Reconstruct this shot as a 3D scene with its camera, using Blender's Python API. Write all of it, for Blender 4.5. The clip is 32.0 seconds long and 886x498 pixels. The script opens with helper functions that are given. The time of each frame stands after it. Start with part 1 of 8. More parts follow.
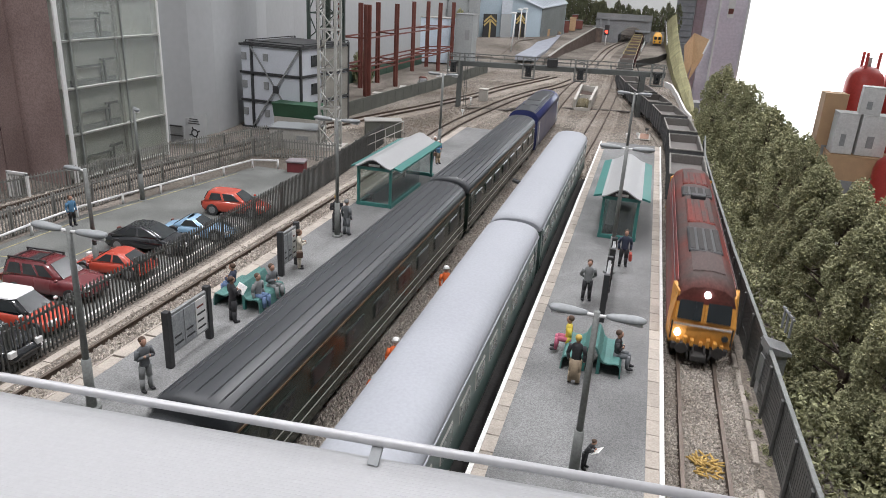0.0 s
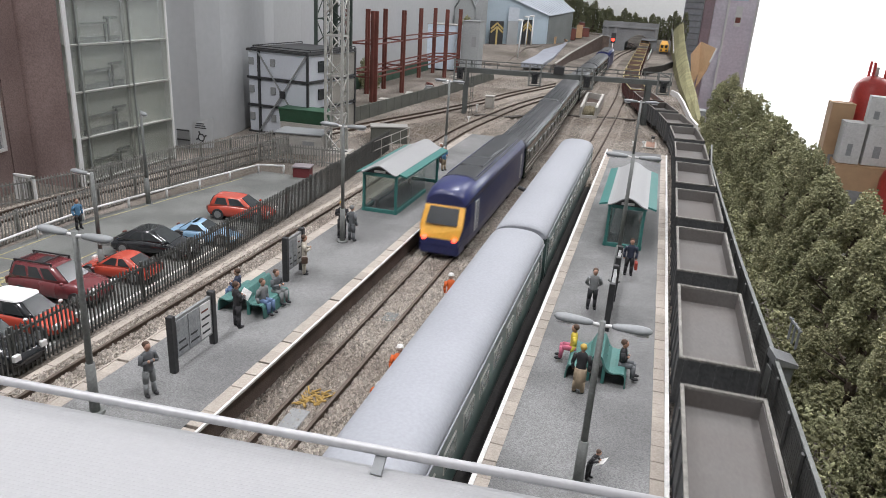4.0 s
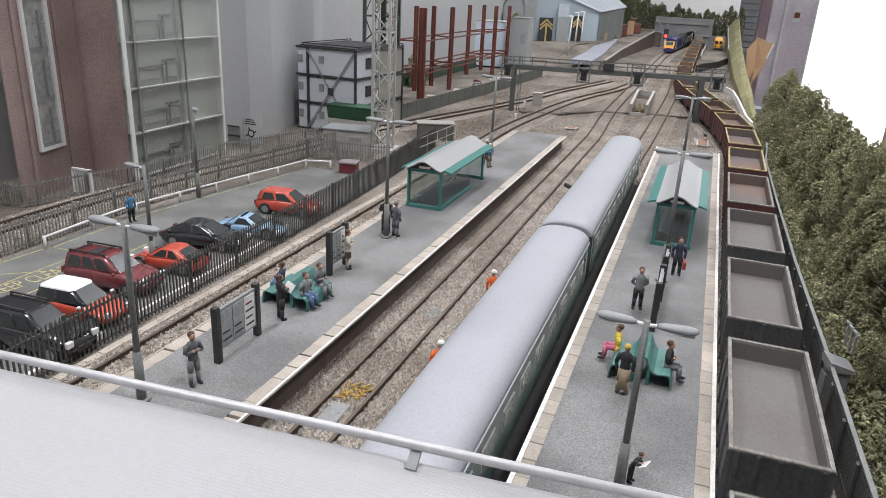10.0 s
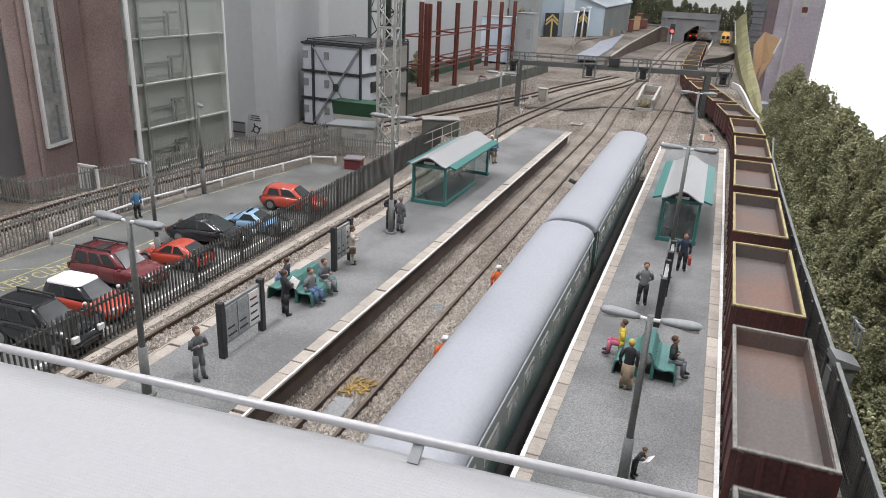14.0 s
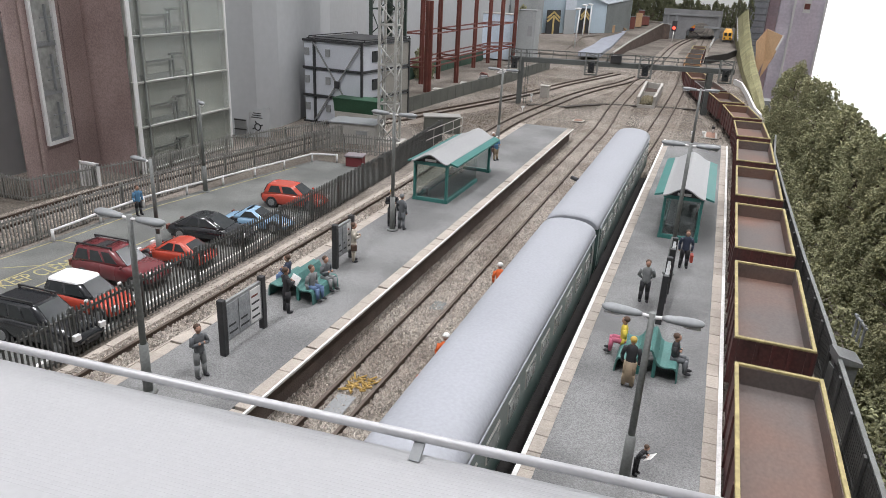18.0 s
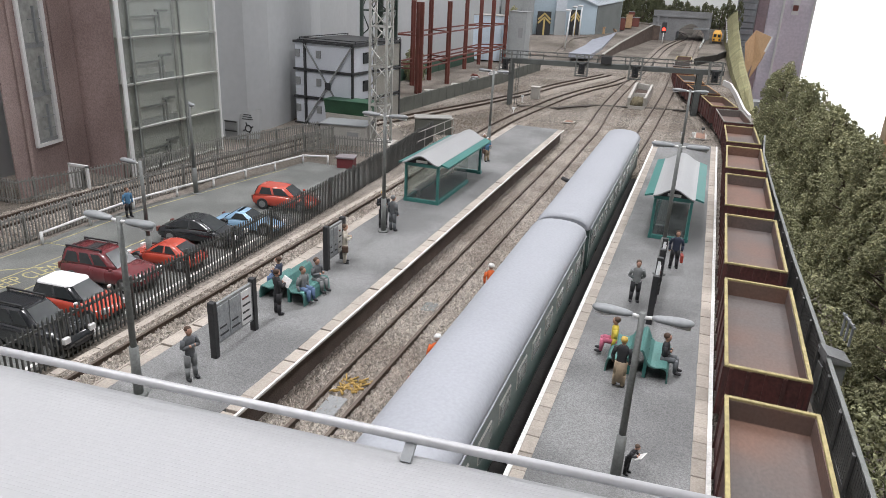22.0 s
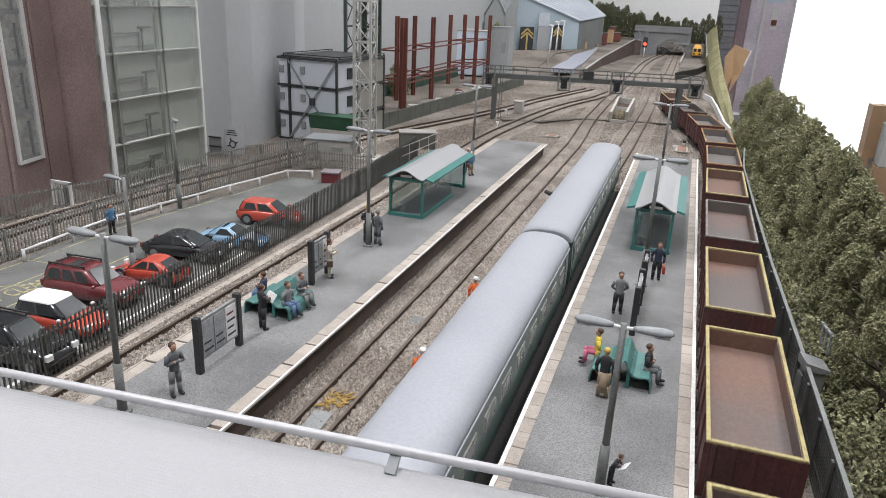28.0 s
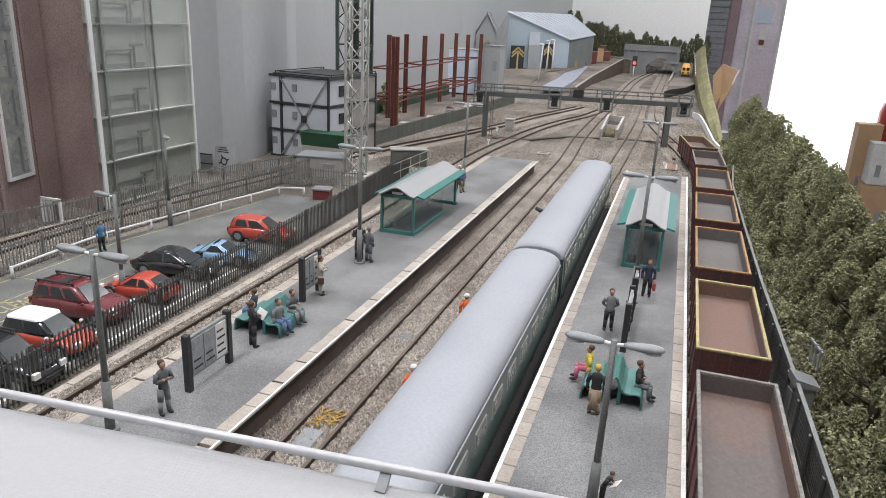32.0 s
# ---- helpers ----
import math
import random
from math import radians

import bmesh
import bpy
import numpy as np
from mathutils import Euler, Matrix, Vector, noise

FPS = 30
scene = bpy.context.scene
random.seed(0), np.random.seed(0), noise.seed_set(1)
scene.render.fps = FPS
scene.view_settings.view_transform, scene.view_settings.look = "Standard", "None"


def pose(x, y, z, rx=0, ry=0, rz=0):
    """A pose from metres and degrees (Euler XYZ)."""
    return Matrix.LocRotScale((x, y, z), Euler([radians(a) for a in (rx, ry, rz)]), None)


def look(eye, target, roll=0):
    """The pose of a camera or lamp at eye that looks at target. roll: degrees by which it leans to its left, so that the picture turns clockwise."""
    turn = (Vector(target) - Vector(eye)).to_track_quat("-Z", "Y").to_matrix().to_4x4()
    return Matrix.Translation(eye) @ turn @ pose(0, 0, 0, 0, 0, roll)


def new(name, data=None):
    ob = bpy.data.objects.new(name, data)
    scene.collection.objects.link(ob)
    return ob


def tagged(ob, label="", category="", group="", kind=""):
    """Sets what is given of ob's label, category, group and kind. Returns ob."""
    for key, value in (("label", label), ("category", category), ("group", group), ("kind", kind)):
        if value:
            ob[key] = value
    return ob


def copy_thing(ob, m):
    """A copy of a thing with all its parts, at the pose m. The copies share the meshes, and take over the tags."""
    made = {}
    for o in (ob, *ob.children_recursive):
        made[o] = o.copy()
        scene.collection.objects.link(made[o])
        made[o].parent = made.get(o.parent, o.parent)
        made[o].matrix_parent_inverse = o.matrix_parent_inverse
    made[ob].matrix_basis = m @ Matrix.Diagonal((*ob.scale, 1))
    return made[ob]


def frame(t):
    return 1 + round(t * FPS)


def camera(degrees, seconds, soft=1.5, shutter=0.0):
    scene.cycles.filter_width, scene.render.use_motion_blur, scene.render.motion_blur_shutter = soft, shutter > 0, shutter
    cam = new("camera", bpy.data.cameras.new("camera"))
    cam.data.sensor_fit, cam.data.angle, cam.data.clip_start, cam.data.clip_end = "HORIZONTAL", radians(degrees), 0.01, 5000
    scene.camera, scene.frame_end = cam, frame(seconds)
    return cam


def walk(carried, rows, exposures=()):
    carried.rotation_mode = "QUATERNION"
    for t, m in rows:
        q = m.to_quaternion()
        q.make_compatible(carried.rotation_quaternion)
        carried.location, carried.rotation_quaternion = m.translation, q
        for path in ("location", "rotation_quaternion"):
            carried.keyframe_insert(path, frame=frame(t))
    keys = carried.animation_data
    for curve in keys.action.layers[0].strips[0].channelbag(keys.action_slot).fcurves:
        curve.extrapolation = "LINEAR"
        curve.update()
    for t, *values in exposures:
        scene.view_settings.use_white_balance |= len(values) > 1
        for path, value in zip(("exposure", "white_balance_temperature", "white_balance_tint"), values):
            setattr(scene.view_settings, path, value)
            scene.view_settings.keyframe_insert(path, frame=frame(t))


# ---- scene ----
# One unit of the plan is 1.15 mm; all numbers below are in plan units unless said otherwise.
U = 0.00115
cam = camera(64.2, 32.0, soft=0.75, shutter=0.5)
# seconds, eye in millimetres, then degrees: turn to the left, tilt down, lean
PATH = [
    (0, -0.55, -3.07, 162.55, 15.054, 20.447, 3.057),
    (0.5, -0.65, -3.19, 162.53, 14.948, 20.387, 3.133),
    (1, -0.46, -3.35, 162.59, 14.872, 20.337, 3.131),
    (1.5, -0.42, -3.51, 162.67, 14.804, 20.258, 3.127),
    (2, -0.53, -3.56, 162.67, 14.767, 20.153, 3.134),
    (2.5, -0.53, -3.56, 162.69, 14.756, 20.057, 3.166),
    (3, -0.63, -3.44, 162.83, 14.765, 19.991, 3.283),
    (3.5, -1.07, -3.05, 163.08, 14.820, 19.970, 3.462),
    (5.5, -0.49, -0.61, 161.58, 18.340, 20.094, 2.808),
    (6, -0.03, -0.82, 161.59, 18.364, 20.101, 2.828),
    (6.5, 0.19, -0.88, 161.56, 18.466, 20.092, 2.852),
    (7, 0.25, -0.74, 161.46, 18.641, 20.065, 2.944),
    (7.5, 0.22, -0.51, 161.37, 18.826, 20.045, 3.045),
    (8, 0.11, -0.29, 161.29, 18.982, 20.063, 3.039),
    (8.5, 0.04, -0.14, 161.27, 19.116, 20.135, 2.977),
    (9, 0.08, -0.18, 161.29, 19.242, 20.224, 2.930),
    (9.5, 0.11, -0.24, 161.30, 19.353, 20.297, 2.892),
    (10, 0.05, -0.17, 161.25, 19.447, 20.354, 2.897),
    (10.5, -0.04, -0.07, 161.14, 19.534, 20.409, 2.920),
    (11, -0.02, 0.02, 161.07, 19.625, 20.484, 2.901),
    (11.5, 0.03, 0.07, 161.06, 19.709, 20.572, 2.862),
    (12, -0.00, 0.10, 161.05, 19.771, 20.642, 2.808),
    (12.5, -0.04, 0.08, 161.02, 19.809, 20.687, 2.724),
    (13, 0.09, -0.01, 161.02, 19.845, 20.704, 2.650),
    (13.5, 0.47, -0.12, 161.00, 19.894, 20.690, 2.641),
    (14, 0.88, -0.16, 160.99, 19.941, 20.678, 2.687),
    (14.5, 1.15, -0.16, 161.06, 19.986, 20.702, 2.716),
    (16.5, 0.90, 0.05, 160.86, 20.068, 20.867, 2.642),
    (17, 0.89, 0.18, 160.79, 20.085, 20.871, 2.635),
    (17.5, 0.85, 0.30, 160.74, 20.084, 20.876, 2.637),
    (18, 0.80, 0.36, 160.71, 20.070, 20.891, 2.622),
    (18.5, 0.82, 0.27, 160.70, 20.017, 20.907, 2.622),
    (19, 0.93, 0.18, 160.79, 19.877, 20.924, 2.642),
    (19.5, 1.04, 0.21, 160.81, 19.691, 20.931, 2.663),
    (20, 1.08, 0.20, 160.78, 19.539, 20.910, 2.693),
    (20.5, 1.07, 0.16, 160.77, 19.447, 20.873, 2.719),
    (21, 1.02, 0.25, 160.75, 19.405, 20.841, 2.726),
    (21.5, 1.02, 0.31, 160.74, 19.387, 20.805, 2.701),
    (22, 1.17, 0.14, 160.82, 19.361, 20.759, 2.666),
    (22.5, 1.34, -0.04, 160.85, 19.317, 20.705, 2.641),
    (23, 1.44, -0.11, 160.83, 19.259, 20.642, 2.613),
    (23.5, 1.51, -0.14, 160.82, 19.179, 20.575, 2.555),
    (24, 1.57, 0.02, 160.76, 19.088, 20.514, 2.444),
    (24.5, 1.62, 0.18, 160.70, 18.985, 20.464, 2.333),
    (25, 1.68, 0.16, 160.75, 18.877, 20.418, 2.280),
    (25.5, 1.71, 0.02, 160.89, 18.780, 20.371, 2.280),
    (27.5, 2.45, -1.56, 161.42, 18.310, 19.779, 2.570),
    (28, 2.58, -1.61, 161.46, 18.202, 19.579, 2.556),
    (28.5, 2.60, -1.70, 161.48, 18.091, 19.373, 2.578),
    (29, 2.61, -1.80, 161.50, 17.993, 19.176, 2.607),
    (29.5, 2.71, -1.88, 161.50, 17.917, 18.994, 2.616),
    (30, 2.85, -2.04, 161.56, 17.848, 18.807, 2.645),
    (30.5, 2.90, -2.19, 161.67, 17.770, 18.615, 2.727),
    (31, 2.93, -2.20, 161.68, 17.689, 18.440, 2.789),
    (31.5, 2.96, -2.06, 161.59, 17.617, 18.296, 2.774),
    (32, 2.93, -1.89, 161.54, 17.550, 18.174, 2.743),
]
EXPO = 0.06


def eye_pose(x, y, z, turn, tilt, lean):
    """The camera's pose from its place in plan units and its angles in degrees."""
    c, s = math.cos(radians(turn)), math.sin(radians(turn))
    d = math.cos(radians(tilt))
    eye = Vector((x, y, z)) * U
    return look(eye, eye + Vector((-s * d, c * d, -math.sin(radians(tilt)))), lean)


walk(cam, [(t, eye_pose(*row)) for t, *row in PATH], [(0.0, EXPO), (32.0, EXPO)])

# ---- light: a closed exhibition hall with ceiling panels and one large daylight opening ----
world = bpy.data.worlds.new("hall_air")
world.use_nodes = True
world.node_tree.nodes["Background"].inputs[0].default_value = (0.80, 0.88, 1.0, 1)
world.node_tree.nodes["Background"].inputs[1].default_value = 0.25
scene.world = world


def area_lamp(name, x, y, z, sx, sy, watts, colour, aim=None):
    data = bpy.data.lights.new(name, "AREA")
    data.shape, data.size, data.size_y = "RECTANGLE", sx * U, sy * U
    data.energy, data.color = watts, colour
    ob = new(name, data)
    at = Vector((x, y, z)) * U
    ob.matrix_world = look(at, Vector(aim) * U if aim else at - Vector((0, 0.001, 1)))
    return ob


for lx, ly, sx, sy, w in ((-264, -370, 160, 260, 14), (580, 190, 160, 300, 13), (-800, 250, 120, 300, 8), (-150, 1150, 140, 500, 15), (330, 1950, 140, 700, 14)):
    area_lamp("ceiling_lamp", lx, ly, 1380, sx, sy, w * 1.06, (0.97, 0.962, 1.0))
area_lamp("door_light", 1200, 4660, 250, 1300, 1700, 12, (0.84, 0.92, 1.0), (300, 1500, 0))

# ---- materials ----
MATS = {}


def material(name, colour, rough=0.65, metal=0.0, vary=0.12, grain=900.0, patch=45.0, bump=0.15, coat=0.0, second=None, spec=0.5):
    """A surface with fine grain, broad stains and a little relief. second: the colour of the broad stains."""
    if name in MATS:
        return MATS[name]
    m = bpy.data.materials.new(name)
    m.use_nodes = True
    nt = m.node_tree
    b = nt.nodes["Principled BSDF"]
    b.inputs["Roughness"].default_value, b.inputs["Metallic"].default_value = rough, metal
    b.inputs["Coat Weight"].default_value = coat
    b.inputs["Specular IOR Level"].default_value = spec
    tc = nt.nodes.new("ShaderNodeTexCoord")
    who, shift = nt.nodes.new("ShaderNodeObjectInfo"), nt.nodes.new("ShaderNodeVectorMath")
    nt.links.new(tc.outputs["Object"], shift.inputs[0])
    nt.links.new(who.outputs["Random"], shift.inputs[1])
    fine, broad = nt.nodes.new("ShaderNodeTexNoise"), nt.nodes.new("ShaderNodeTexNoise")
    for n, s, d in ((fine, grain, 3.0), (broad, patch, 4.0)):
        n.inputs["Scale"].default_value, n.inputs["Detail"].default_value = s, d
        nt.links.new(shift.outputs[0], n.inputs["Vector"])
    base = nt.nodes.new("ShaderNodeMix")
    base.data_type = "RGBA"
    dark = second or tuple(c * (1 - vary) for c in colour)
    base.inputs[6].default_value, base.inputs[7].default_value = (*dark, 1), (*colour, 1)
    ramp = nt.nodes.new("ShaderNodeMapRange")
    ramp.inputs[1].default_value, ramp.inputs[2].default_value = 0.38, 0.62
    nt.links.new(broad.outputs["Fac"], ramp.inputs[0])
    nt.links.new(ramp.outputs[0], base.inputs[0])
    speck = nt.nodes.new("ShaderNodeMix")
    speck.data_type, speck.blend_type = "RGBA", "MULTIPLY"
    speck.inputs[0].default_value = 1.0
    tone = nt.nodes.new("ShaderNodeMapRange")
    tone.inputs[1].default_value, tone.inputs[2].default_value = 0.3, 0.7
    tone.inputs[3].default_value, tone.inputs[4].default_value = 1 - vary, 1 + vary
    nt.links.new(fine.outputs["Fac"], tone.inputs[0])
    nt.links.new(base.outputs[2], speck.inputs[6])
    nt.links.new(tone.outputs[0], speck.inputs[7])
    nt.links.new(speck.outputs[2], b.inputs["Base Color"])
    rmix = nt.nodes.new("ShaderNodeMapRange")
    rmix.inputs[3].default_value, rmix.inputs[4].default_value = max(rough - 0.08, 0.02), min(rough + 0.1, 1)
    nt.links.new(broad.outputs["Fac"], rmix.inputs[0])
    nt.links.new(rmix.outputs[0], b.inputs["Roughness"])
    if bump:
        bp = nt.nodes.new("ShaderNodeBump")
        bp.inputs["Strength"].default_value, bp.inputs["Distance"].default_value = bump, 0.0006
        nt.links.new(fine.outputs["Fac"], bp.inputs["Height"])
        nt.links.new(bp.outputs["Normal"], b.inputs["Normal"])
    MATS[name] = m
    return m


def random_tint(m, low, high):
    """Multiply the base colour by a tone that differs from piece to piece."""
    nt = m.node_tree
    b = nt.nodes["Principled BSDF"]
    link = b.inputs["Base Color"].links[0]
    src = link.from_socket
    info, tone, mix = (nt.nodes.new(k) for k in ("ShaderNodeObjectInfo", "ShaderNodeMapRange", "ShaderNodeMix"))
    geo = nt.nodes.new("ShaderNodeNewGeometry")
    add = nt.nodes.new("ShaderNodeMath")
    add.operation = "ADD"
    frac = nt.nodes.new("ShaderNodeMath")
    frac.operation = "FRACT"
    nt.links.new(info.outputs["Random"], add.inputs[0])
    nt.links.new(geo.outputs["Random Per Island"], add.inputs[1])
    nt.links.new(add.outputs[0], frac.inputs[0])
    tone.inputs[3].default_value, tone.inputs[4].default_value = low, high
    nt.links.new(frac.outputs[0], tone.inputs[0])
    mix.data_type, mix.blend_type = "RGBA", "MULTIPLY"
    mix.inputs[0].default_value = 1.0
    nt.links.new(src, mix.inputs[6])
    nt.links.new(tone.outputs[0], mix.inputs[7])
    nt.links.new(mix.outputs[2], b.inputs["Base Color"])
    return m


def glow(name, colour, strength):
    if name in MATS:
        return MATS[name]
    m = bpy.data.materials.new(name)
    m.use_nodes = True
    b = m.node_tree.nodes["Principled BSDF"]
    b.inputs["Base Color"].default_value = (*colour, 1)
    b.inputs["Emission Color"].default_value = (*colour, 1)
    b.inputs["Emission Strength"].default_value = strength
    MATS[name] = m
    return m


def glass(name, tint=(0.9, 0.95, 0.95), alpha=0.3, rough=0.04):
    if name in MATS:
        return MATS[name]
    m = bpy.data.materials.new(name)
    m.use_nodes = True
    nt = m.node_tree
    out = nt.nodes["Material Output"]
    nt.nodes.remove(nt.nodes["Principled BSDF"])
    clear, shine, mix = (nt.nodes.new(k) for k in ("ShaderNodeBsdfTransparent", "ShaderNodeBsdfGlossy", "ShaderNodeMixShader"))
    clear.inputs[0].default_value = (*tint, 1)
    shine.inputs[0].default_value = (0.9, 0.93, 0.95, 1)
    shine.inputs["Roughness"].default_value = rough
    mix.inputs[0].default_value = alpha
    nt.links.new(clear.outputs[0], mix.inputs[1])
    nt.links.new(shine.outputs[0], mix.inputs[2])
    nt.links.new(mix.outputs[0], out.inputs[0])
    MATS[name] = m
    return m


ASPHALT = material("platform_tarmac", (0.225, 0.227, 0.224), 0.9, vary=0.34, grain=1700, patch=22, bump=0.25)
CARPARK = material("car_park_tarmac", (0.20, 0.207, 0.195), 0.9, vary=0.34, grain=1200, patch=25, bump=0.6)
COPING = random_tint(material("coping_stone", (0.45, 0.40, 0.345), 0.85, vary=0.14, grain=1200, patch=90, bump=0.3), 0.88, 1.08)
WHITE_EDGE = material("white_edge_paint", (0.82, 0.81, 0.78), 0.7, vary=0.12, grain=900, patch=160, bump=0.2)
WALL_BRICK = material("platform_wall", (0.15, 0.113, 0.094), 0.9, vary=0.3, grain=1500, patch=60, bump=0.5)
BALLAST = random_tint(material("ballast", (0.51, 0.465, 0.41), 0.95, vary=0.3, grain=2500, patch=30, bump=0.8, second=(0.36, 0.315, 0.27)), 0.6, 1.32)
BED = material("ballast_bed", (0.31, 0.275, 0.235), 0.95, vary=0.55, grain=750, patch=18, bump=0.9, second=(0.24, 0.205, 0.17))
EARTH = material("yard_earth", (0.25, 0.22, 0.19), 0.95, vary=0.5, grain=650, patch=9, bump=0.9, second=(0.125, 0.108, 0.088))
YARD_STONE = random_tint(material("yard_stone", (0.40, 0.36, 0.315), 0.95, vary=0.3, grain=2500, patch=7, bump=0.8, second=(0.21, 0.175, 0.14)), 0.6, 1.3)
SLEEPER = random_tint(material("sleeper", (0.26, 0.225, 0.19), 0.9, vary=0.25, grain=1400, patch=120, bump=0.4), 0.8, 1.15)
RAIL = material("rail_rust", (0.085, 0.06, 0.045), 0.6, metal=0.3, vary=0.3, grain=1200, patch=70, bump=0.2)
RAILTOP = material("rail_steel", (0.17, 0.135, 0.11), 0.5, metal=0.4, vary=0.15, grain=900, patch=40, bump=0.05)
COACH_ROOF = material("coach_roof_grey", (0.35, 0.365, 0.395), 0.55, vary=0.06, grain=700, patch=22, bump=0.05)
COACH_GREEN = material("coach_green", (0.08, 0.13, 0.118), 0.35, vary=0.15, grain=500, patch=30, bump=0.02)
HST_GREEN = material("express_green", (0.022, 0.034, 0.026), 0.22, vary=0.2, grain=500, patch=30, bump=0.02)
HST_ROOF = material("express_roof", (0.045, 0.049, 0.053), 0.38, vary=0.2, grain=600, patch=25, bump=0.05)
HST_BLUE = material("express_blue", (0.03, 0.038, 0.13), 0.3, vary=0.15, grain=500, patch=30, bump=0.02)
YELLOW = material("warning_yellow", (0.84, 0.44, 0.06), 0.45, vary=0.08, grain=500, patch=60, bump=0.02)
BLACK = material("black_paint", (0.04, 0.041, 0.043), 0.5, vary=0.2, grain=800, patch=50, bump=0.1)
UNDER = material("underframe", (0.045, 0.042, 0.04), 0.8, vary=0.25, grain=900, patch=60, bump=0.2)
WINDOW = material("coach_window", (0.022, 0.027, 0.03), 0.28, vary=0.1, grain=300, patch=30, bump=0.0)
WHITE = material("white_paint", (0.78, 0.78, 0.77), 0.55, vary=0.06, grain=700, patch=40, bump=0.05)
GREY = material("grey_metal", (0.30, 0.31, 0.31), 0.5, metal=0.2, vary=0.12, grain=900, patch=60, bump=0.1)
LAMP_GREY = material("lamp_grey", (0.27, 0.285, 0.29), 0.45, vary=0.08, grain=700, patch=60, bump=0.05)
POLE = material("pole_grey", (0.20, 0.21, 0.20), 0.55, vary=0.15, grain=900, patch=80, bump=0.1)
TEAL = material("shelter_teal", (0.045, 0.19, 0.17), 0.5, vary=0.12, grain=900, patch=60, bump=0.1)
SHELTER_ROOF = material("shelter_roof", (0.33, 0.335, 0.335), 0.5, vary=0.06, grain=600, patch=30, bump=0.05)
FENCE = material("black_fence", (0.10, 0.103, 0.098), 0.55, vary=0.2, grain=900, patch=80, bump=0.1)
FENCE_GREY = material("grey_fence", (0.27, 0.268, 0.25), 0.6, vary=0.2, grain=900, patch=80, bump=0.1)
BRICK = material("brown_brick", (0.335, 0.252, 0.235), 0.85, vary=0.2, grain=800, patch=22, bump=0.3, second=(0.265, 0.195, 0.182))
BACKSCENE = material("backscene_grey", (0.46, 0.475, 0.48), 0.9, vary=0.03, grain=120, patch=2.0, bump=0.02)
SKYBOARD = material("end_board_white", (0.80, 0.81, 0.80), 0.9, vary=0.03, grain=120, patch=2.0, bump=0.02)
BOARD = material("white_foam_board", (0.39, 0.395, 0.40), 0.75, vary=0.03, grain=600, patch=12, bump=0.04)
STEEL_ROD = material("polished_rod", (0.50, 0.50, 0.51), 0.5, metal=0.35, vary=0.06, grain=400, patch=30, bump=0.02)
RUST_STEEL = material("red_oxide_steel", (0.19, 0.062, 0.047), 0.65, vary=0.2, grain=900, patch=50, bump=0.2)
GALV = material("galvanised_steel", (0.50, 0.50, 0.47), 0.5, metal=0.3, vary=0.12, grain=900, patch=60, bump=0.1)
CABIN = material("cabin_white", (0.62, 0.65, 0.70), 0.6, vary=0.05, grain=600, patch=30, bump=0.05)
LOCO_RED = material("loco_maroon", (0.27, 0.06, 0.05), 0.5, vary=0.25, grain=600, patch=30, bump=0.05, second=(0.16, 0.06, 0.055))
LOCO_TOP = material("loco_dirty_red", (0.165, 0.036, 0.028), 0.72, vary=0.25, grain=600, patch=18, bump=0.06, second=(0.075, 0.055, 0.05), spec=0.3)
LOCO_ROOF = material("loco_roof_dirt", (0.085, 0.055, 0.05), 0.7, vary=0.3, grain=700, patch=40, bump=0.1)
LOCO_GOLD = material("loco_gold", (0.66, 0.31, 0.06), 0.45, vary=0.1, grain=500, patch=60, bump=0.02)
WAGON_GREY = material("wagon_dark_grey", (0.085, 0.088, 0.09), 0.65, vary=0.25, grain=700, patch=45, bump=0.15)
WAGON_RED = material("wagon_maroon", (0.11, 0.038, 0.034), 0.65, vary=0.25, grain=700, patch=45, bump=0.15, second=(0.075, 0.036, 0.033))
WAGON_IN = material("wagon_inside", (0.125, 0.107, 0.099), 0.65, vary=0.14, grain=700, patch=13, bump=0.12, second=(0.175, 0.10, 0.073))
WAGON_IN_GREY = material("wagon_inside_grey", (0.155, 0.148, 0.14), 0.75, vary=0.1, grain=700, patch=20, bump=0.1, second=(0.135, 0.122, 0.112))
RIM_WORN = material("worn_rim", (0.25, 0.24, 0.215), 0.65, vary=0.3, grain=700, patch=120, bump=0.2)
RIM_YELLOW = material("yellow_rim", (0.44, 0.37, 0.17), 0.65, vary=0.2, grain=700, patch=120, bump=0.2)
RIM_ORANGE = material("orange_rim", (0.40, 0.22, 0.09), 0.65, vary=0.25, grain=700, patch=120, bump=0.2)
TREE_LEAF = random_tint(material("tree_foliage", (0.33, 0.325, 0.19), 0.95, vary=0.2, grain=700, patch=40, bump=0.2, second=(0.26, 0.265, 0.15)), 0.72, 1.35)
BARK = material("bark", (0.13, 0.10, 0.075), 0.9, vary=0.3, grain=1000, patch=90, bump=0.5)
GRASS = material("static_grass", (0.30, 0.285, 0.15), 0.95, vary=0.35, grain=900, patch=26, bump=0.9, second=(0.215, 0.20, 0.10))
CONCRETE = material("concrete", (0.50, 0.48, 0.44), 0.85, vary=0.15, grain=900, patch=45, bump=0.3)
HALL_WALL = material("hall_wall", (0.70, 0.69, 0.69), 0.85, vary=0.05, grain=60, patch=2, bump=0.05)
HALL_FLOOR = material("hall_floor", (0.38, 0.37, 0.36), 0.6, vary=0.15, grain=80, patch=4, bump=0.05)
CARDBOARD = material("cardboard", (0.50, 0.33, 0.19), 0.8, vary=0.1, grain=300, patch=15, bump=0.1)
CLEAR = glass("clear_pane")
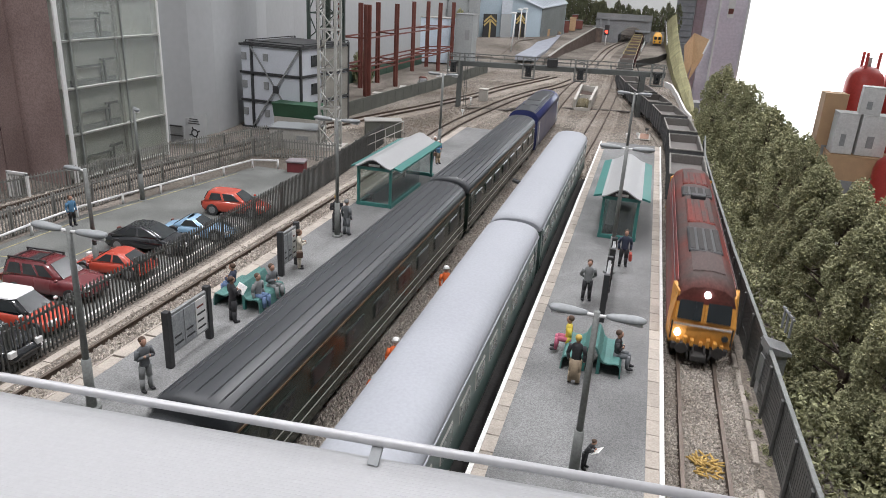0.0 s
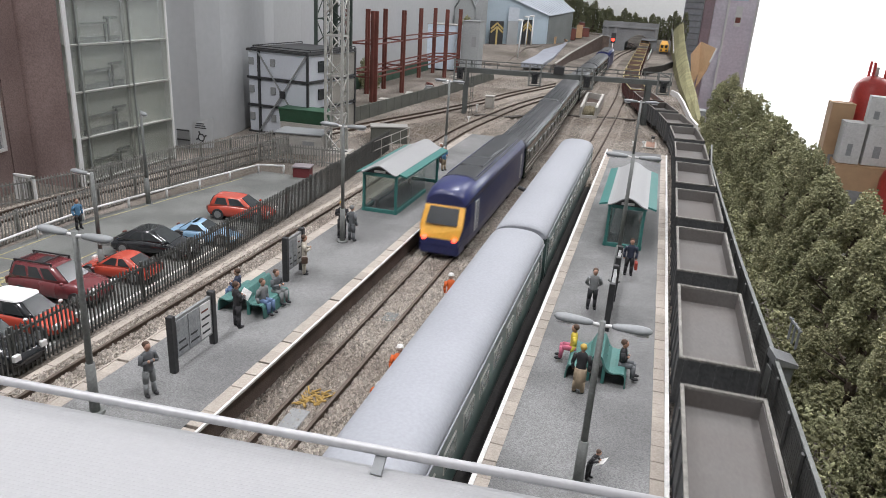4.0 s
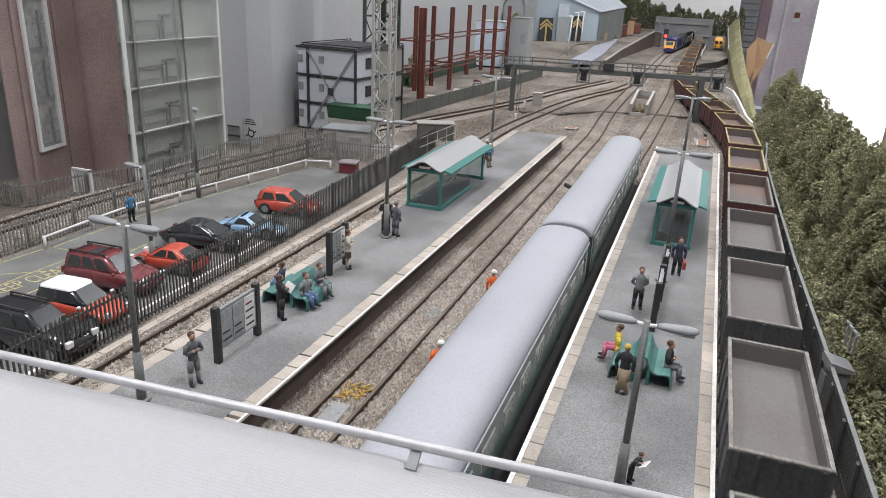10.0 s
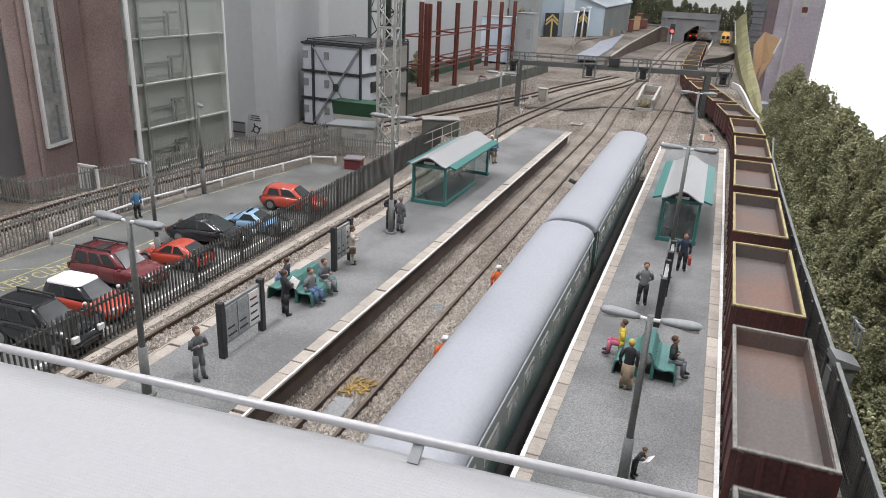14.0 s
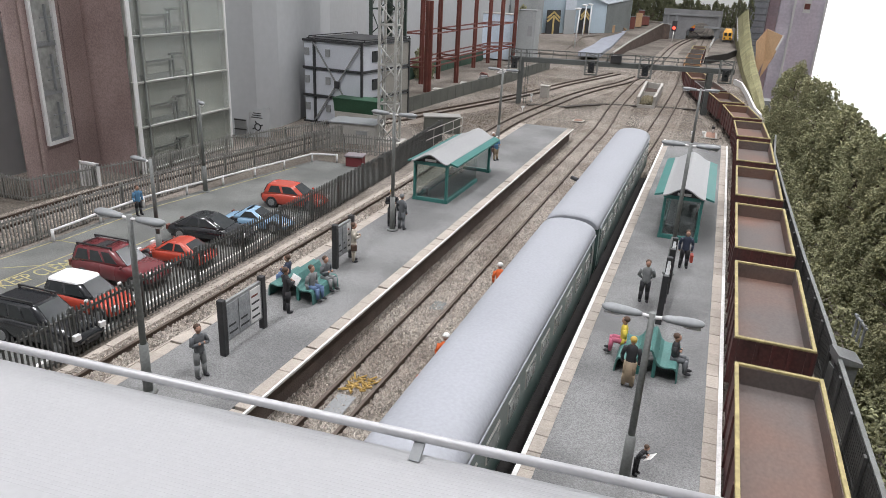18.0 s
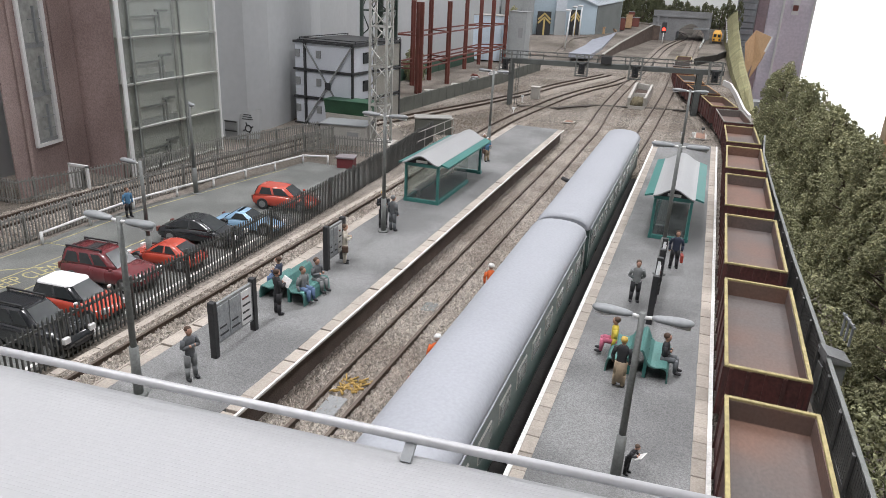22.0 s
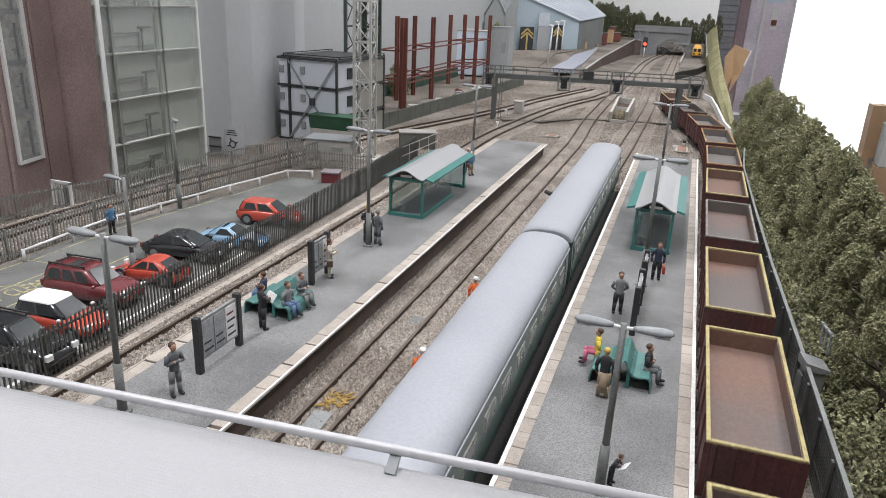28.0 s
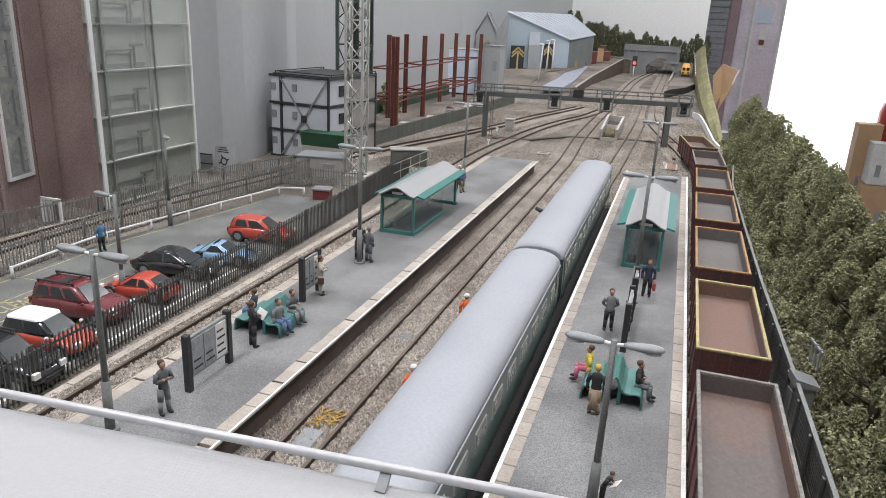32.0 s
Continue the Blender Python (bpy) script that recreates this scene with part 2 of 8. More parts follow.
DARK_GLASS = glass("shelter_pane", (0.78, 0.82, 0.81), 0.1, 0.08)
LIGHT_ON = glow("head_lamp_glow", (0.85, 0.90, 1.0), 9.0)
RED_ON = glow("red_lamp_glow", (1.0, 0.06, 0.03), 6.0)


# ---- mesh helpers, in plan units ----
def box(bm, x0, x1, y0, y1, z0, z1, mat=0, bev=0.0):
    v = [bm.verts.new(p) for p in ((x0, y0, z0), (x1, y0, z0), (x1, y1, z0), (x0, y1, z0), (x0, y0, z1), (x1, y0, z1), (x1, y1, z1), (x0, y1, z1))]
    faces = [bm.faces.new([v[i] for i in f]) for f in ((3, 2, 1, 0), (4, 5, 6, 7), (0, 1, 5, 4), (1, 2, 6, 5), (2, 3, 7, 6), (3, 0, 4, 7))]
    for f in faces:
        f.material_index = mat
    if bev:
        edges = list({e for f in faces for e in f.edges})
        res = bmesh.ops.bevel(bm, geom=edges, offset=bev, segments=1, affect="EDGES", profile=0.5)
        for f in res["faces"]:
            f.material_index = mat
    return v


def loft(bm, rings, mat=0, cap=True, closed=True, smooth=False):
    """Skin a row of rings of 3D points."""
    rows = [[bm.verts.new(p) for p in ring] for ring in rings]
    n = len(rows[0])
    for a, b in zip(rows, rows[1:]):
        for i in range(n if closed else n - 1):
            f = bm.faces.new((a[i], a[(i + 1) % n], b[(i + 1) % n], b[i]))
            f.material_index, f.smooth = mat, smooth
    if cap and closed:
        for ring in (list(reversed(rows[0])), rows[-1]):
            bm.faces.new(ring).material_index = mat
    return rows


def tube(bm, p0, p1, r0, r1=None, seg=8, mat=0, smooth=True):
    p0, p1 = Vector(p0), Vector(p1)
    r1 = r0 if r1 is None else r1
    d = (p1 - p0).normalized()
    a = d.orthogonal().normalized()
    b = d.cross(a)
    rings = [[p + (a * math.cos(k * math.tau / seg) + b * math.sin(k * math.tau / seg)) * r for k in range(seg)] for p, r in ((p0, r0), (p1, r1))]
    return loft(bm, rings, mat, smooth=smooth)


def bar(bm, p0, p1, w, h, mat=0):
    """A square bar between two points."""
    p0, p1 = Vector(p0), Vector(p1)
    d = (p1 - p0).normalized()
    side = d.cross(Vector((0, 0, 1)))
    side = side.normalized() if side.length > 1e-4 else Vector((1, 0, 0))
    up = side.cross(d)
    rings = [[p + side * sx * w / 2 + up * sz * h / 2 for sx, sz in ((-1, -1), (1, -1), (1, 1), (-1, 1))] for p in (p0, p1)]
    return loft(bm, rings, mat)


def ball(bm, c, rx, ry=None, rz=None, mat=0, seg=8, rings=5):
    ry, rz = ry or rx, rz or rx
    rows = [[(c[0] + rx * math.sin(a) * math.cos(k * math.tau / seg), c[1] + ry * math.sin(a) * math.sin(k * math.tau / seg), c[2] - rz * math.cos(a))
             for k in range(seg)] for a in (math.pi * (i + 0.35) / (rings - 0.3) for i in range(rings))]
    return loft(bm, rows, mat, smooth=True)


def mesh_of(bm, name, mats):
    bmesh.ops.recalc_face_normals(bm, faces=bm.faces[:])
    bmesh.ops.scale(bm, vec=(U, U, U), verts=bm.verts[:])
    me = bpy.data.meshes.new(name)
    bm.to_mesh(me)
    bm.free()
    for m in mats if isinstance(mats, (list, tuple)) else [mats]:
        me.materials.append(m)
    return me


def place(x, y, z, rz=0.0, rx=0.0, ry=0.0):
    return pose(x * U, y * U, z * U, rx, ry, rz)


def thing(name, x=0, y=0, z=0, rz=0.0, label="", category="", group="", kind=""):
    ob = new(name)
    ob.empty_display_size = 0.005
    ob.matrix_basis = place(x, y, z, rz)
    return tagged(ob, label, category, group, kind)


def part(name, bm, mats, parent, label="", at=None):
    ob = new(name, mesh_of(bm, name, mats))
    ob.parent = parent
    if at:
        ob.matrix_basis = place(*at)
    if label:
        tagged(ob, label)
    return ob


def solid(name, bm, mats, at=(0, 0, 0), label="", category="", group="", kind=""):
    ob = new(name, mesh_of(bm, name, mats))
    ob.matrix_basis = place(*at)
    return tagged(ob, label, category, group, kind)


def same(name, ob, parent, at):
    """Another piece on the mesh of ob."""
    o = new(name, ob.data)
    o.parent = parent
    o.matrix_basis = place(*at)
    return o


def rise(y):
    """Height of the yard: level, then a gentle climb to the bridge."""
    return min(max(0.0, y - 1100.0), 1600.0) * 0.008


def along(points, y):
    """x of a track's centre line at y, smooth between the given points."""
    if y <= points[0][1]:
        return points[0][0]
    if y >= points[-1][1]:
        (xa, ya), (xb, yb) = points[-2:]
        return xb + (xb - xa) / (yb - ya) * (y - yb)
    for i in range(len(points) - 1):
        if y <= points[i + 1][1]:
            (x0, y0), (x1, y1) = points[i], points[i + 1]
            xa, ya = points[max(i - 1, 0)]
            xb, yb = points[min(i + 2, len(points) - 1)]
            m0 = (x1 - xa) / (y1 - ya)
            m1 = (xb - x0) / (yb - y0)
            h = y1 - y0
            s = (y - y0) / h
            return (2 * s**3 - 3 * s**2 + 1) * x0 + (s**3 - 2 * s**2 + s) * h * m0 + (-2 * s**3 + 3 * s**2) * x1 + (s**3 - s**2) * h * m1


# centre lines of the tracks
BAY = [(-214, -300), (-214, 560), (-222, 760), (-220, 860), (-211, 965), (-198, 1090), (-176, 1200), (-152, 1285), (-134, 1400)]
FAST = [(-115.5, -3000), (-115.5, 800), (-116.5, 860), (-121.5, 950), (-126, 1060), (-127, 1200), (-126, 1400), (-124, 1850), (-124, 2050), (-118, 2250), (-107, 2400), (-96, 2516), (-90, 2640), (-92, 2760), (-112, 2900), (-175, 3100), (-300, 3400), (-420, 3750), (-480, 4200), (-500, 5000)]
PARKED = [(-60, -700), (-60, 690), (-57, 850), (-55.5, 1000), (-54.5, 1150), (-54.5, 1300), (-62, 1600), (-75, 1900)]
GOODS = [(39.0, -5600), (39.2, 150), (39.6, 280), (40.4, 420), (41.6, 570), (43.0, 690), (42.3, 770), (37.6, 860), (25, 950), (7, 1050), (-13, 1150), (-30.5, 1250), (-42, 1370), (-46.5, 1500), (-47.5, 1740), (-48, 2100), (-49, 2516), (-50, 2700), (-50, 5600)]
BACK = [(-408, 150), (-407, 360), (-402, 420), (-384, 530), (-345, 760), (-293, 945), (-256, 1100), (-235, 1210), (-205, 1320), (-176, 1430)]

# ---- the setting ----
def ground_sheet():
    bm = bmesh.new()
    ys = [-2650, -1200, 0, 600, 1080, 1100, 1500, 2000, 2700, 4450]
    top = [[bm.verts.new((x, y, rise(y))) for x in (-760, -250, 130 if y < 1090 else 70)] for y in ys]
    for a, b in zip(top, top[1:]):
        for i in range(2):
            bm.faces.new((a[i], a[i + 1], b[i + 1], b[i]))
    low = [[bm.verts.new((x, y, -28)) for x in (-760, 130 if y < 1090 else 70)] for y in ys]
    for (a, b), (c, d) in zip(zip(top, top[1:]), zip(low, low[1:])):
        bm.faces.new((a[0], b[0], d[0], c[0]))
        bm.faces.new((a[-1], c[-1], d[-1], b[-1]))
        bm.faces.new((c[0], d[0], d[1], c[1]))
    solid("ground", bm, EARTH, label="brown gritty model baseboard under the tracks", category="ground", kind="structure")


ground_sheet()


def hall():
    x0, x1, y0, y1, z0, z1 = -900, 2200, -3000, 4700, -780, 1500
    for name, m, b in (("floor", HALL_FLOOR, (x0, x1, y0, y1 + 600, z0 - 40, z0)), ("ceiling", HALL_WALL, (x0, x1, y0, y1, z1, z1 + 40)),
                       ("wall_west", HALL_WALL, (x0 - 40, x0, y0, y1, z0, z1)), ("wall_south", HALL_WALL, (x0, x1, y0 - 40, y0, z0, z1)),
                       ("wall_east", HALL_WALL, (x1, x1 + 40, y0, y1, z0, z1))):
        bm = bmesh.new()
        box(bm, *b)
        solid(name, bm, m, label="plain painted exhibition hall " + name.split("_")[0], category=name.split("_")[0], kind="structure")
    # north wall with one wide loading door open to the daylight
    bm = bmesh.new()
    for b in ((x0, 505, z0, z1), (1900, x1, z0, z1), (505, 1900, 1250, z1)):
        box(bm, b[0], b[1], y1, y1 + 40, b[2], b[3])
    solid("wall_north", bm, HALL_WALL, label="hall wall with a wide open loading door", category="wall", kind="structure")
    bm = bmesh.new()
    box(bm, -300, 3000, y1 + 700, y1 + 710, -1200, 2200)
    solid("backdrop", bm, glow("daylight", (0.95, 0.98, 1.0), 2.2), label="overexposed daylight outside the hall door", category="backdrop", kind="structure")
    for ty in (-2400, -1000, 300, 1500, 2700, 4100):
        th = thing("trestle", -315, ty, z0, label="plain grey trestle carrying the baseboard", category="trestle", group="trestles")
        for sx in (-400, 400):
            bm = bmesh.new()
            bar(bm, (sx, -60, 0), (sx * 0.95, 0, 750), 30, 30)
            bar(bm, (sx, 60, 0), (sx * 0.95, 0, 750), 30, 30)
            part("leg", bm, GREY, th)
        bm = bmesh.new()
        box(bm, -420, 420, -20, 20, 720, 752)
        part("cross_beam", bm, GREY, th)


hall()


def curve_wall(name, points, z0, z1, thick, m, label):
    bm = bmesh.new()
    rings = []
    for i, (x, y) in enumerate(points):
        a, b = points[max(i - 1, 0)], points[min(i + 1, len(points) - 1)]
        d = Vector((b[0] - a[0], b[1] - a[1])).normalized()
        nx, ny = -d.y * thick, d.x * thick
        rings.append([(x, y, z0), (x, y, z1), (x + nx, y + ny, z1), (x + nx, y + ny, z0)])
    loft(bm, rings)
    return solid(name, bm, m, label=label, category="backscene", kind="structure")


curve_wall("wall_backscene", [(-520, 60), (-508, 420), (-500, 548), (-480, 575), (-459, 602), (-446, 632), (-441, 668), (-446, 716), (-466, 800), (-498, 880), (-520, 1000), (-540, 1400), (-545, 1800), (-510, 2200), (-460, 2500), (-401, 2662)], 0, 520, 12, BACKSCENE, "tall plain grey painted backscene board")
curve_wall("wall_end_board", [(-401, 2664), (60, 2664)], 60, 520, 12, SKYBOARD, "white sky board closing the far end")


def platform(name, outline_right, outline_left, y0, y1, label, white_left=True):
    """A platform from y0 to y1 with its right and left edges at x; coping stones and white edges are pieces."""
    xr, xl = outline_right, outline_left
    th = thing(name, 0, 0, 0, label=label, category="platform", kind="structure")
    bm = bmesh.new()
    box(bm, xl + 6.3, xr - 6.3, y0, y1, 1, 15)
    part("surface", bm, ASPHALT, th, "grey tarmac")
    for sx, xe in ((1, xr), (-1, xl)):
        painted = white_left or sx > 0
        w = 1.6 if white_left else 0.9
        bm = bmesh.new()
        box(bm, *sorted((xe - sx * 3.8, xe - sx * 6.3)), y0, y1, 0, 12.6)
        part("retaining_wall", bm, WALL_BRICK, th, "dark sooty brick wall")
        bm = bmesh.new()
        n = int((y1 - y0) / 60)
        for k in range(n):
            a, b = y0 + (y1 - y0) * k / n, y0 + (y1 - y0) * (k + 1) / n
            box(bm, *sorted((xe, xe - sx * w)), a + 0.1, b - 0.1, 14.2, 15.15 + 0.1 * math.sin(k * 7.3))
        part("white_line" if painted else "edge_stone", bm, WHITE_EDGE if painted else COPING, th, "worn white painted platform edge" if painted else "")
        bm = bmesh.new()
        box(bm, *sorted((xe - sx * w, xe - sx * 6.4)), 0, 9.55, 12.8, 15.1, 0, 0.18)
        first = part("coping_stone", bm, COPING, th, at=(0, y0, 0))
        for k in range(1, int((y1 - y0) / 9.8)):
            same("coping_stone", first, th, (random.uniform(-.1, .1), y0 + 9.8 * k, random.uniform(-.12, .12), random.uniform(-.3, .3)))
    return th


platform("platform_island", 23.5, -39.0, 20, 767, "grey tarmac island platform with pale coping stones")
platform("platform_main", -134.2, -194.0, 20, 765, "grey tarmac platform with pale coping stones and bay track", False)


def track(name, line, y0, y1, sleepers=True, bed=True, fine_to=900):
    """Sleepers and two rails along a centre line."""
    th = thing(name, 0, 0, 0, label="rusty steel railway track on wooden sleepers", category="track", kind="structure")
    step = 40
    ys = [y0 + (y1 - y0) * k / max(1, int((y1 - y0) / step)) for k in range(int((y1 - y0) / step) + 1)]

    def frame_at(y):
        a, b = along(line, y - 3), along(line, y + 3)
        d = Vector(((b - a), 6.0)).normalized()
        return along(line, y), d

    if bed:
        bm = bmesh.new()
        rings = []
        for y in ys:
            x, d = frame_at(y)
            g = rise(y)
            rings.append([(x + d.y * o, y - d.x * o, g + z) for o, z in ((-24, 0.05), (-17, 1.9), (17, 1.9), (24, 0.05))])
        loft(bm, rings, closed=False)
        part("ballast_bed", bm, BED, th, "stone ballast")
    for sx in (-8, 8):
        bm = bmesh.new()
        rings, caps = [], []
        for y in ys:
            x, d = frame_at(y)
            g = rise(y)
            cx, cy = x + d.y * sx, y - d.x * sx
            rings.append([(cx + d.y * o, cy - d.x * o, g + z) for o, z in ((-1.1, 1.9), (1.1, 1.9), (0.6, 2.6), (0.65, 4.25), (-0.65, 4.25), (-0.6, 2.6))])
            caps.append([(cx + d.y * o, cy - d.x * o, g + z) for o, z in ((-0.7, 4.2), (0.7, 4.2), (0.7, 4.55), (-0.7, 4.55))])
        loft(bm, rings)
        loft(bm, caps, 1)
        part("rail", bm, [RAIL, RAILTOP], th)
    if sleepers:
        bm = bmesh.new()
        box(bm, -15, 15, -1.6, 1.6, 0.8, 2.08, 0, 0.15)
        proto = None
        y, count = max(y0, 90), 0
        rest = bmesh.new()
        while y < min(y1, 1300):
            x, d = frame_at(y)
            a = -math.degrees(math.atan2(d.x, d.y))
            if y < fine_to:
                at = (x, y, rise(y), a + random.uniform(-0.6, 0.6))
                if proto is None:
                    proto = part("sleeper", bm, SLEEPER, th, at=at)
                else:
                    same("sleeper", proto, th, at)
            else:
                bar(rest, (x - d.y * 15, y + d.x * 15, rise(y) + 1.42), (x + d.y * 15, y - d.x * 15, rise(y) + 1.42), 3.0, 1.3)
            y += 8.2
        tagged(part("sleeper_rest", rest, SLEEPER, th), kind="stuff")
    return th


track("track_fast", FAST, -1000, 4300)
track("track_parked", PARKED, -700, 1900)
track("track_goods", GOODS, -2600, 3900)
track("track_bay", BAY, 100, 1400)
track("track_back", BACK, 160, 1420, fine_to=200)


def stones(name, line, y0, y1, half, count, avoid, inner=None, big=1.3):
    """Loose ballast: many small angular stones between and beside the rails."""
    rng = np.random.default_rng(int(abs(y0) + count))
    base = np.array([(1, 0, 0), (-.5, .87, 0), (-.5, -.87, 0), (.2, .1, .9), (-.2, -.1, -.6)])
    tri = np.array([(0, 1, 3), (1, 2, 3), (2, 0, 3), (1, 0, 4), (2, 1, 4), (0, 2, 4)])
    ys = rng.uniform(y0, y1, count)
    off = rng.uniform(-half, half if inner is None else inner, count)
    keep = np.ones(count, bool)
    for a in avoid:
        keep &= np.abs(np.abs(off) - a) > 0.9
    ys, off = ys[keep], off[keep]
    n = len(ys)
    xs = np.array([along(line, y) for y in ys]) + off
    zs = np.where(np.abs(off) > 17, 1.9 - (np.abs(off) - 17) * 0.27, 2.0) + rng.uniform(-0.1, 0.6, n)
    ang, size = rng.uniform(0, 6.28, n), rng.uniform(0.42 * big, big, n)
    v = base[None] * size[:, None, None] * rng.uniform(0.7, 1.25, (n, 5, 1))
    c, s = np.cos(ang)[:, None], np.sin(ang)[:, None]
    x = v[..., 0] * c - v[..., 1] * s + xs[:, None]
    y = v[..., 0] * s + v[..., 1] * c + ys[:, None]
    z = v[..., 2] + zs[:, None] + np.array([rise(q) for q in ys])[:, None]
    pts = np.stack([x, y, z], -1).reshape(-1, 3) * U
    faces = (tri[None] + 5 * np.arange(n)[:, None, None]).reshape(-1, 3)
    me = bpy.data.meshes.new(name)
    me.from_pydata(pts.tolist(), [], faces.tolist())
    me.materials.append(BALLAST)
    tagged(new(name, me), "loose grey-brown stone ballast round the rails", "ballast", kind="stuff")


stones("ballast_stones", FAST, 110, 900, 23, 64000, (8,))
stones("ballast_stones", PARKED, 110, 620, 33, 26000, (8,), -11)
# Near-black strip paints in the shade between parked coaches and island platform.
bm = bmesh.new()
box(bm, -51, -35.4, 60, 640, 0.2, 2.2)
solid("oily_track_bed", bm, UNDER, label="dark strip painting in the shade beside the parked coaches", category="ground", kind="structure")
stones("ballast_stones", GOODS, 110, 720, 20, 42000, (8,), None, 0.85)
stones("ballast_stones", BAY, 150, 700, 18, 24000, (8,))
stones("ballast_stones", BACK, 200, 760, 22, 20000, (8,))


def yard_stones():
    """Gritty stones scattered over the yard between the curving tracks."""
    rng = np.random.default_rng(77)
    n = 70000
    ys = 640 + 900 * rng.uniform(0, 1, n) ** 1.35
    left = np.interp(ys, (640, 760, 1000, 1540), (-258, -330, -345, -300))
    xs = rng.uniform(0, 1, n) * (66 - left) + left
    keep = ~((ys < 772) & (((xs > -40) & (xs < 25)) | ((xs > -196) & (xs < -133))))
    xs, ys = xs[keep], ys[keep]
    n = len(xs)
    base = np.array([(1, 0, 0), (-.5, .87, 0), (-.5, -.87, 0), (.2, .1, .8)])
    tri = np.array([(0, 1, 3), (1, 2, 3), (2, 0, 3)])
    ang, size = rng.uniform(0, 6.28, n), rng.uniform(0.7, 1.5, n)
    v = base[None] * size[:, None, None] * rng.uniform(0.7, 1.25, (n, 4, 1))
    c, q = np.cos(ang)[:, None], np.sin(ang)[:, None]
    z0 = np.array([rise(y) for y in ys]) + rng.uniform(0.0, 0.5, n)
    for line in (FAST, PARKED, GOODS, BAY):
        off = np.abs(xs - np.array([along(line, y) for y in ys]))
        z0 = np.where(off < 20, np.maximum(z0, 1.75 + np.array([rise(y) for y in ys])), z0)
    pts = np.stack([v[..., 0] * c - v[..., 1] * q + xs[:, None], v[..., 0] * q + v[..., 1] * c + ys[:, None], v[..., 2] + z0[:, None]], -1).reshape(-1, 3) * U
    faces = (tri[None] + 4 * np.arange(n)[:, None, None]).reshape(-1, 3)
    me = bpy.data.meshes.new("yard_stones")
    me.from_pydata(pts.tolist(), [], faces.tolist())
    me.materials.append(YARD_STONE)
    tagged(new("yard_stones", me), "grey-brown loose stones over the station yard", "ballast", kind="stuff")


yard_stones()


# ---- the shelf over the near end, with its polished rod ----
def near_shelf():
    th = thing("shelf", 0, 0, 0, label="white ribbed foam board shelf over the tracks", category="shelf")
    bm = bmesh.new()
    slope = 0.0755
    edge = lambda x: 108.4 + (x + 157) * slope
    rings = [[(x, edge(x), 66), (x, edge(x), 61), (x, -260, 61), (x, -260, 66)] for x in (-420, 130)]
    loft(bm, rings)
    part("board", bm, BOARD, th)
    bm = bmesh.new()
    for k in range(34):
        o = 0.8 + k * 1.05
        tube(bm, (-420, edge(-420) - o, 65.86), (130, edge(130) - o, 65.9), 0.16, seg=6)
    tagged(part("rib", bm, BOARD, th, "fine moulded ribs along the edge"), kind="stuff")
    bm = bmesh.new()
    tube(bm, (-420, edge(-420) + 0.4, 70), (130, edge(130) + 0.4, 70), 1.08, seg=16)
    part("rod", bm, STEEL_ROD, th, "polished metal rod")
    for x in (-330, -45, 90):
        bm = bmesh.new()
        bar(bm, (x, edge(x) - 3.0, 66.2), (x, edge(x) + 0.4, 69.0), 2.4, 0.7)
        part("bracket", bm, LAMP_GREY, th)
    for x, y in ((-415, 60), (120, 60), (-415, -240), (120, -240)):
        bm = bmesh.new()
        box(bm, x - 5, x + 5, y - 5, y + 5, 0, 61)
        part("support", bm, GREY, th)


near_shelf()


# ---- rolling stock ----
def body_rings(profile, ys):
    return [[(x, y, z) for x, z in profile] for y in ys]


def wheelset(bm, y, r=5.2, gauge=8.0):
    for sx in (-1, 1):
        tube(bm, (sx * gauge - 1.0, y, 4.55 + r), (sx * gauge + 1.0, y, 4.55 + r), r, seg=14)
    tube(bm, (-gauge, y, 4.55 + r), (gauge, y, 4.55 + r), 1.0, seg=6)


def bogie(parent, y, wheelbase=34):
    b = bmesh.new()
    for sx in (-1, 1):
        box(b, *sorted((sx * 10, sx * 12.6)), y - wheelbase / 2 - 6, y + wheelbase / 2 + 6, 7.5, 11.5, 0, 0.4)
        for k in (-0.5, 0.5):
            box(b, *sorted((sx * 10, sx * 13.4)), y + k * wheelbase - 2.5, y + k * wheelbase + 2.5, 6.5, 11.8, 0, 0.3)
    box(b, -10, 10, y - 4, y + 4, 8, 12)
    ob = part("bogie", b, UNDER, parent)
    for k in (-0.5, 0.5):
        b = bmesh.new()
        wheelset(b, y + k * wheelbase)
        part("wheelset", b, UNDER, ob)


def roof_curve(half, z0, z1, n=12):
    """Points of a coach roof, from the right eave over the crown to the left eave."""
    out = []
    for k in range(n + 1):
        a = math.pi * k / n
        out.append((half * math.copysign(abs(math.cos(a)) ** 0.82, math.cos(a)), z0 + (z1 - z0) * math.sin(a) ** 0.92))
    return out


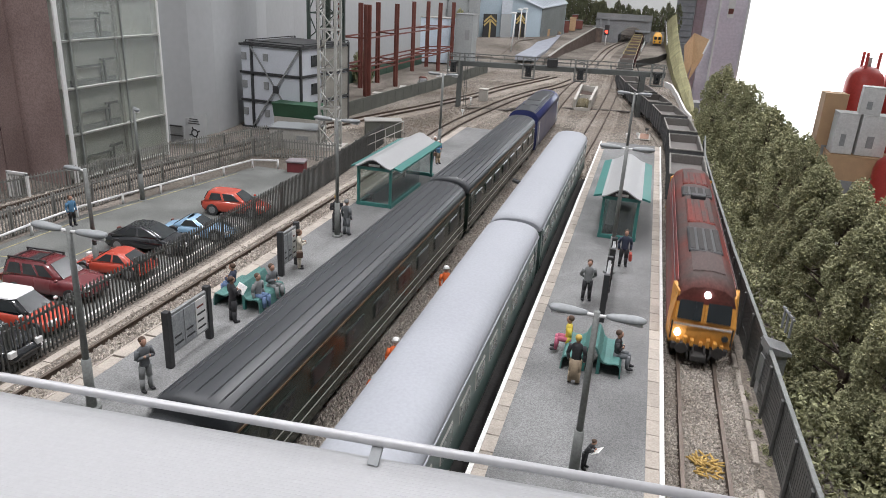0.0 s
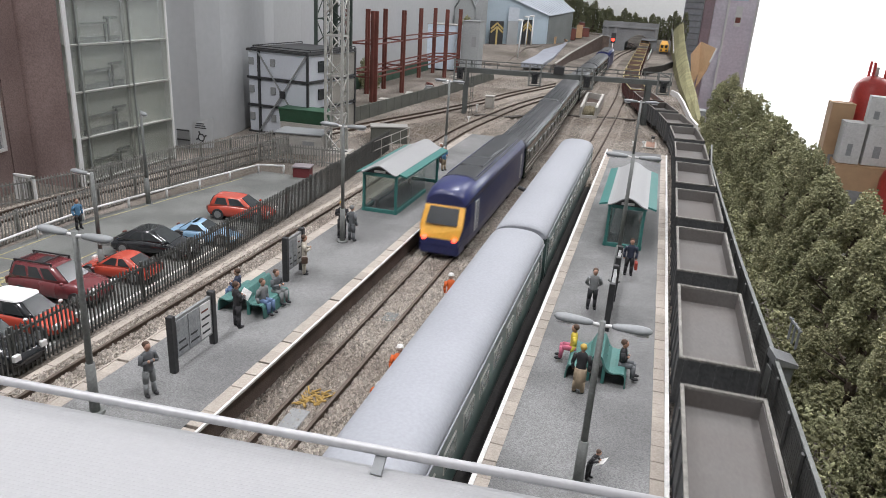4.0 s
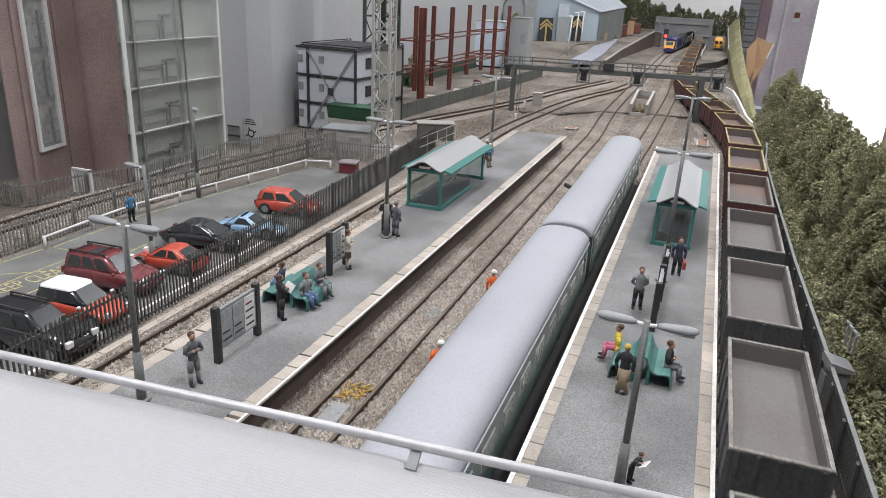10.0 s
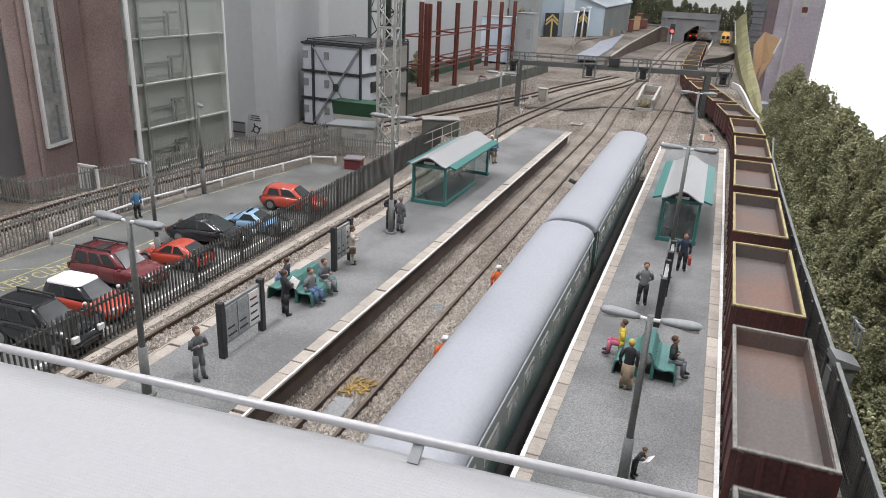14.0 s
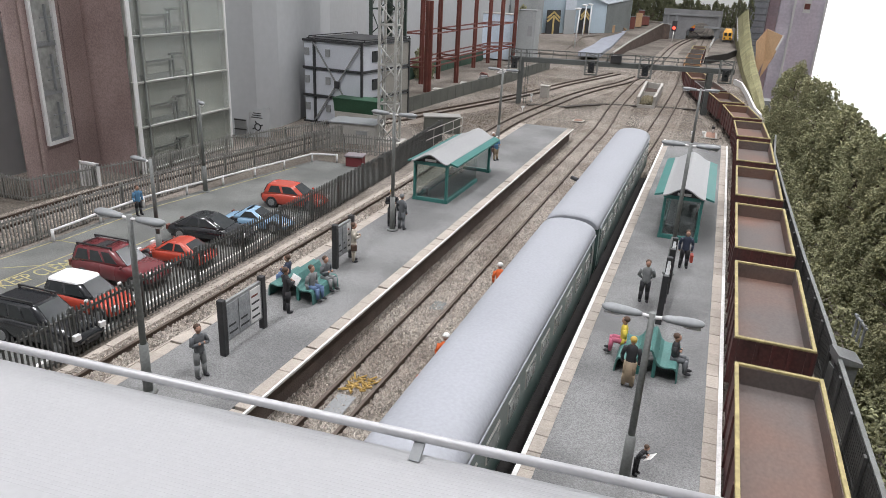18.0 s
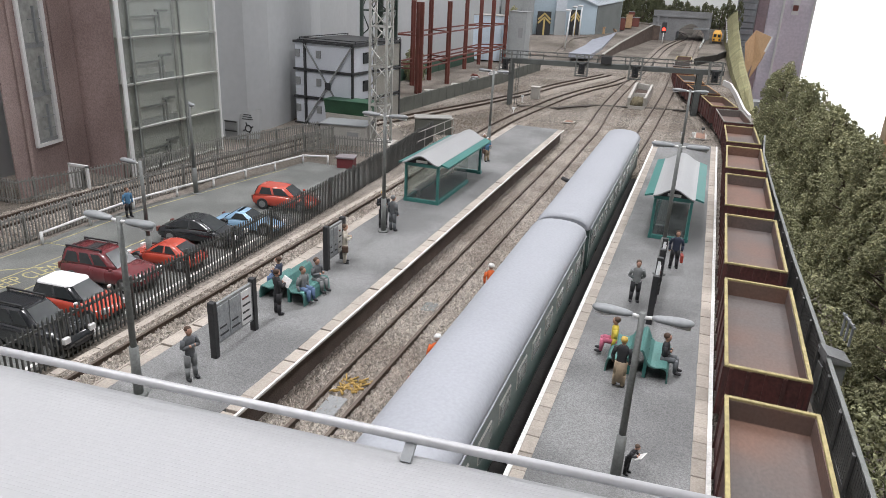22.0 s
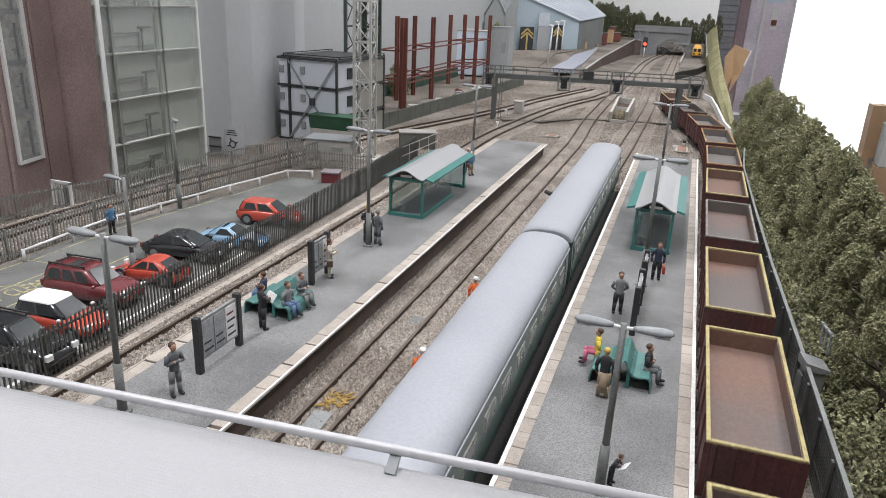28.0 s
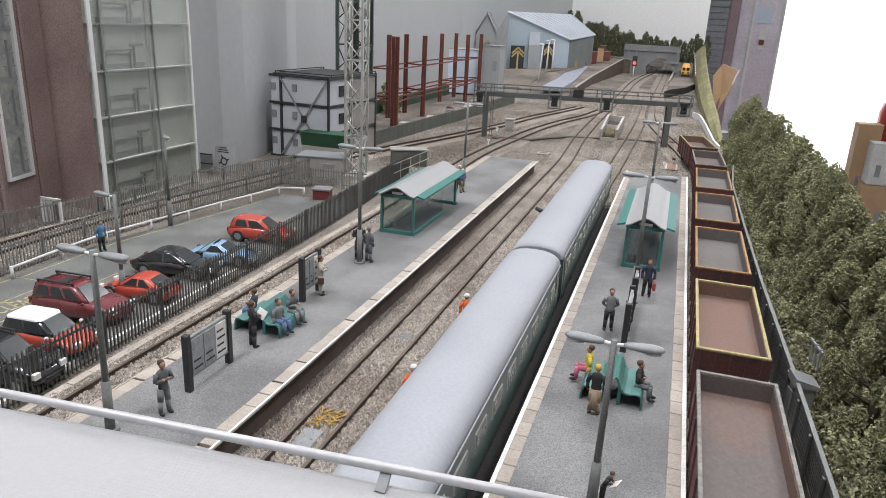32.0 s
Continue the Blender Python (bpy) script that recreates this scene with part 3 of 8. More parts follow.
def coach(name, length, side, roof, label, group, windows=9, ribs=0, vents=True, stripe=None, crown=46.5):
    """A passenger coach with its length along y, centred; its wheels stand on the rails at z = 4.55."""
    th = thing(name, 0, 0, 0, label=label, category="coach", group=group)
    h, half = length / 2, 14.8
    bm = bmesh.new()
    prof = [(-14.0, 10.5), (14.0, 10.5), (half, 15), (half, 26), (14.5, 37.5), (-14.5, 37.5), (-half, 26), (-half, 15)]
    loft(bm, body_rings(prof, (-h, -h + 0.6, h - 0.6, h)))
    part("body", bm, side, th)
    bm = bmesh.new()
    curve = roof_curve(14.9, 37.4, crown)
    dome = 2.6 if stripe is None else 1.0
    rings = []
    for y, k in ((-h - dome, 0.72), (-h - dome * 0.6, 0.86), (-h, 0.96), (-h + 4, 1.0), (h - 4, 1.0), (h, 0.96), (h + dome * 0.6, 0.86), (h + dome, 0.72)):
        rings.append([(x * (0.4 + 0.6 * k ** 0.4), y, 37.4 + (z - 37.4) * k) for x, z in curve] + [(-14, y, 37.2), (14, y, 37.2)])
    loft(bm, rings, smooth=True)
    r = part("roof", bm, roof, th)
    for p in r.data.polygons:
        p.use_smooth = len(p.vertices) == 4
    if ribs:
        for k in range(ribs):
            a = math.pi * (0.16 + 0.68 * k / (ribs - 1))
            x = 14.9 * math.copysign(abs(math.cos(a)) ** 0.82, math.cos(a))
            z = 37.4 + 9.1 * math.sin(a) ** 0.92
            bm = bmesh.new()
            tube(bm, (x, -h + 3, z), (x, h - 3, z), 0.3, seg=5)
            part("roof_rib", bm, roof, r)
    for sx in (-1, 1):
        bm = bmesh.new()
        bar(bm, (sx * 14.95, -h + 0.5, 37.6), (sx * 14.95, h - 0.5, 37.6), 0.5, 0.7)
        part("gutter", bm, stripe or roof, th)
        for k in range(windows):
            y = -h + length * (k + 0.9) / (windows + 0.8)
            bm = bmesh.new()
            w = length / (windows + 0.8) * 0.31
            box(bm, *sorted((sx * (half + 0.25), sx * 13.6)), y - w, y + w, 24.0, 32.3, 0, 0.4)
            win = part("window", bm, GALV if stripe is None else HST_GREEN, th, "pale window frame" if stripe is None else "")
            bm = bmesh.new()
            box(bm, *sorted((sx * (half + 0.4), sx * 13.9)), y - w + 0.6, y + w - 0.6, 24.6, 31.7, 0, 0.2)
            part("pane", bm, material("coach_pane", (0.15, 0.18, 0.172), 0.25, vary=0.15, grain=300, patch=80, bump=0.0) if stripe is None else WINDOW, win)
        for y in (-h + 8, h - 8):
            bm = bmesh.new()
            box(bm, *sorted((sx * (half + 0.2), sx * 13.6)), y - 3.6, y + 3.6, 13, 35.5, 0, 0.3)
            dr = part("door", bm, side, th)
            bm = bmesh.new()
            box(bm, *sorted((sx * (half + 0.4), sx * 13.8)), y - 2.2, y + 2.2, 24.5, 32, 0, 0.2)
            part("door_window", bm, WINDOW, dr)
    if stripe is not None:
        for sx in (-1, 1):
            for z in (16.2, 20.6):
                bm = bmesh.new()
                bar(bm, (sx * 14.85, -h + 1, z), (sx * 14.85, h - 1, z), 0.35, 0.4)
                part("lining", bm, CONCRETE, th, "thin pale lining")
    for sy in (-1, 1):
        bm = bmesh.new()
        box(bm, -6.5, 6.5, *sorted((sy * h, sy * (h + 4.5))), 13, 34.5, 0, 0.8)
        part("gangway", bm, BLACK, th)
        for sx in (-8, 8):
            bm = bmesh.new()
            tube(bm, (sx, sy * h, 13.5), (sx, sy * (h + 3.2), 13.5), 1.1, seg=8)
            part("buffer", bm, UNDER, th)
        if vents:
            for x in (-9, 9):
                bm = bmesh.new()
                tube(bm, (x - 0.5, sy * (h - 12), crown - 2.5), (x + 3.2 * (x > 0), sy * (h - 20), crown - 3.4), 0.7, seg=6)
                part("roof_handle", bm, GALV, th)
        bogie(th, sy * (h - 38))
    bm = bmesh.new()
    for k, (y0, y1) in enumerate(((-60, -30), (-20, 15), (25, 55))):
        box(bm, -11, 11, y0 * length / 260, y1 * length / 260, 6.5, 11, 0, 0.4)
    part("underframe_box", bm, UNDER, th)
    return th


parked = coach("coach", 272, COACH_GREEN, COACH_ROOF, "dark green coach with a light grey roof at the platform", "parked coaches", 11, crown=44.9)
parked.matrix_basis = place(-59.6, 224, 0)
second_coach = copy_thing(parked, place(-59.6, 508.5, 0))
bm = bmesh.new()
tube(bm, (0, 0, 0), (-5, 1, 1.5), 1.4, seg=8)
part("roof_vent", bm, BLACK, second_coach, "dark open vent", (-13.2, -53, 40.6))


def power_car(label):
    """A streamlined diesel power car; its cab points along -y."""
    th = thing("power_car", 0, 0, 0, label=label, category="locomotive", group="express train")
    h = 100.0
    bm = bmesh.new()
    prof = [(-13.6, 9.5), (13.6, 9.5), (14.6, 15), (14.8, 26), (14.4, 36.5), (-14.4, 36.5), (-14.8, 26), (-14.6, 15)]
    loft(bm, [[(x * 0.84, -h + 1.6 + max(-3.0, (min(z, 34) - 23) * 0.71), min(z, 34)) for x, z in prof], [(x * 0.97, -h + 16, z) for x, z in prof], [(x, -h + 30, z) for x, z in prof], [(x, h, z) for x, z in prof]])
    part("body", bm, HST_BLUE, th)
    bm = bmesh.new()
    rings = []
    for y, s, d in ((-h + 7.5, 0.84, 3.4), (-h + 12, 0.93, 1.5), (-h + 22, 0.98, 0.3), (-h + 34, 1.0, 0), (h - 0.4, 1.0, 0)):
        rings.append([(x * s, y, 36.4 - d + (z - 36.4) * (1 - d * 0.05)) for x, z in roof_curve(14.8, 36.4, 45.8)] + [(-13 * s, y, 36.0 - d), (13 * s, y, 36.0 - d)])
    loft(bm, rings, smooth=True)
    part("roof", bm, [HST_BLUE], th)
    bm = bmesh.new()
    top = [(x, z + 0.25) for x, z in roof_curve(14.8, 36.4, 45.8, 24) if abs(x) < 11.2]
    loft(bm, body_rings(top + [(x, z - 1.0) for x, z in reversed(top)], (-h + 38, -h + 40, h - 1)))
    box(bm, -8, 8, -h + 70, h - 40, 45.3, 46.4, 0, 0.4)
    box(bm, -7, 7, -h + 95, -h + 130, 45.4, 46.8, 0, 0.4)
    part("roof_grille", bm, HST_ROOF, th, "dark sooty roof panels and grille")
    for k in range(7):
        for sx in (-1, 1):
            bm = bmesh.new()
            tube(bm, (sx * (9.8 + k * 0.7), -h + 44, 44.6 - k * 0.95), (sx * (9.8 + k * 0.7), h - 10, 44.6 - k * 0.95), 0.25, seg=5)
            part("roof_rib", bm, HST_BLUE, th)
    # cab front: yellow face, windscreen, lamp cluster, valance
    bm = bmesh.new()
    a = [(-12.0, -h - 2.9, 16.5), (12.0, -h - 2.9, 16.5), (13.2, -h - 0.4, 23), (12.4, -h + 7.4, 34.0), (-12.4, -h + 7.4, 34.0), (-13.2, -h - 0.4, 23)]
    b = [(x, y + 3.5, z) for x, y, z in a]
    loft(bm, [a, b])
    f = part("cab_front", bm, YELLOW, th, "yellow warning panel")
    bm = bmesh.new()
    a = [(-9.8, -h - 0.2, 24.2), (9.8, -h - 0.2, 24.2), (9.2, -h + 6.2, 33.2), (-9.2, -h + 6.2, 33.2)]
    loft(bm, [a, [(x, y + 2, z) for x, y, z in a]])
    part("windscreen", bm, WINDOW, f, "dark windscreen")
    for sx in (-1, 1):
        bm = bmesh.new()
        box(bm, *sorted((sx * 8.2, sx * 10.8)), -h - 3.7, -h - 1.5, 15.4, 17.6, 0, 0.3)
        part("tail_lamp", bm, RED_ON, f, "lit red tail lamp")
        bm = bmesh.new()
        box(bm, *sorted((sx * 13.6, sx * 15.05)), -h + 26, -h + 29, 15, 34, 0, 0.2)
        part("handrail", bm, WHITE, th)
        bm = bmesh.new()
        box(bm, *sorted((sx * 13.6, sx * 15.05)), -h + 33, -h + 34.5, 15, 34, 0, 0.2)
        part("handrail", bm, WHITE, th)
        bm = bmesh.new()
        box(bm, *sorted((sx * 13.8, sx * 15.05)), h - 16, h - 13, 15, 34, 0, 0.2)
        part("door_edge", bm, WHITE, th)
    bm = bmesh.new()
    a = [(-12.4, -h - 3.3, 12.5), (12.4, -h - 3.3, 12.5), (12.0, -h - 3.1, 16.4), (-12.0, -h - 3.1, 16.4)]
    loft(bm, [a, [(x, y + 3, z) for x, y, z in a]])
    part("lamp_cluster", bm, HST_BLUE, th)
    bm = bmesh.new()
    box(bm, -12.5, 12.5, -h - 3.0, -h + 12, 6.5, 13.4, 0, 1.2)
    part("valance", bm, HST_BLUE, th)
    bm = bmesh.new()
    box(bm, -6, 6, h, h + 5, 13, 35, 0, 0.6)
    part("gangway", bm, BLACK, th)
    for y in (-h + 34, h - 34):
        bogie(th, y)
    bm = bmesh.new()
    box(bm, -12, 12, -28, 28, 6, 10.5, 0, 0.5)
    part("fuel_tank", bm, UNDER, th)
    return th


TAIL = power_car("dark blue diesel power car with yellow nose and red tail lamps")
for ch in TAIL.children_recursive:
    if not ch.name.startswith(("bogie", "wheelset")):
        for v in ch.data.vertices:
            v.co.x, v.co.z = v.co.x * 1.04, (v.co.z - 4.55 * U) * 1.08 + 4.55 * U
LEAD = copy_thing(TAIL, place(0, 0, 0, 180))
for ch in LEAD.children_recursive:
    if ch.name.startswith("tail_lamp"):
        ch.data = ch.data.copy()
        ch.data.materials[0] = WHITE
CARS = [coach("express_coach", 268, HST_GREEN, HST_ROOF, "very dark green express coach with ribbed black roof", "express train", 8, 9, False, material("gold_line", (0.12, 0.07, 0.035), 0.5, vary=0.1))]
for k in range(3):
    CARS.append(copy_thing(CARS[0], place(0, 279 * (k + 1), 0)))


def goods_loco():
    """A heavy goods locomotive; its leading cab points along -y."""
    th = thing("goods_locomotive", 0, 0, 0, label="maroon and gold heavy diesel locomotive with its head lamps lit", category="locomotive")
    h = 121.0
    bm = bmesh.new()
    prof = [(-14.2, 11), (14.2, 11), (14.8, 16), (14.8, 33), (12.8, 38.5), (-12.8, 38.5), (-14.8, 33), (-14.8, 16)]
    loft(bm, body_rings(prof, (-h + 14, h - 14)))
    part("body", bm, LOCO_RED, th)
    bm = bmesh.new()
    curve = [(13.4, 36), (11.5, 41), (7.5, 44), (0, 45), (-7.5, 44), (-11.5, 41), (-13.4, 36)]
    loft(bm, [[(x * s, y, 36 + (z - 36) * s - d) for x, z in curve] for y, s, d in ((-h + 2.5, 0.95, 3.5), (-h + 9, 1, 0.6), (-h + 16, 1, 0), (h - 16, 1, 0), (h - 9, 1, 0.6), (h - 2.5, 0.95, 3.5))], smooth=True)
    part("roof", bm, LOCO_TOP, th)
    for y0, y1, w, m in ((-80, -40, 8.2, BLACK), (-30, 20, 7.5, LOCO_TOP), (30, 52, 9.2, BLACK), (60, 96, 8, LOCO_TOP)):
        bm = bmesh.new()
        box(bm, -w, w, y0, y1, 42.2, 45.2, 0, 0.6)
        ob = part("roof_hatch", bm, m, th, "sooty roof grille")
        for k in range(4):
            bm = bmesh.new()
            x = -w + 2 * w * (k + 0.5) / 4
            box(bm, x - w / 6, x + w / 6, y0 + 2, y1 - 2, 45.1, 45.5, 0, 0.15)
            part("slat", bm, UNDER if m is BLACK else LOCO_TOP, ob)
    bm = bmesh.new()
    box(bm, -4.5, 4.5, 21, 27, 44.8, 47.5, 0, 0.5)
    part("exhaust", bm, BLACK, th)
    bm = bmesh.new()
    dirt = [(7.2, 44.25), (3.5, 44.8), (0, 45.12), (-3.5, 44.8), (-7.2, 44.25)]
    loft(bm, body_rings(dirt + [(x, z - 0.6) for x, z in reversed(dirt)], (-h + 14, h - 14)))
    part("roof_walk", bm, LOCO_ROOF, th, "soot-stained roof centre")
    for sx in (-1, 1):
        bm = bmesh.new()
        bar(bm, (sx * 14.0, -h + 16, 36.4), (sx * 14.0, h - 16, 36.4), 0.5, 0.7)
        part("gutter", bm, LOCO_ROOF, th)
    for sy in (-1, 1):
        bm = bmesh.new()
        a = [(-13.8, sy * (h - 0.5), 13), (13.8, sy * (h - 0.5), 13), (14.2, sy * (h - 0.2), 24), (12.6, sy * (h - 4.5), 36.8), (-12.6, sy * (h - 4.5), 36.8), (-14.2, sy * (h - 0.2), 24)]
        b = [(math.copysign(14.8, x), sy * (h - 14.2), z if z < 30 else 37.5) for x, y, z in a]
        loft(bm, [a, b])
        cab = part("cab", bm, LOCO_GOLD, th, "orange-gold cab end")
        for sx in (-1, 1):
            bm = bmesh.new()
            x0, x1 = sorted((sx * 1.2, sx * 11.6))
            a = [(x0, sy * (h + 0.5), 25.2), (x1, sy * (h + 0.5), 25.2), (x1 * 0.97, sy * (h - 3.0), 35.0), (x0 * 0.97, sy * (h - 3.0), 35.0)]
            loft(bm, [a, [(x, y - sy * 1.5, z) for x, y, z in a]])
            part("windscreen", bm, WINDOW, cab)
            bm = bmesh.new()
            a = [(x0 - .8, sy * (h + 0.05), 24.2), (x1 + .8, sy * (h + 0.05), 24.2), (x1 * 0.97 + .8, sy * (h - 3.7), 36), (x0 * 0.97 - .8, sy * (h - 3.7), 36)]
            loft(bm, [a, [(x, y - sy * 1.2, z) for x, y, z in a]])
            part("windscreen_frame", bm, LOCO_RED if sy > 0 else LOCO_GOLD, cab)
            bm = bmesh.new()
            tube(bm, (sx * 10.4, sy * (h - 0.5), 18.2), (sx * 10.4, sy * (h + 0.7), 18.2), 1.5, seg=12)
            part("head_lamp", bm, LIGHT_ON if sy < 0 and sx < 0 else WINDOW, cab)
            bm = bmesh.new()
            tube(bm, (sx * 8, sy * (h - 1), 12.5), (sx * 8, sy * (h + 4), 12.5), 1.5, seg=10)
            tube(bm, (sx * 8, sy * (h + 4), 12.5), (sx * 8, sy * (h + 4.6), 12.5), 2.8, seg=12)
            part("buffer", bm, UNDER, th)
        bm = bmesh.new()
        tube(bm, (0, sy * (h - 4), 37.6), (0, sy * (h - 1.6), 37.4), 1.4, seg=12)
        part("marker_lamp", bm, LIGHT_ON if sy < 0 else WINDOW, cab, "bright lit marker lamp" if sy < 0 else "")
        for k, x in enumerate((-9.5, -6.5, -3.5, 0.5, 3.5, 6.5, 9.5)):
            bm = bmesh.new()
            box(bm, x - 0.8, x + 0.8, *sorted((sy * (h - 0.4), sy * (h + 1.6 + (k % 3) * 0.5))), 13.2, 15.2 + (k * 5 % 3), 0, 0.2)
            part("air_pipe", bm, LOCO_GOLD, cab)
        for k, (x, drop) in enumerate(((-5.2, 6.5), (-2.6, 5.0), (2.6, 5.2), (5.2, 6.0))):
            bm = bmesh.new()
            tube(bm, (x, sy * (h + 1.0), 13.0), (x, sy * (h + 3.4), 10.0), 0.55, seg=6)
            tube(bm, (x, sy * (h + 3.4), 10.0), (x * 0.8, sy * (h + 2.6), 13.0 - drop), 0.55, 0.5, seg=6)
            part("brake_hose", bm, UNDER, th)
        bm = bmesh.new()
        bar(bm, (-12.6, sy * (h + 0.3), 22.6), (12.6, sy * (h + 0.3), 22.6), 0.6, 0.8)
        part("cab_handrail", bm, CONCRETE, cab, "thin pale hand rail below the windows")
        for q in (-1, 1):
            bm = bmesh.new()
            bar(bm, (q * 13.2, sy * (h - 0.2), 14.5), (q * 13.2, sy * (h - 0.4), 23.5), 0.7, 0.7)
            part("lamp_bracket", bm, UNDER, cab)
        bm = bmesh.new()
        box(bm, -12.5, 12.5, *sorted((sy * (h - 6), sy * (h + 0.6))), 9.5, 13.1, 0, 0.4)
        box(bm, -3.5, 3.5, *sorted((sy * (h - 2), sy * (h + 5.5))), 7.2, 10.2, 0, 0.4)
        part("buffer_beam", bm, UNDER, th)
        bogie(th, sy * (h - 36), 46)
    bm = bmesh.new()
    box(bm, -13, 13, -34, 34, 6, 11, 0, 0.6)
    part("fuel_tank", bm, UNDER, th)
    return th


LOCO = goods_loco()


def box_wagon(body_len, side, inside, rim, label):
    """An open box wagon, empty, with a flat rim; centred, length along y."""
    th = thing("box_wagon", 0, 0, 0, label=label, category="wagon", group="goods wagons")
    h, w, top, floor_z = body_len / 2, 14.6, 33.0, 25.4
    for sx in (-1, 1):
        bm = bmesh.new()
        box(bm, *sorted((sx * w, sx * (w - 1.0))), -h, h, 12, top - 0.3)
        sd = part("side", bm, side, th)
        for k in range(6):
            y = -h + 2 * h * k / 5
            bm = bmesh.new()
            box(bm, *sorted((sx * w, sx * (w + 0.7))), max(y - 0.7, -h), min(y + 0.7, h), 12, top - 0.6)
            part("rib", bm, side, sd)
        bm = bmesh.new()
        box(bm, *sorted((sx * (w - 1.0), sx * (w - 1.35))), -h + 1.1, h - 1.1, floor_z, top - 0.5)
        part("side_lining", bm, inside, th)
        bm = bmesh.new()
        box(bm, *sorted((sx * (w + 0.3), sx * (w - 1.1))), -h - 0.3, h + 0.3, top - 0.5, top + 0.5, 0, 0.15)
        part("side_rim", bm, rim, th)
    for sy in (-1, 1):
        bm = bmesh.new()
        box(bm, -w + 1, w - 1, *sorted((sy * h, sy * (h - 1.0))), 12, top - 0.3)
        en = part("end", bm, side, th)
        for k in range(5):
            x = -w + 2.4 + (2 * w - 4.8) * k / 4
            bm = bmesh.new()
            box(bm, x - 0.7, x + 0.7, *sorted((sy * h, sy * (h + 0.6))), 12, top - 0.6)
            part("rib", bm, side, en)
        bm = bmesh.new()
        box(bm, -w + 1.4, w - 1.4, *sorted((sy * (h - 1.0), sy * (h - 1.35))), floor_z, top - 0.5)
        part("end_lining", bm, inside, th)
        bm = bmesh.new()
        box(bm, -w + 1.1, w - 1.1, *sorted((sy * (h + 0.3), sy * (h - 1.1))), top - 0.5, top + 0.5, 0, 0.15)
        part("end_rim", bm, rim, th)
        for sx in (-8, 8):
            bm = bmesh.new()
            tube(bm, (sx, sy * h, 11.5), (sx, sy * (h + 7), 11.5), 1.1, seg=8)
            tube(bm, (sx, sy * (h + 7), 11.5), (sx, sy * (h + 7.5), 11.5), 2.3, seg=10)
            part("buffer", bm, UNDER, th)
        bm = bmesh.new()
        bar(bm, (0, sy * h, 9.5), (0, sy * (h + 10.8), 9.5), 2.0, 1.6)
        part("coupling", bm, UNDER, th)
    bm = bmesh.new()
    box(bm, -w + 1.35, w - 1.35, -h + 1.35, h - 1.35, 20.5, floor_z)
    part("wagon_floor", bm, inside, th)
    bm = bmesh.new()
    for sx in (-1, 1):
        box(bm, *sorted((sx * 9.6, sx * 11.6)), -h, h, 9, 12.1)
        for k in (-0.55, 0.55):
            box(bm, *sorted((sx * 10, sx * 13)), k * h - 3.5, k * h + 3.5, 6, 11, 0, 0.3)
    part("underframe", bm, UNDER, th)
    for k in (-0.55, 0.55):
        bm = bmesh.new()
        wheelset(bm, k * h, 5.0)
        part("wheelset", bm, UNDER, th)
    return th


GREY_WAGON = box_wagon(80, WAGON_GREY, WAGON_IN_GREY, RIM_WORN, "empty dark grey box wagon with a worn pale rim")
RED_WAGON = box_wagon(90.5, WAGON_RED, WAGON_IN, RIM_YELLOW, "empty maroon box wagon with a yellow rim and rusty floor")
ORANGE_WAGON = box_wagon(90.5, WAGON_RED, WAGON_IN_GREY, RIM_ORANGE, "empty maroon box wagon with an orange rim")
WORN_WAGON = box_wagon(90.5, WAGON_RED, WAGON_IN, RIM_WORN, "empty maroon box wagon with a bare worn rim")
WAGONS = []          # the wagon and its middle's distance behind the locomotive's nose
for k in range(10):
    WAGONS.append((GREY_WAGON if k == 0 else copy_thing(GREY_WAGON, place(0, 0, 0)), 258 + 102 * k + 40))
used = set()
for j in range(17):
    kind = ORANGE_WAGON if j in (12, 13, 14) else WORN_WAGON if j in (0, 10, 15) else RED_WAGON
    WAGONS.append((kind if kind.name not in used else copy_thing(kind, place(0, 0, 0)), 1275.5 + 113 * j + 45))
    used.add(kind.name)


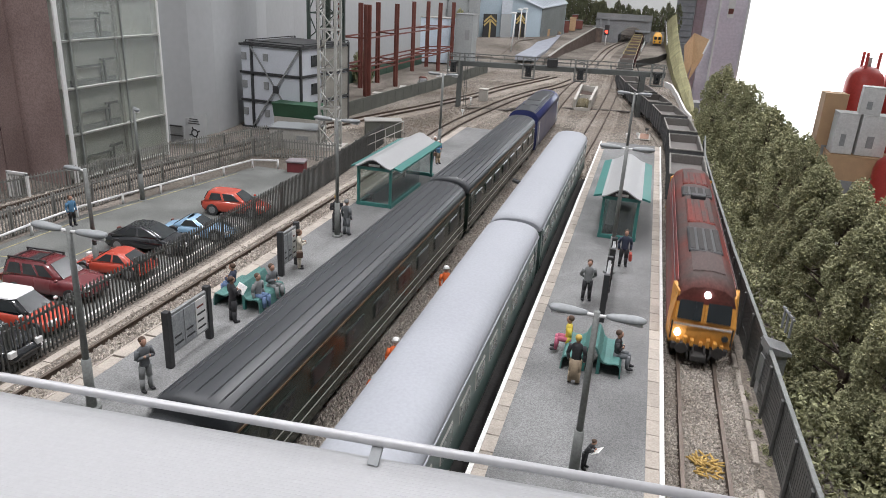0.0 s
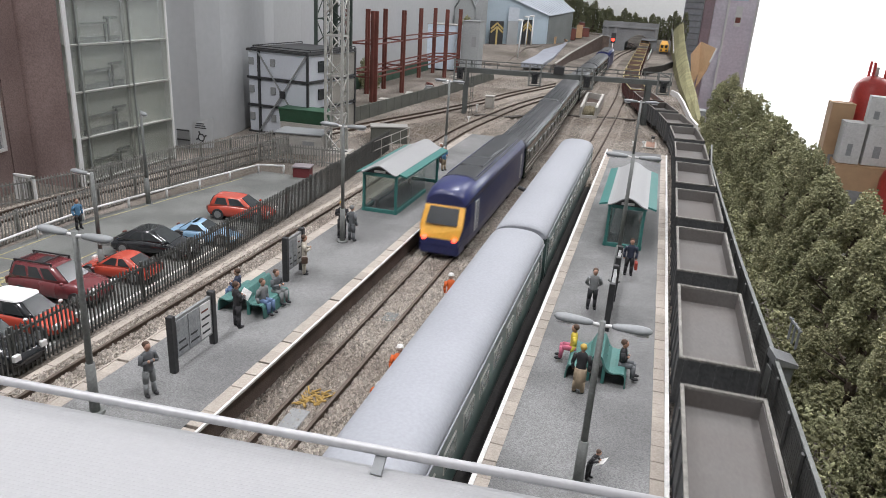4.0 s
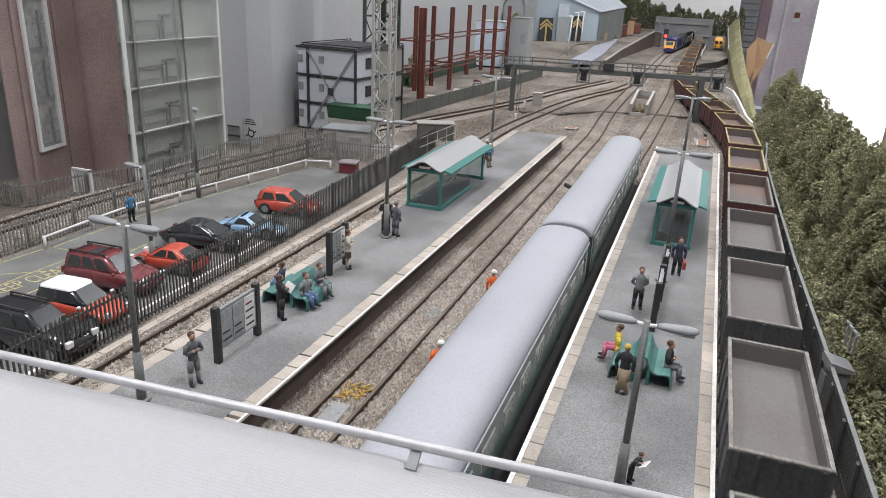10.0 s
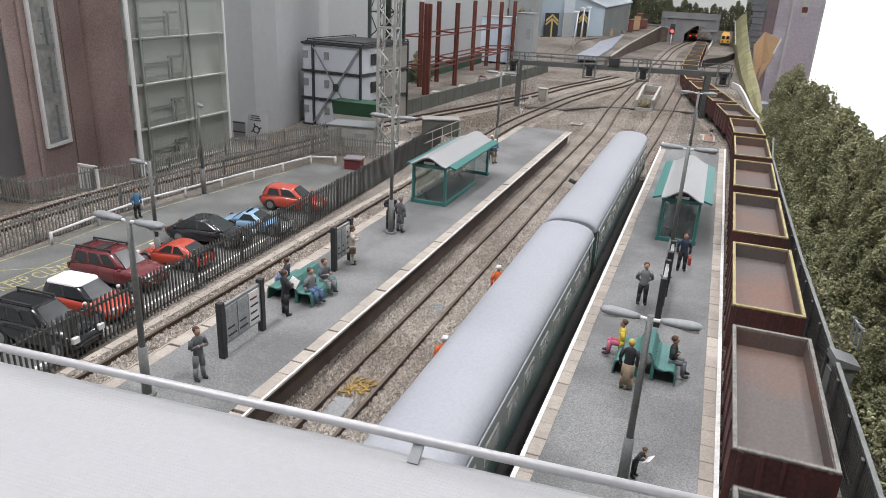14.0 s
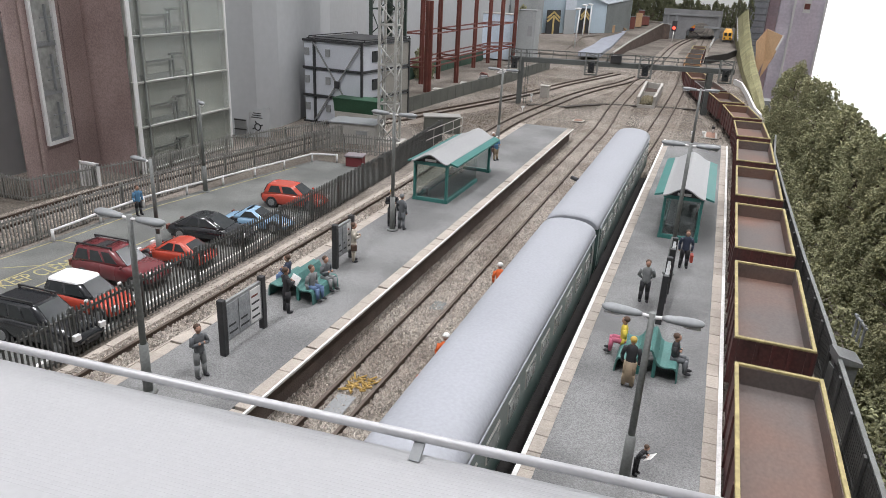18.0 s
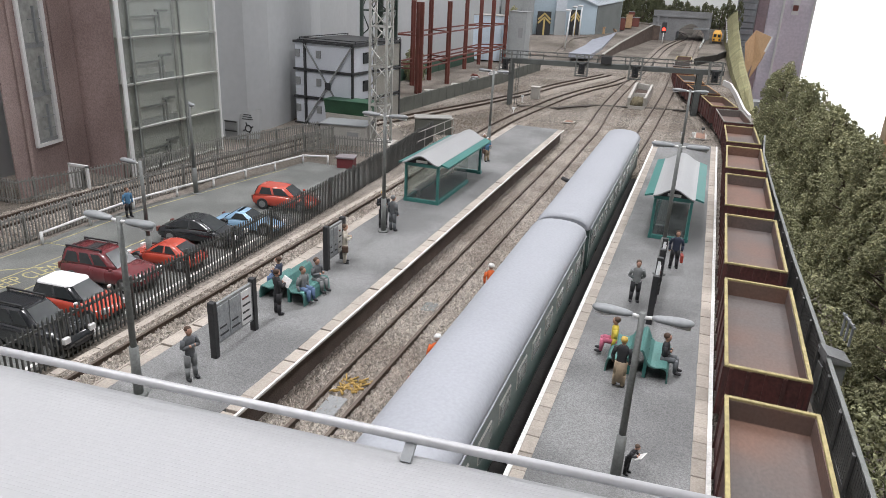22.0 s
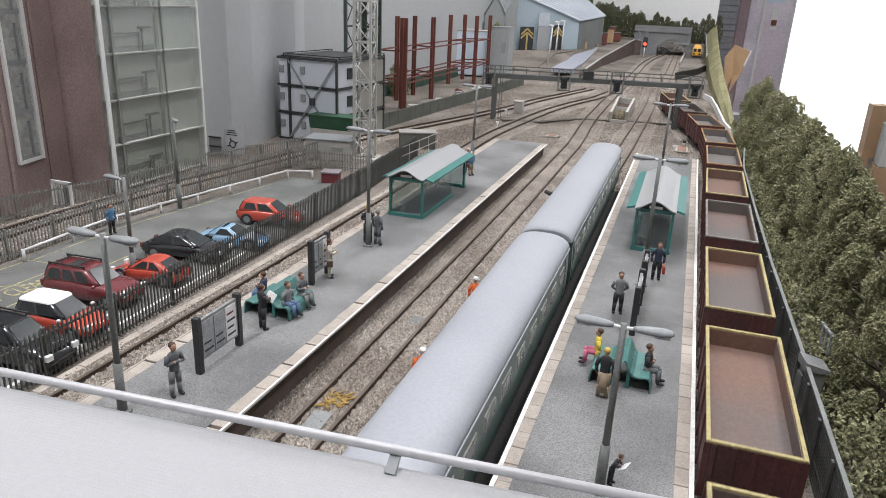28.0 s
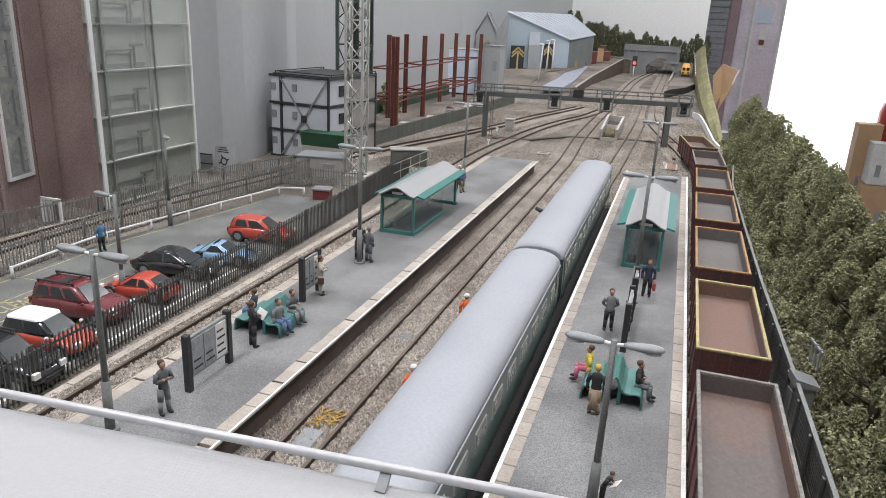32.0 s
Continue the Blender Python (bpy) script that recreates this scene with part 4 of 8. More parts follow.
# ---- station furniture ----
def lamp_post(x, y, h, heads=2, base_z=15, turn=0.0, label="grey double-headed platform lamp post", group="platform lamps", tilt=0.0):
    th = thing("lamp_post", x, y, base_z, turn, label, "lamp post", group)
    th.matrix_basis = place(x, y, base_z, turn, 0, tilt)
    bm = bmesh.new()
    tube(bm, (0, 0, 0), (0, 0, 1.0), 3.4, 3.0, 12)
    part("base_plate", bm, POLE, th)
    bm = bmesh.new()
    tube(bm, (0, 0, 0.8), (0, 0, h * 0.3), 1.75, 1.6, 10)
    part("lower_pole", bm, POLE, th)
    bm = bmesh.new()
    tube(bm, (0, 0, h * 0.3), (0, 0, h + 1.5), 1.15, 0.95, 10)
    part("upper_pole", bm, POLE, th)
    for sx in ((-1, 1) if heads == 2 else (1,)):
        bm = bmesh.new()
        tube(bm, (0, 0, h), (sx * 3.2, 0, h + 0.3), 0.6, seg=8)
        arm = part("arm", bm, WHITE, th, "pale bracket arm")
        bm = bmesh.new()
        rings = []
        for s, w, hh in ((2.8, 0.7, 0.6), (4.2, 1.5, 1.0), (7.6, 1.9, 1.3), (11.2, 2.1, 1.35), (13.4, 1.7, 1.0), (14.4, 0.7, 0.4)):
            rings.append([(sx * s, w * math.cos(k * math.tau / 10), h + 0.3 + s * 0.03 + hh * math.sin(k * math.tau / 10)) for k in range(10)])
        loft(bm, rings, smooth=True)
        head = part("lamp_head", bm, LAMP_GREY, th)
        bm = bmesh.new()
        rings = [[(sx * s, w * math.cos(k * math.tau / 10), h - 0.75 + 0.45 * math.sin(k * math.tau / 10)) for k in range(10)] for s, w in ((8.6, 0.5), (10.2, 1.5), (12.6, 1.35), (13.6, 0.4))]
        loft(bm, rings, smooth=True)
        part("diffuser", bm, WHITE, head, "white lamp diffuser")
    return th


for x, y, h, tl in ((-174, 172, 67, 0.8), (-170, 375, 71, 0), (-181, 633, 71, 0.6), (-5.5, 194, 57.5, 0.5), (-6, 381, 71, 0.3), (-9, 622, 70, 0)):
    lamp_post(x, y, h, 2, 15, 0, tilt=tl)
for x, y, h, turn in ((-282, 299, 60, 175), (-351, 426, 69, -40)):
    lamp_post(x, y, h, 1, 0, turn, "slim grey single-headed car park lamp post", "car park lamps")


def info_board(x, y0, y1, h, m_panel):
    th = thing("information_board", x, (y0 + y1) / 2, 15, label="black framed station information board on two posts", category="sign board", group="information boards")
    half = (y1 - y0) / 2
    for sy in (-1, 1):
        bm = bmesh.new()
        box(bm, -1.4, 1.4, *sorted((sy * half, sy * (half - 2.6))), 0, h, 0, 0.2)
        part("post", bm, BLACK, th)
    bm = bmesh.new()
    box(bm, -0.7, 0.7, -half + 2.6, half - 2.6, h * 0.22, h * 0.93)
    panel = part("panel", bm, GREY, th, "grey display panel")
    n = 3
    for k in range(n):
        a = -half + 3.2 + (2 * half - 6.4) * k / n
        b = -half + 3.2 + (2 * half - 6.4) * (k + 1) / n - 0.6
        bm = bmesh.new()
        box(bm, 0.7, 1.0, a, b, h * 0.26, h * 0.88)
        sheet = part("notice", bm, m_panel if k < n - 1 else WHITE, panel)
        for r in range(4 if k == n - 1 else 2):
            bm = bmesh.new()
            z = h * (0.34 + 0.13 * r)
            box(bm, 1.0, 1.1, a + 0.8, b - 0.8 - (r % 2), z, z + 0.8)
            part("text_bar", bm, BLACK if r < 3 else RUST_STEEL, sheet)


NOTICE = material("faded_notice", (0.36, 0.38, 0.39), 0.5, vary=0.2, grain=900, patch=200, bump=0.05)
info_board(-166, 204.5, 234, 24.5, NOTICE)
info_board(-171, 304.5, 325, 24.5, NOTICE)
info_board(-5.5, 313, 341, 24.5, NOTICE)
info_board(-5.0, 351, 372, 24.5, NOTICE)


def bell(u):
    """A low vault with flared eaves and a soft ridge."""
    return (0.5 + 0.5 * math.cos(math.pi * u)) * 0.8 + 0.2 * (1 - abs(u))


def shelter(x, y0, y1, half, label):
    th = thing("waiting_shelter", x, (y0 + y1) / 2, 15, label=label, category="shelter", group="platform shelters")
    L = (y1 - y0) / 2
    for sx in (-1, 1):
        end = L * 0.34 if sx > 0 else L
        bm = bmesh.new()
        box(bm, *sorted((sx * (half + 0.9), sx * (half - 1.6))), -L, end, 0, 2.6, 0, 0.2)
        part("base_beam", bm, TEAL, th)
        bm = bmesh.new()
        box(bm, *sorted((sx * (half + 0.7), sx * (half - 1.3))), -L, L, 26, 28, 0, 0.2)
        part("eaves_beam", bm, TEAL, th)
        for y in (-L + 1.2, end - 1.2) if sx < 0 else (-L + 1.2, L - 1.2):
            bm = bmesh.new()
            box(bm, *sorted((sx * (half + 0.4), sx * (half - 1.2))), y - 1.3, y + 1.3, 0, 26, 0, 0.15)
            if sx > 0 and y > 0:
                box(bm, *sorted((sx * (half + 1.2), sx * (half - 2.0))), y - 2.2, y + 2.2, 0, 2.2, 0, 0.2)
            part("post", bm, TEAL, th)
        for a, b in ((-L + 2.6, -L * 0.3 - 0.3), (-L * 0.3 + 0.3, end - 0.4)):
            bm = bmesh.new()
            box(bm, *sorted((sx * (half - 0.3), sx * (half - 0.7))), a, b, 2.6, 24)
            part("glass_pane", bm, DARK_GLASS, th).visible_shadow = False
        # sloping teal canopy along the side
        bm = bmesh.new()
        rings = [[(sx * (half - 0.5), y, 29.0), (sx * (half + 6.5), y, 27.0), (sx * (half + 6.5), y, 25.9), (sx * (half - 0.5), y, 27.6)] for y in (-L + 3, L + 4)]
        loft(bm, rings)
        part("side_canopy", bm, TEAL, th, "sloping teal canopy")
    for sy in (-1, 1):
        bm = bmesh.new()
        box(bm, -half + 1.6, half - 1.6, *sorted((sy * L, sy * (L - 2))), 0, 2.6, 0, 0.2)
        part("end_sill", bm, TEAL, th)
        bm = bmesh.new()
        box(bm, -half + 1.3, half - 1.3, *sorted((sy * L, sy * (L - 1.8))), 25.8, 28, 0, 0.2)
        part("end_beam", bm, TEAL, th)
        bm = bmesh.new()
        box(bm, -half + 1.6, half - 1.6, *sorted((sy * (L - 0.8), sy * (L - 1.2))), 3.2, 25.8)
        part("end_pane", bm, DARK_GLASS, th).visible_shadow = False
        bm = bmesh.new()
        pts = [(half * u, 28 + 4.6 * bell(u)) for u in (k / 6 - 1 for k in range(13))]
        loft(bm, [[(px, sy * (L - 0.3), pz) for px, pz in pts], [(px, sy * (L - 1.3), pz) for px, pz in pts]])
        g = part("gable", bm, BLACK, th, "dark arched gable")
        bm = bmesh.new()
        box(bm, -4.0, 4.0, *sorted((sy * (L - 0.2), sy * (L + 0.3))), 28.6, 30.2)
        part("name_bar", bm, WHITE, g)
    bm = bmesh.new()
    outer = [((half + 1.2) * u, 28.7 + 5.6 * bell(u)) for u in (k / 8 - 1 for k in range(17))]
    inner = [(px * 0.97, pz - 0.7) for px, pz in reversed(outer)]
    loft(bm, [[(px, y, pz) for px, pz in outer + inner] for y in (-L - 3.4, L + 3.4)], smooth=False)
    part("vault_roof", bm, SHELTER_ROOF, th, "pale grey vaulted roof")
    bm = bmesh.new()
    box(bm, -half + 2.5, -half + 8, -L + 8, L - 10, 6, 7, 0, 0.2)
    for k in (-1, 1):
        box(bm, -half + 4, -half + 6, k * (L - 14) - 1, k * (L - 14) + 1, 0, 6)
    part("inner_bench", bm, GREY, th)


shelter(-172, 441, 541, 12.2, "teal framed glass waiting shelter with a vaulted grey roof")
shelter(-5.3, 441, 545, 11.2, "teal framed glass waiting shelter with a vaulted grey roof")


BENCH_TEAL = material("bench_teal", (0.085, 0.215, 0.195), 0.6, vary=0.15, grain=900, patch=60, bump=0.1)


def double_bench(x, y, length, rz=0.0):
    th = thing("platform_bench", x, y, 15, rz, "teal moulded back-to-back platform bench", "bench", "platform benches")
    for sx in (-1, 1):
        prof = [(0.5, 12.2), (1.2, 12.8), (2.0, 12.2), (2.9, 10.2), (3.8, 8.0), (5.2, 6.6), (7.4, 6.2), (9.8, 6.7), (11.2, 6.6), (12.0, 5.2), (12.3, 2.8), (12.4, 0.1)]
        pts = [(sx * a, b) for a, b in prof]
        low = [(sx * (a - 0.6), b - (0.6 if a < 11.5 else 0.0)) for a, b in prof]
        bm = bmesh.new()
        loft(bm, [[(px, yy, pz) for px, pz in pts + low[::-1]] for yy in (-length / 2, length / 2)], smooth=False)
        part("seat", bm, BENCH_TEAL, th)
        for sy in (-1, 0, 1):
            bm = bmesh.new()
            box(bm, *sorted((sx * 2.4, sx * 3.8)), sy * (length / 2 - 2) - 0.7, sy * (length / 2 - 2) + 0.7, 0, 8.6)
            part("leg", bm, TEAL, th)


double_bench(-170.5, 273.5, 24, 0)
double_bench(-6.3, 273, 23, 0)


# ---- fences, car park and the back line ----
def palisade(name, line, h, step, m, label, rails=(0.25, 0.85), pale_w=1.0, post_every=12, offset=0.0, joined=False):
    """Upright pales on two rails along a run of points (x, y)."""
    th = thing(name, 0, 0, 0, label=label, category="fence", group="palisade fences")
    seg = [Vector(p) for p in line]
    dist = [0.0]
    for a, b in zip(seg, seg[1:]):
        dist.append(dist[-1] + (b - a).length)

    def at(s):
        for i in range(len(seg) - 1):
            if s <= dist[i + 1] + 1e-6:
                f = (s - dist[i]) / (dist[i + 1] - dist[i])
                d = (seg[i + 1] - seg[i]).normalized()
                return seg[i].lerp(seg[i + 1], f), d
    for i in range(len(seg) - 1):
        for r in rails:
            bm = bmesh.new()
            a, b = seg[i], seg[i + 1]
            bar(bm, (a.x, a.y, rise(a.y) + h * r), (b.x, b.y, rise(b.y) + h * r), 0.9, 1.1)
            part("fence_rail", bm, m, th)
    pale = bmesh.new()
    box(pale, 0.3, 0.9, -pale_w / 2, pale_w / 2, 0.8, h - 1.2)
    tip = [(0.3, -pale_w / 2, h - 1.2), (0.9, -pale_w / 2, h - 1.2), (0.9, pale_w / 2, h - 1.2), (0.3, pale_w / 2, h - 1.2)]
    loft(pale, [tip, [(0.5, -0.1, h), (0.7, -0.1, h), (0.7, 0.1, h), (0.5, 0.1, h)]])
    proto = None
    n = int(dist[-1] / step)
    rest = bmesh.new()
    if joined:
        for a, b in zip(seg, seg[1:]):
            bm = bmesh.new()
            bar(bm, (a.x, a.y, rise(a.y) + h + 0.2), (b.x, b.y, rise(b.y) + h + 0.2), 1.6, 0.9)
            part("top_cap", bm, POLE, th)
    for k in range(n):
        p, d = at((k + 0.5) * step)
        if joined:
            box(rest, p.x - 0.3, p.x + 0.3, p.y - pale_w / 2, p.y + pale_w / 2, rise(p.y), rise(p.y) + h - random.uniform(0, 0.4))
            continue
        pos = (p.x, p.y, rise(p.y), -math.degrees(math.atan2(d.x, d.y)) + random.uniform(-1.5, 1.5))
        if proto is None:
            proto = part("pale", pale, m, th, at=pos)
        else:
            same("pale", proto, th, pos)
    if joined:
        tagged(part("pale", rest, m, th), kind="stuff")
    else:
        rest.free()
    post = bmesh.new()
    box(post, -0.5, 0.5, -1.1, 1.1, 0, h - 0.8, 0, 0.1)
    first = None
    for k in range(int(dist[-1] / (step * post_every)) + 1):
        p, d = at(k * step * post_every)
        pos = (p.x - 1.2, p.y, rise(p.y), 0)
        if first is None:
            first = part("fence_post", post, m, th, at=pos)
        else:
            same("fence_post", first, th, pos)


palisade("palisade_fence", [(-239, 160), (-241.5, 340), (-244, 430), (-249, 553), (-262, 700)], 23.5, 2.4, FENCE, "black steel palisade fence beside the bay track", rails=(0.1, 0.84), pale_w=0.75, post_every=17)
palisade("palisade_fence", [(-371, 190), (-371, 400), (-365, 455), (-355, 555), (-343, 640)], 20.5, 2.5, FENCE_GREY, "grey steel palisade fence behind the car park", rails=(0.16, 0.86), pale_w=0.72, post_every=14)
palisade("palisade_fence", [(-497, 345), (-440, 347), (-424, 400), (-413, 442), (-408, 536), (-392, 584), (-372, 652)], 18.5, 2.5, FENCE_GREY, "grey steel palisade fence at the back line", rails=(0.16, 0.86), pale_w=0.72, post_every=14)
palisade("board_fence", [(68, 120), (65.5, 300), (63, 420), (62, 560), (62, 700), (68, 800)], 25, 2.2, FENCE, "dark close-boarded lineside fence below the trees", rails=(0.3, 0.9), pale_w=1.9, joined=True)
palisade("palisade_fence", [(-352, 588), (-318, 596), (-285, 600), (-268, 604)], 19, 2.6, FENCE_GREY, "short pale steel fence by the equipment cabins", rails=(0.2, 0.85))

bm = bmesh.new()
rows = [(150, -366), (374, -366), (444, -352), (555, -330)]
for (ya, xa), (yb, xb) in zip(rows, rows[1:]):
    v = [bm.verts.new(p) for p in ((xa, ya, 0.35), (-244 - (ya - 150) * 0.02, ya, 0.35), (-244 - (yb - 150) * 0.02, yb, 0.35), (xb, yb, 0.35))]
    bm.faces.new(v)
solid("car_park", bm, CARPARK, label="worn grey tarmac car park with faded yellow lines", category="pavement", kind="structure")

LINE_YELLOW = material("faded_yellow_line", (0.52, 0.47, 0.24), 0.9, vary=0.35, grain=1500, patch=200, bump=0.2)
for pts, w in ((((-366, 240), (-361, 299)), 0.9), (((-359, 300), (-358, 374)), 0.8), (((-358, 374), (-332, 524)), 0.8), (((-316, 196), (-314, 330)), 0.9), (((-361, 299), (-316, 302)), 0.7), (((-354, 252), (-316, 282)), 0.7), (((-338, 210), (-336, 290)), 0.8)):
    bm = bmesh.new()
    (xa, ya), (xb, yb) = pts
    bar(bm, (xa, ya, 0.42), (xb, yb, 0.42), w, 0.12)
    solid("road_marking", bm, LINE_YELLOW, label="faded yellow painted car park line", category="road marking", kind="structure")


def lettering(text, x, y, z, rz, size, m):
    cu = bpy.data.curves.new("lettering", "FONT")
    cu.body, cu.size, cu.align_x = text, size * U, "LEFT"
    cu.extrude = 0.05 * U
    tmp = bpy.data.objects.new("lettering", cu)
    scene.collection.objects.link(tmp)
    me = bpy.data.meshes.new_from_object(tmp.evaluated_get(bpy.context.evaluated_depsgraph_get()))
    bpy.data.objects.remove(tmp)
    me.materials.append(m)
    for v in me.vertices:
        v.co.x *= 0.53
    ob = new("road_lettering", me)
    ob.matrix_basis = place(x, y, z, rz)
    return tagged(ob, "faded yellow KEEP CLEAR lettering on tarmac", "road marking", kind="structure")


lettering("KEEP CLEAR", -327, 234.5, 0.46, 81, 15.5, LINE_YELLOW)


def pipe_rail():
    th = thing("pipe_rail", 0, 0, 0, label="low white pipe rail on posts round the car park", category="railing")
    pts = [(-361, 296), (-363, 335), (-363, 374), (-357, 412), (-350, 446), (-344, 480), (-337, 513), (-330, 548), (-309, 556)]
    for a, b in zip(pts, pts[1:]):
        bm = bmesh.new()
        tube(bm, (*a, 7.6), (*b, 7.6), 0.85, seg=8)
        part("rail", bm, WHITE, th)
    for p in pts:
        bm = bmesh.new()
        tube(bm, (*p, 0), (*p, 8.4), 0.95, seg=8)
        part("post", bm, WHITE, th)


pipe_rail()


CAR_GLASS = material("car_glass", (0.05, 0.056, 0.058), 0.18, vary=0.1, grain=300, patch=30, bump=0.0)


bm = bmesh.new()
for k in range(36):
    y = 165 + 6.0 * k
    bar(bm, (-247 - k * 0.2, y, 0.45), (-247.2 - k * 0.2, y + 5.8, 0.45), 2.2, 0.15)
solid("stop_line", bm, WHITE_EDGE, label="worn white stop line along the parking bays", category="road marking", kind="structure")


def car(x, y, rz, colour, roof=None, length=48.0, width=20.5, height=17.0, style="hatch", label=""):
    """A parked car, nose along +x, with a rounded body and glasshouse."""
    th = thing("parked_car", x, y, 0.4, rz, label, "car", "parked cars")
    L, W, H = length / 2, width / 2, height
    belt = H * 0.62
    nose = {"hatch": 0.74, "suv": 0.82, "saloon": 0.72, "sport": 0.66}[style]
    tail = {"hatch": 0.96, "suv": 0.98, "saloon": 0.90, "sport": 0.86}[style]
    stations = ((-1.0, 0.70, 0.34, tail * 0.72), (-0.975, 0.84, 0.26, tail * 0.9), (-0.9, 0.93, 0.2, tail), (-0.7, 0.99, 0.17, tail * 1.02), (-0.35, 1.0, 0.17, 1.02), (0.0, 1.0, 0.17, 1.0), (0.3, 1.0, 0.17, 0.98), (0.5, 0.99, 0.17, 0.95),
                (0.68, 0.97, 0.18, nose * 1.12), (0.84, 0.92, 0.2, nose), (0.94, 0.83, 0.24, nose * 0.86), (1.0, 0.66, 0.3, nose * 0.66))
    bm = bmesh.new()
    rings = []
    for f, w, z0, z1 in stations:
        lo, hi, ww = H * z0 * 0.95, belt * z1, W * w
        half = [(ww * 0.86, lo), (ww * 0.97, lo + (hi - lo) * 0.14), (ww, lo + (hi - lo) * 0.42), (ww * 0.985, lo + (hi - lo) * 0.66), (ww * 0.94, lo + (hi - lo) * 0.88), (ww * 0.84, hi), (ww * 0.45, hi + 0.45)]
        rings.append([(L * f, a, b) for a, b in half] + [(L * f, -a, b) for a, b in reversed(half)])
    loft(bm, rings, smooth=True)
    body = part("body", bm, colour, th)
    r0, r1, f0, f1 = {"hatch": (-0.95, -0.80, 0.06, 0.46), "suv": (-0.96, -0.86, 0.08, 0.44), "saloon": (-0.82, -0.40, 0.04, 0.5), "sport": (-0.70, -0.32, -0.04, 0.38)}[style]
    zb = belt * 0.93

    def hull(k, grow=0.0):
        """Rear and front x, half width and height of the cabin at share k of its rise."""
        return L * (r0 + (r1 - r0) * k) - grow, L * (f1 + (f0 - f1) * k) + grow, W * (0.88 - 0.15 * k - 0.03 * k * k) + grow, zb + (H - zb) * k

    bm = bmesh.new()
    rings = []
    for k, pull in ((0.0, 0), (0.3, 0), (0.62, 0), (0.88, 0), (0.97, 0.5), (1.0, 1.5)):
        xr, xf, w, z = hull(k)
        xr, xf, w, c = xr + pull, xf - pull * 1.4, w - pull, 1.5 + 0.5 * k
        rings.append([(xf - c * 1.5, -w, z), (xf - 0.3, -w + c, z), (xf, 0, z), (xf - 0.3, w - c, z), (xf - c * 1.5, w, z), (xr + c, w, z), (xr + 0.2, w - c, z), (xr, 0, z), (xr + 0.2, -w + c, z), (xr + c, -w, z)])
    loft(bm, rings, smooth=True)
    rf = part("cabin_shell" if roof else "roof", bm, CAR_BLACK if roof else colour, th)
    if roof:
        bm = bmesh.new()
        rings = []
        for k, grow, dz in ((0.93, 0.3, 0.0), (0.985, 0.1, 0.25), (1.0, -1.3, 0.5)):
            xr, xf, w, z = hull(k, grow)
            rings.append([(xf - 2.2, -w, z + dz), (xf, -w + 2, z + dz), (xf, w - 2, z + dz), (xf - 2.2, w, z + dz), (xr + 2.0, w, z + dz), (xr, w - 2, z + dz), (xr, -w + 2, z + dz), (xr + 2.0, -w, z + dz)])
        loft(bm, rings)
        part("roof", bm, roof, th, "bright white roof")

    def pane(name, pts, push):
        b = bmesh.new()
        loft(b, [[Vector(p) for p in pts], [Vector(p) + Vector(push) for p in pts]])
        part(name, b, CAR_GLASS, th)

    for sy in (-1, 1):
        cuts = {"suv": ((0.06, 0.34), (0.38, 0.64), (0.68, 0.93)), "hatch": ((0.10, 0.46), (0.52, 0.93)), "saloon": ((0.16, 0.48), (0.54, 0.92)), "sport": ((0.2, 0.9),)}[style]
        for a, b in cuts:
            pts = []
            for f, k in ((a, 0.2), (b, 0.2), (b - 0.02, 0.84), (a + 0.02, 0.84)):
                xr, xf, w, z = hull(k, -0.2)
                pts.append((xr + 1.2 + (xf - xr - 2.4) * f, sy * w, z))
            pane("side_window", pts, (0, sy * 0.35, 0.05))
    for name, side, lo, hi in (("windscreen", 1, 0.1, 0.92), ("rear_window", 0, 0.2, 0.86)):
        pts = []
        for k, q in ((lo, -1), (lo, 1), (hi, 1), (hi, -1)):
            h0 = hull(k, -0.15)
            pts.append((h0[side], q * (h0[2] - 1.7), h0[3]))
        pane(name, pts, (0.4 if side else -0.4, 0, 0.15))
    if style == "suv":
        for sy in (-1, 1):
            bm = bmesh.new()
            bar(bm, (L * r1 + 1, sy * W * 0.6, H + 1.1), (L * f0 - 1, sy * W * 0.6, H + 0.9), 0.8, 0.7)
            for fx in (L * r1 + 1.5, L * f0 - 1.5):
                bar(bm, (fx, sy * W * 0.6, H - 0.3), (fx, sy * W * 0.6, H + 1.2), 0.8, 0.8)
            part("roof_rail", bm, BLACK, rf)
        if colour is CAR_MAROON:
            for fx in (r1 + 0.2, f0 - 0.22):
                bm = bmesh.new()
                bar(bm, (L * fx, -W * 0.6, H + 1.2), (L * fx, W * 0.6, H + 1.2), 0.7, 0.6)
                part("cross_bar", bm, BLACK, rf)
            bm = bmesh.new()
            box(bm, L * (r1 + 0.42), L * (f0 - 0.28), -W * 0.4, W * 0.4, H - 0.1, H + 0.25, 0, 0.1)
            part("sunroof", bm, CAR_GLASS, rf)
    if style == "saloon" and colour is CAR_RED:
        bm = bmesh.new()
        box(bm, -L * 0.98, -L * 0.84, -W * 0.8, W * 0.8, belt + 1.6, belt + 2.4, 0, 0.2)
        for q in (-1, 1):
            box(bm, -L * 0.94, -L * 0.88, *sorted((q * W * 0.6, q * W * 0.68)), belt * 0.8, belt + 1.7)
        part("spoiler", bm, BLACK, th, "black rear spoiler")
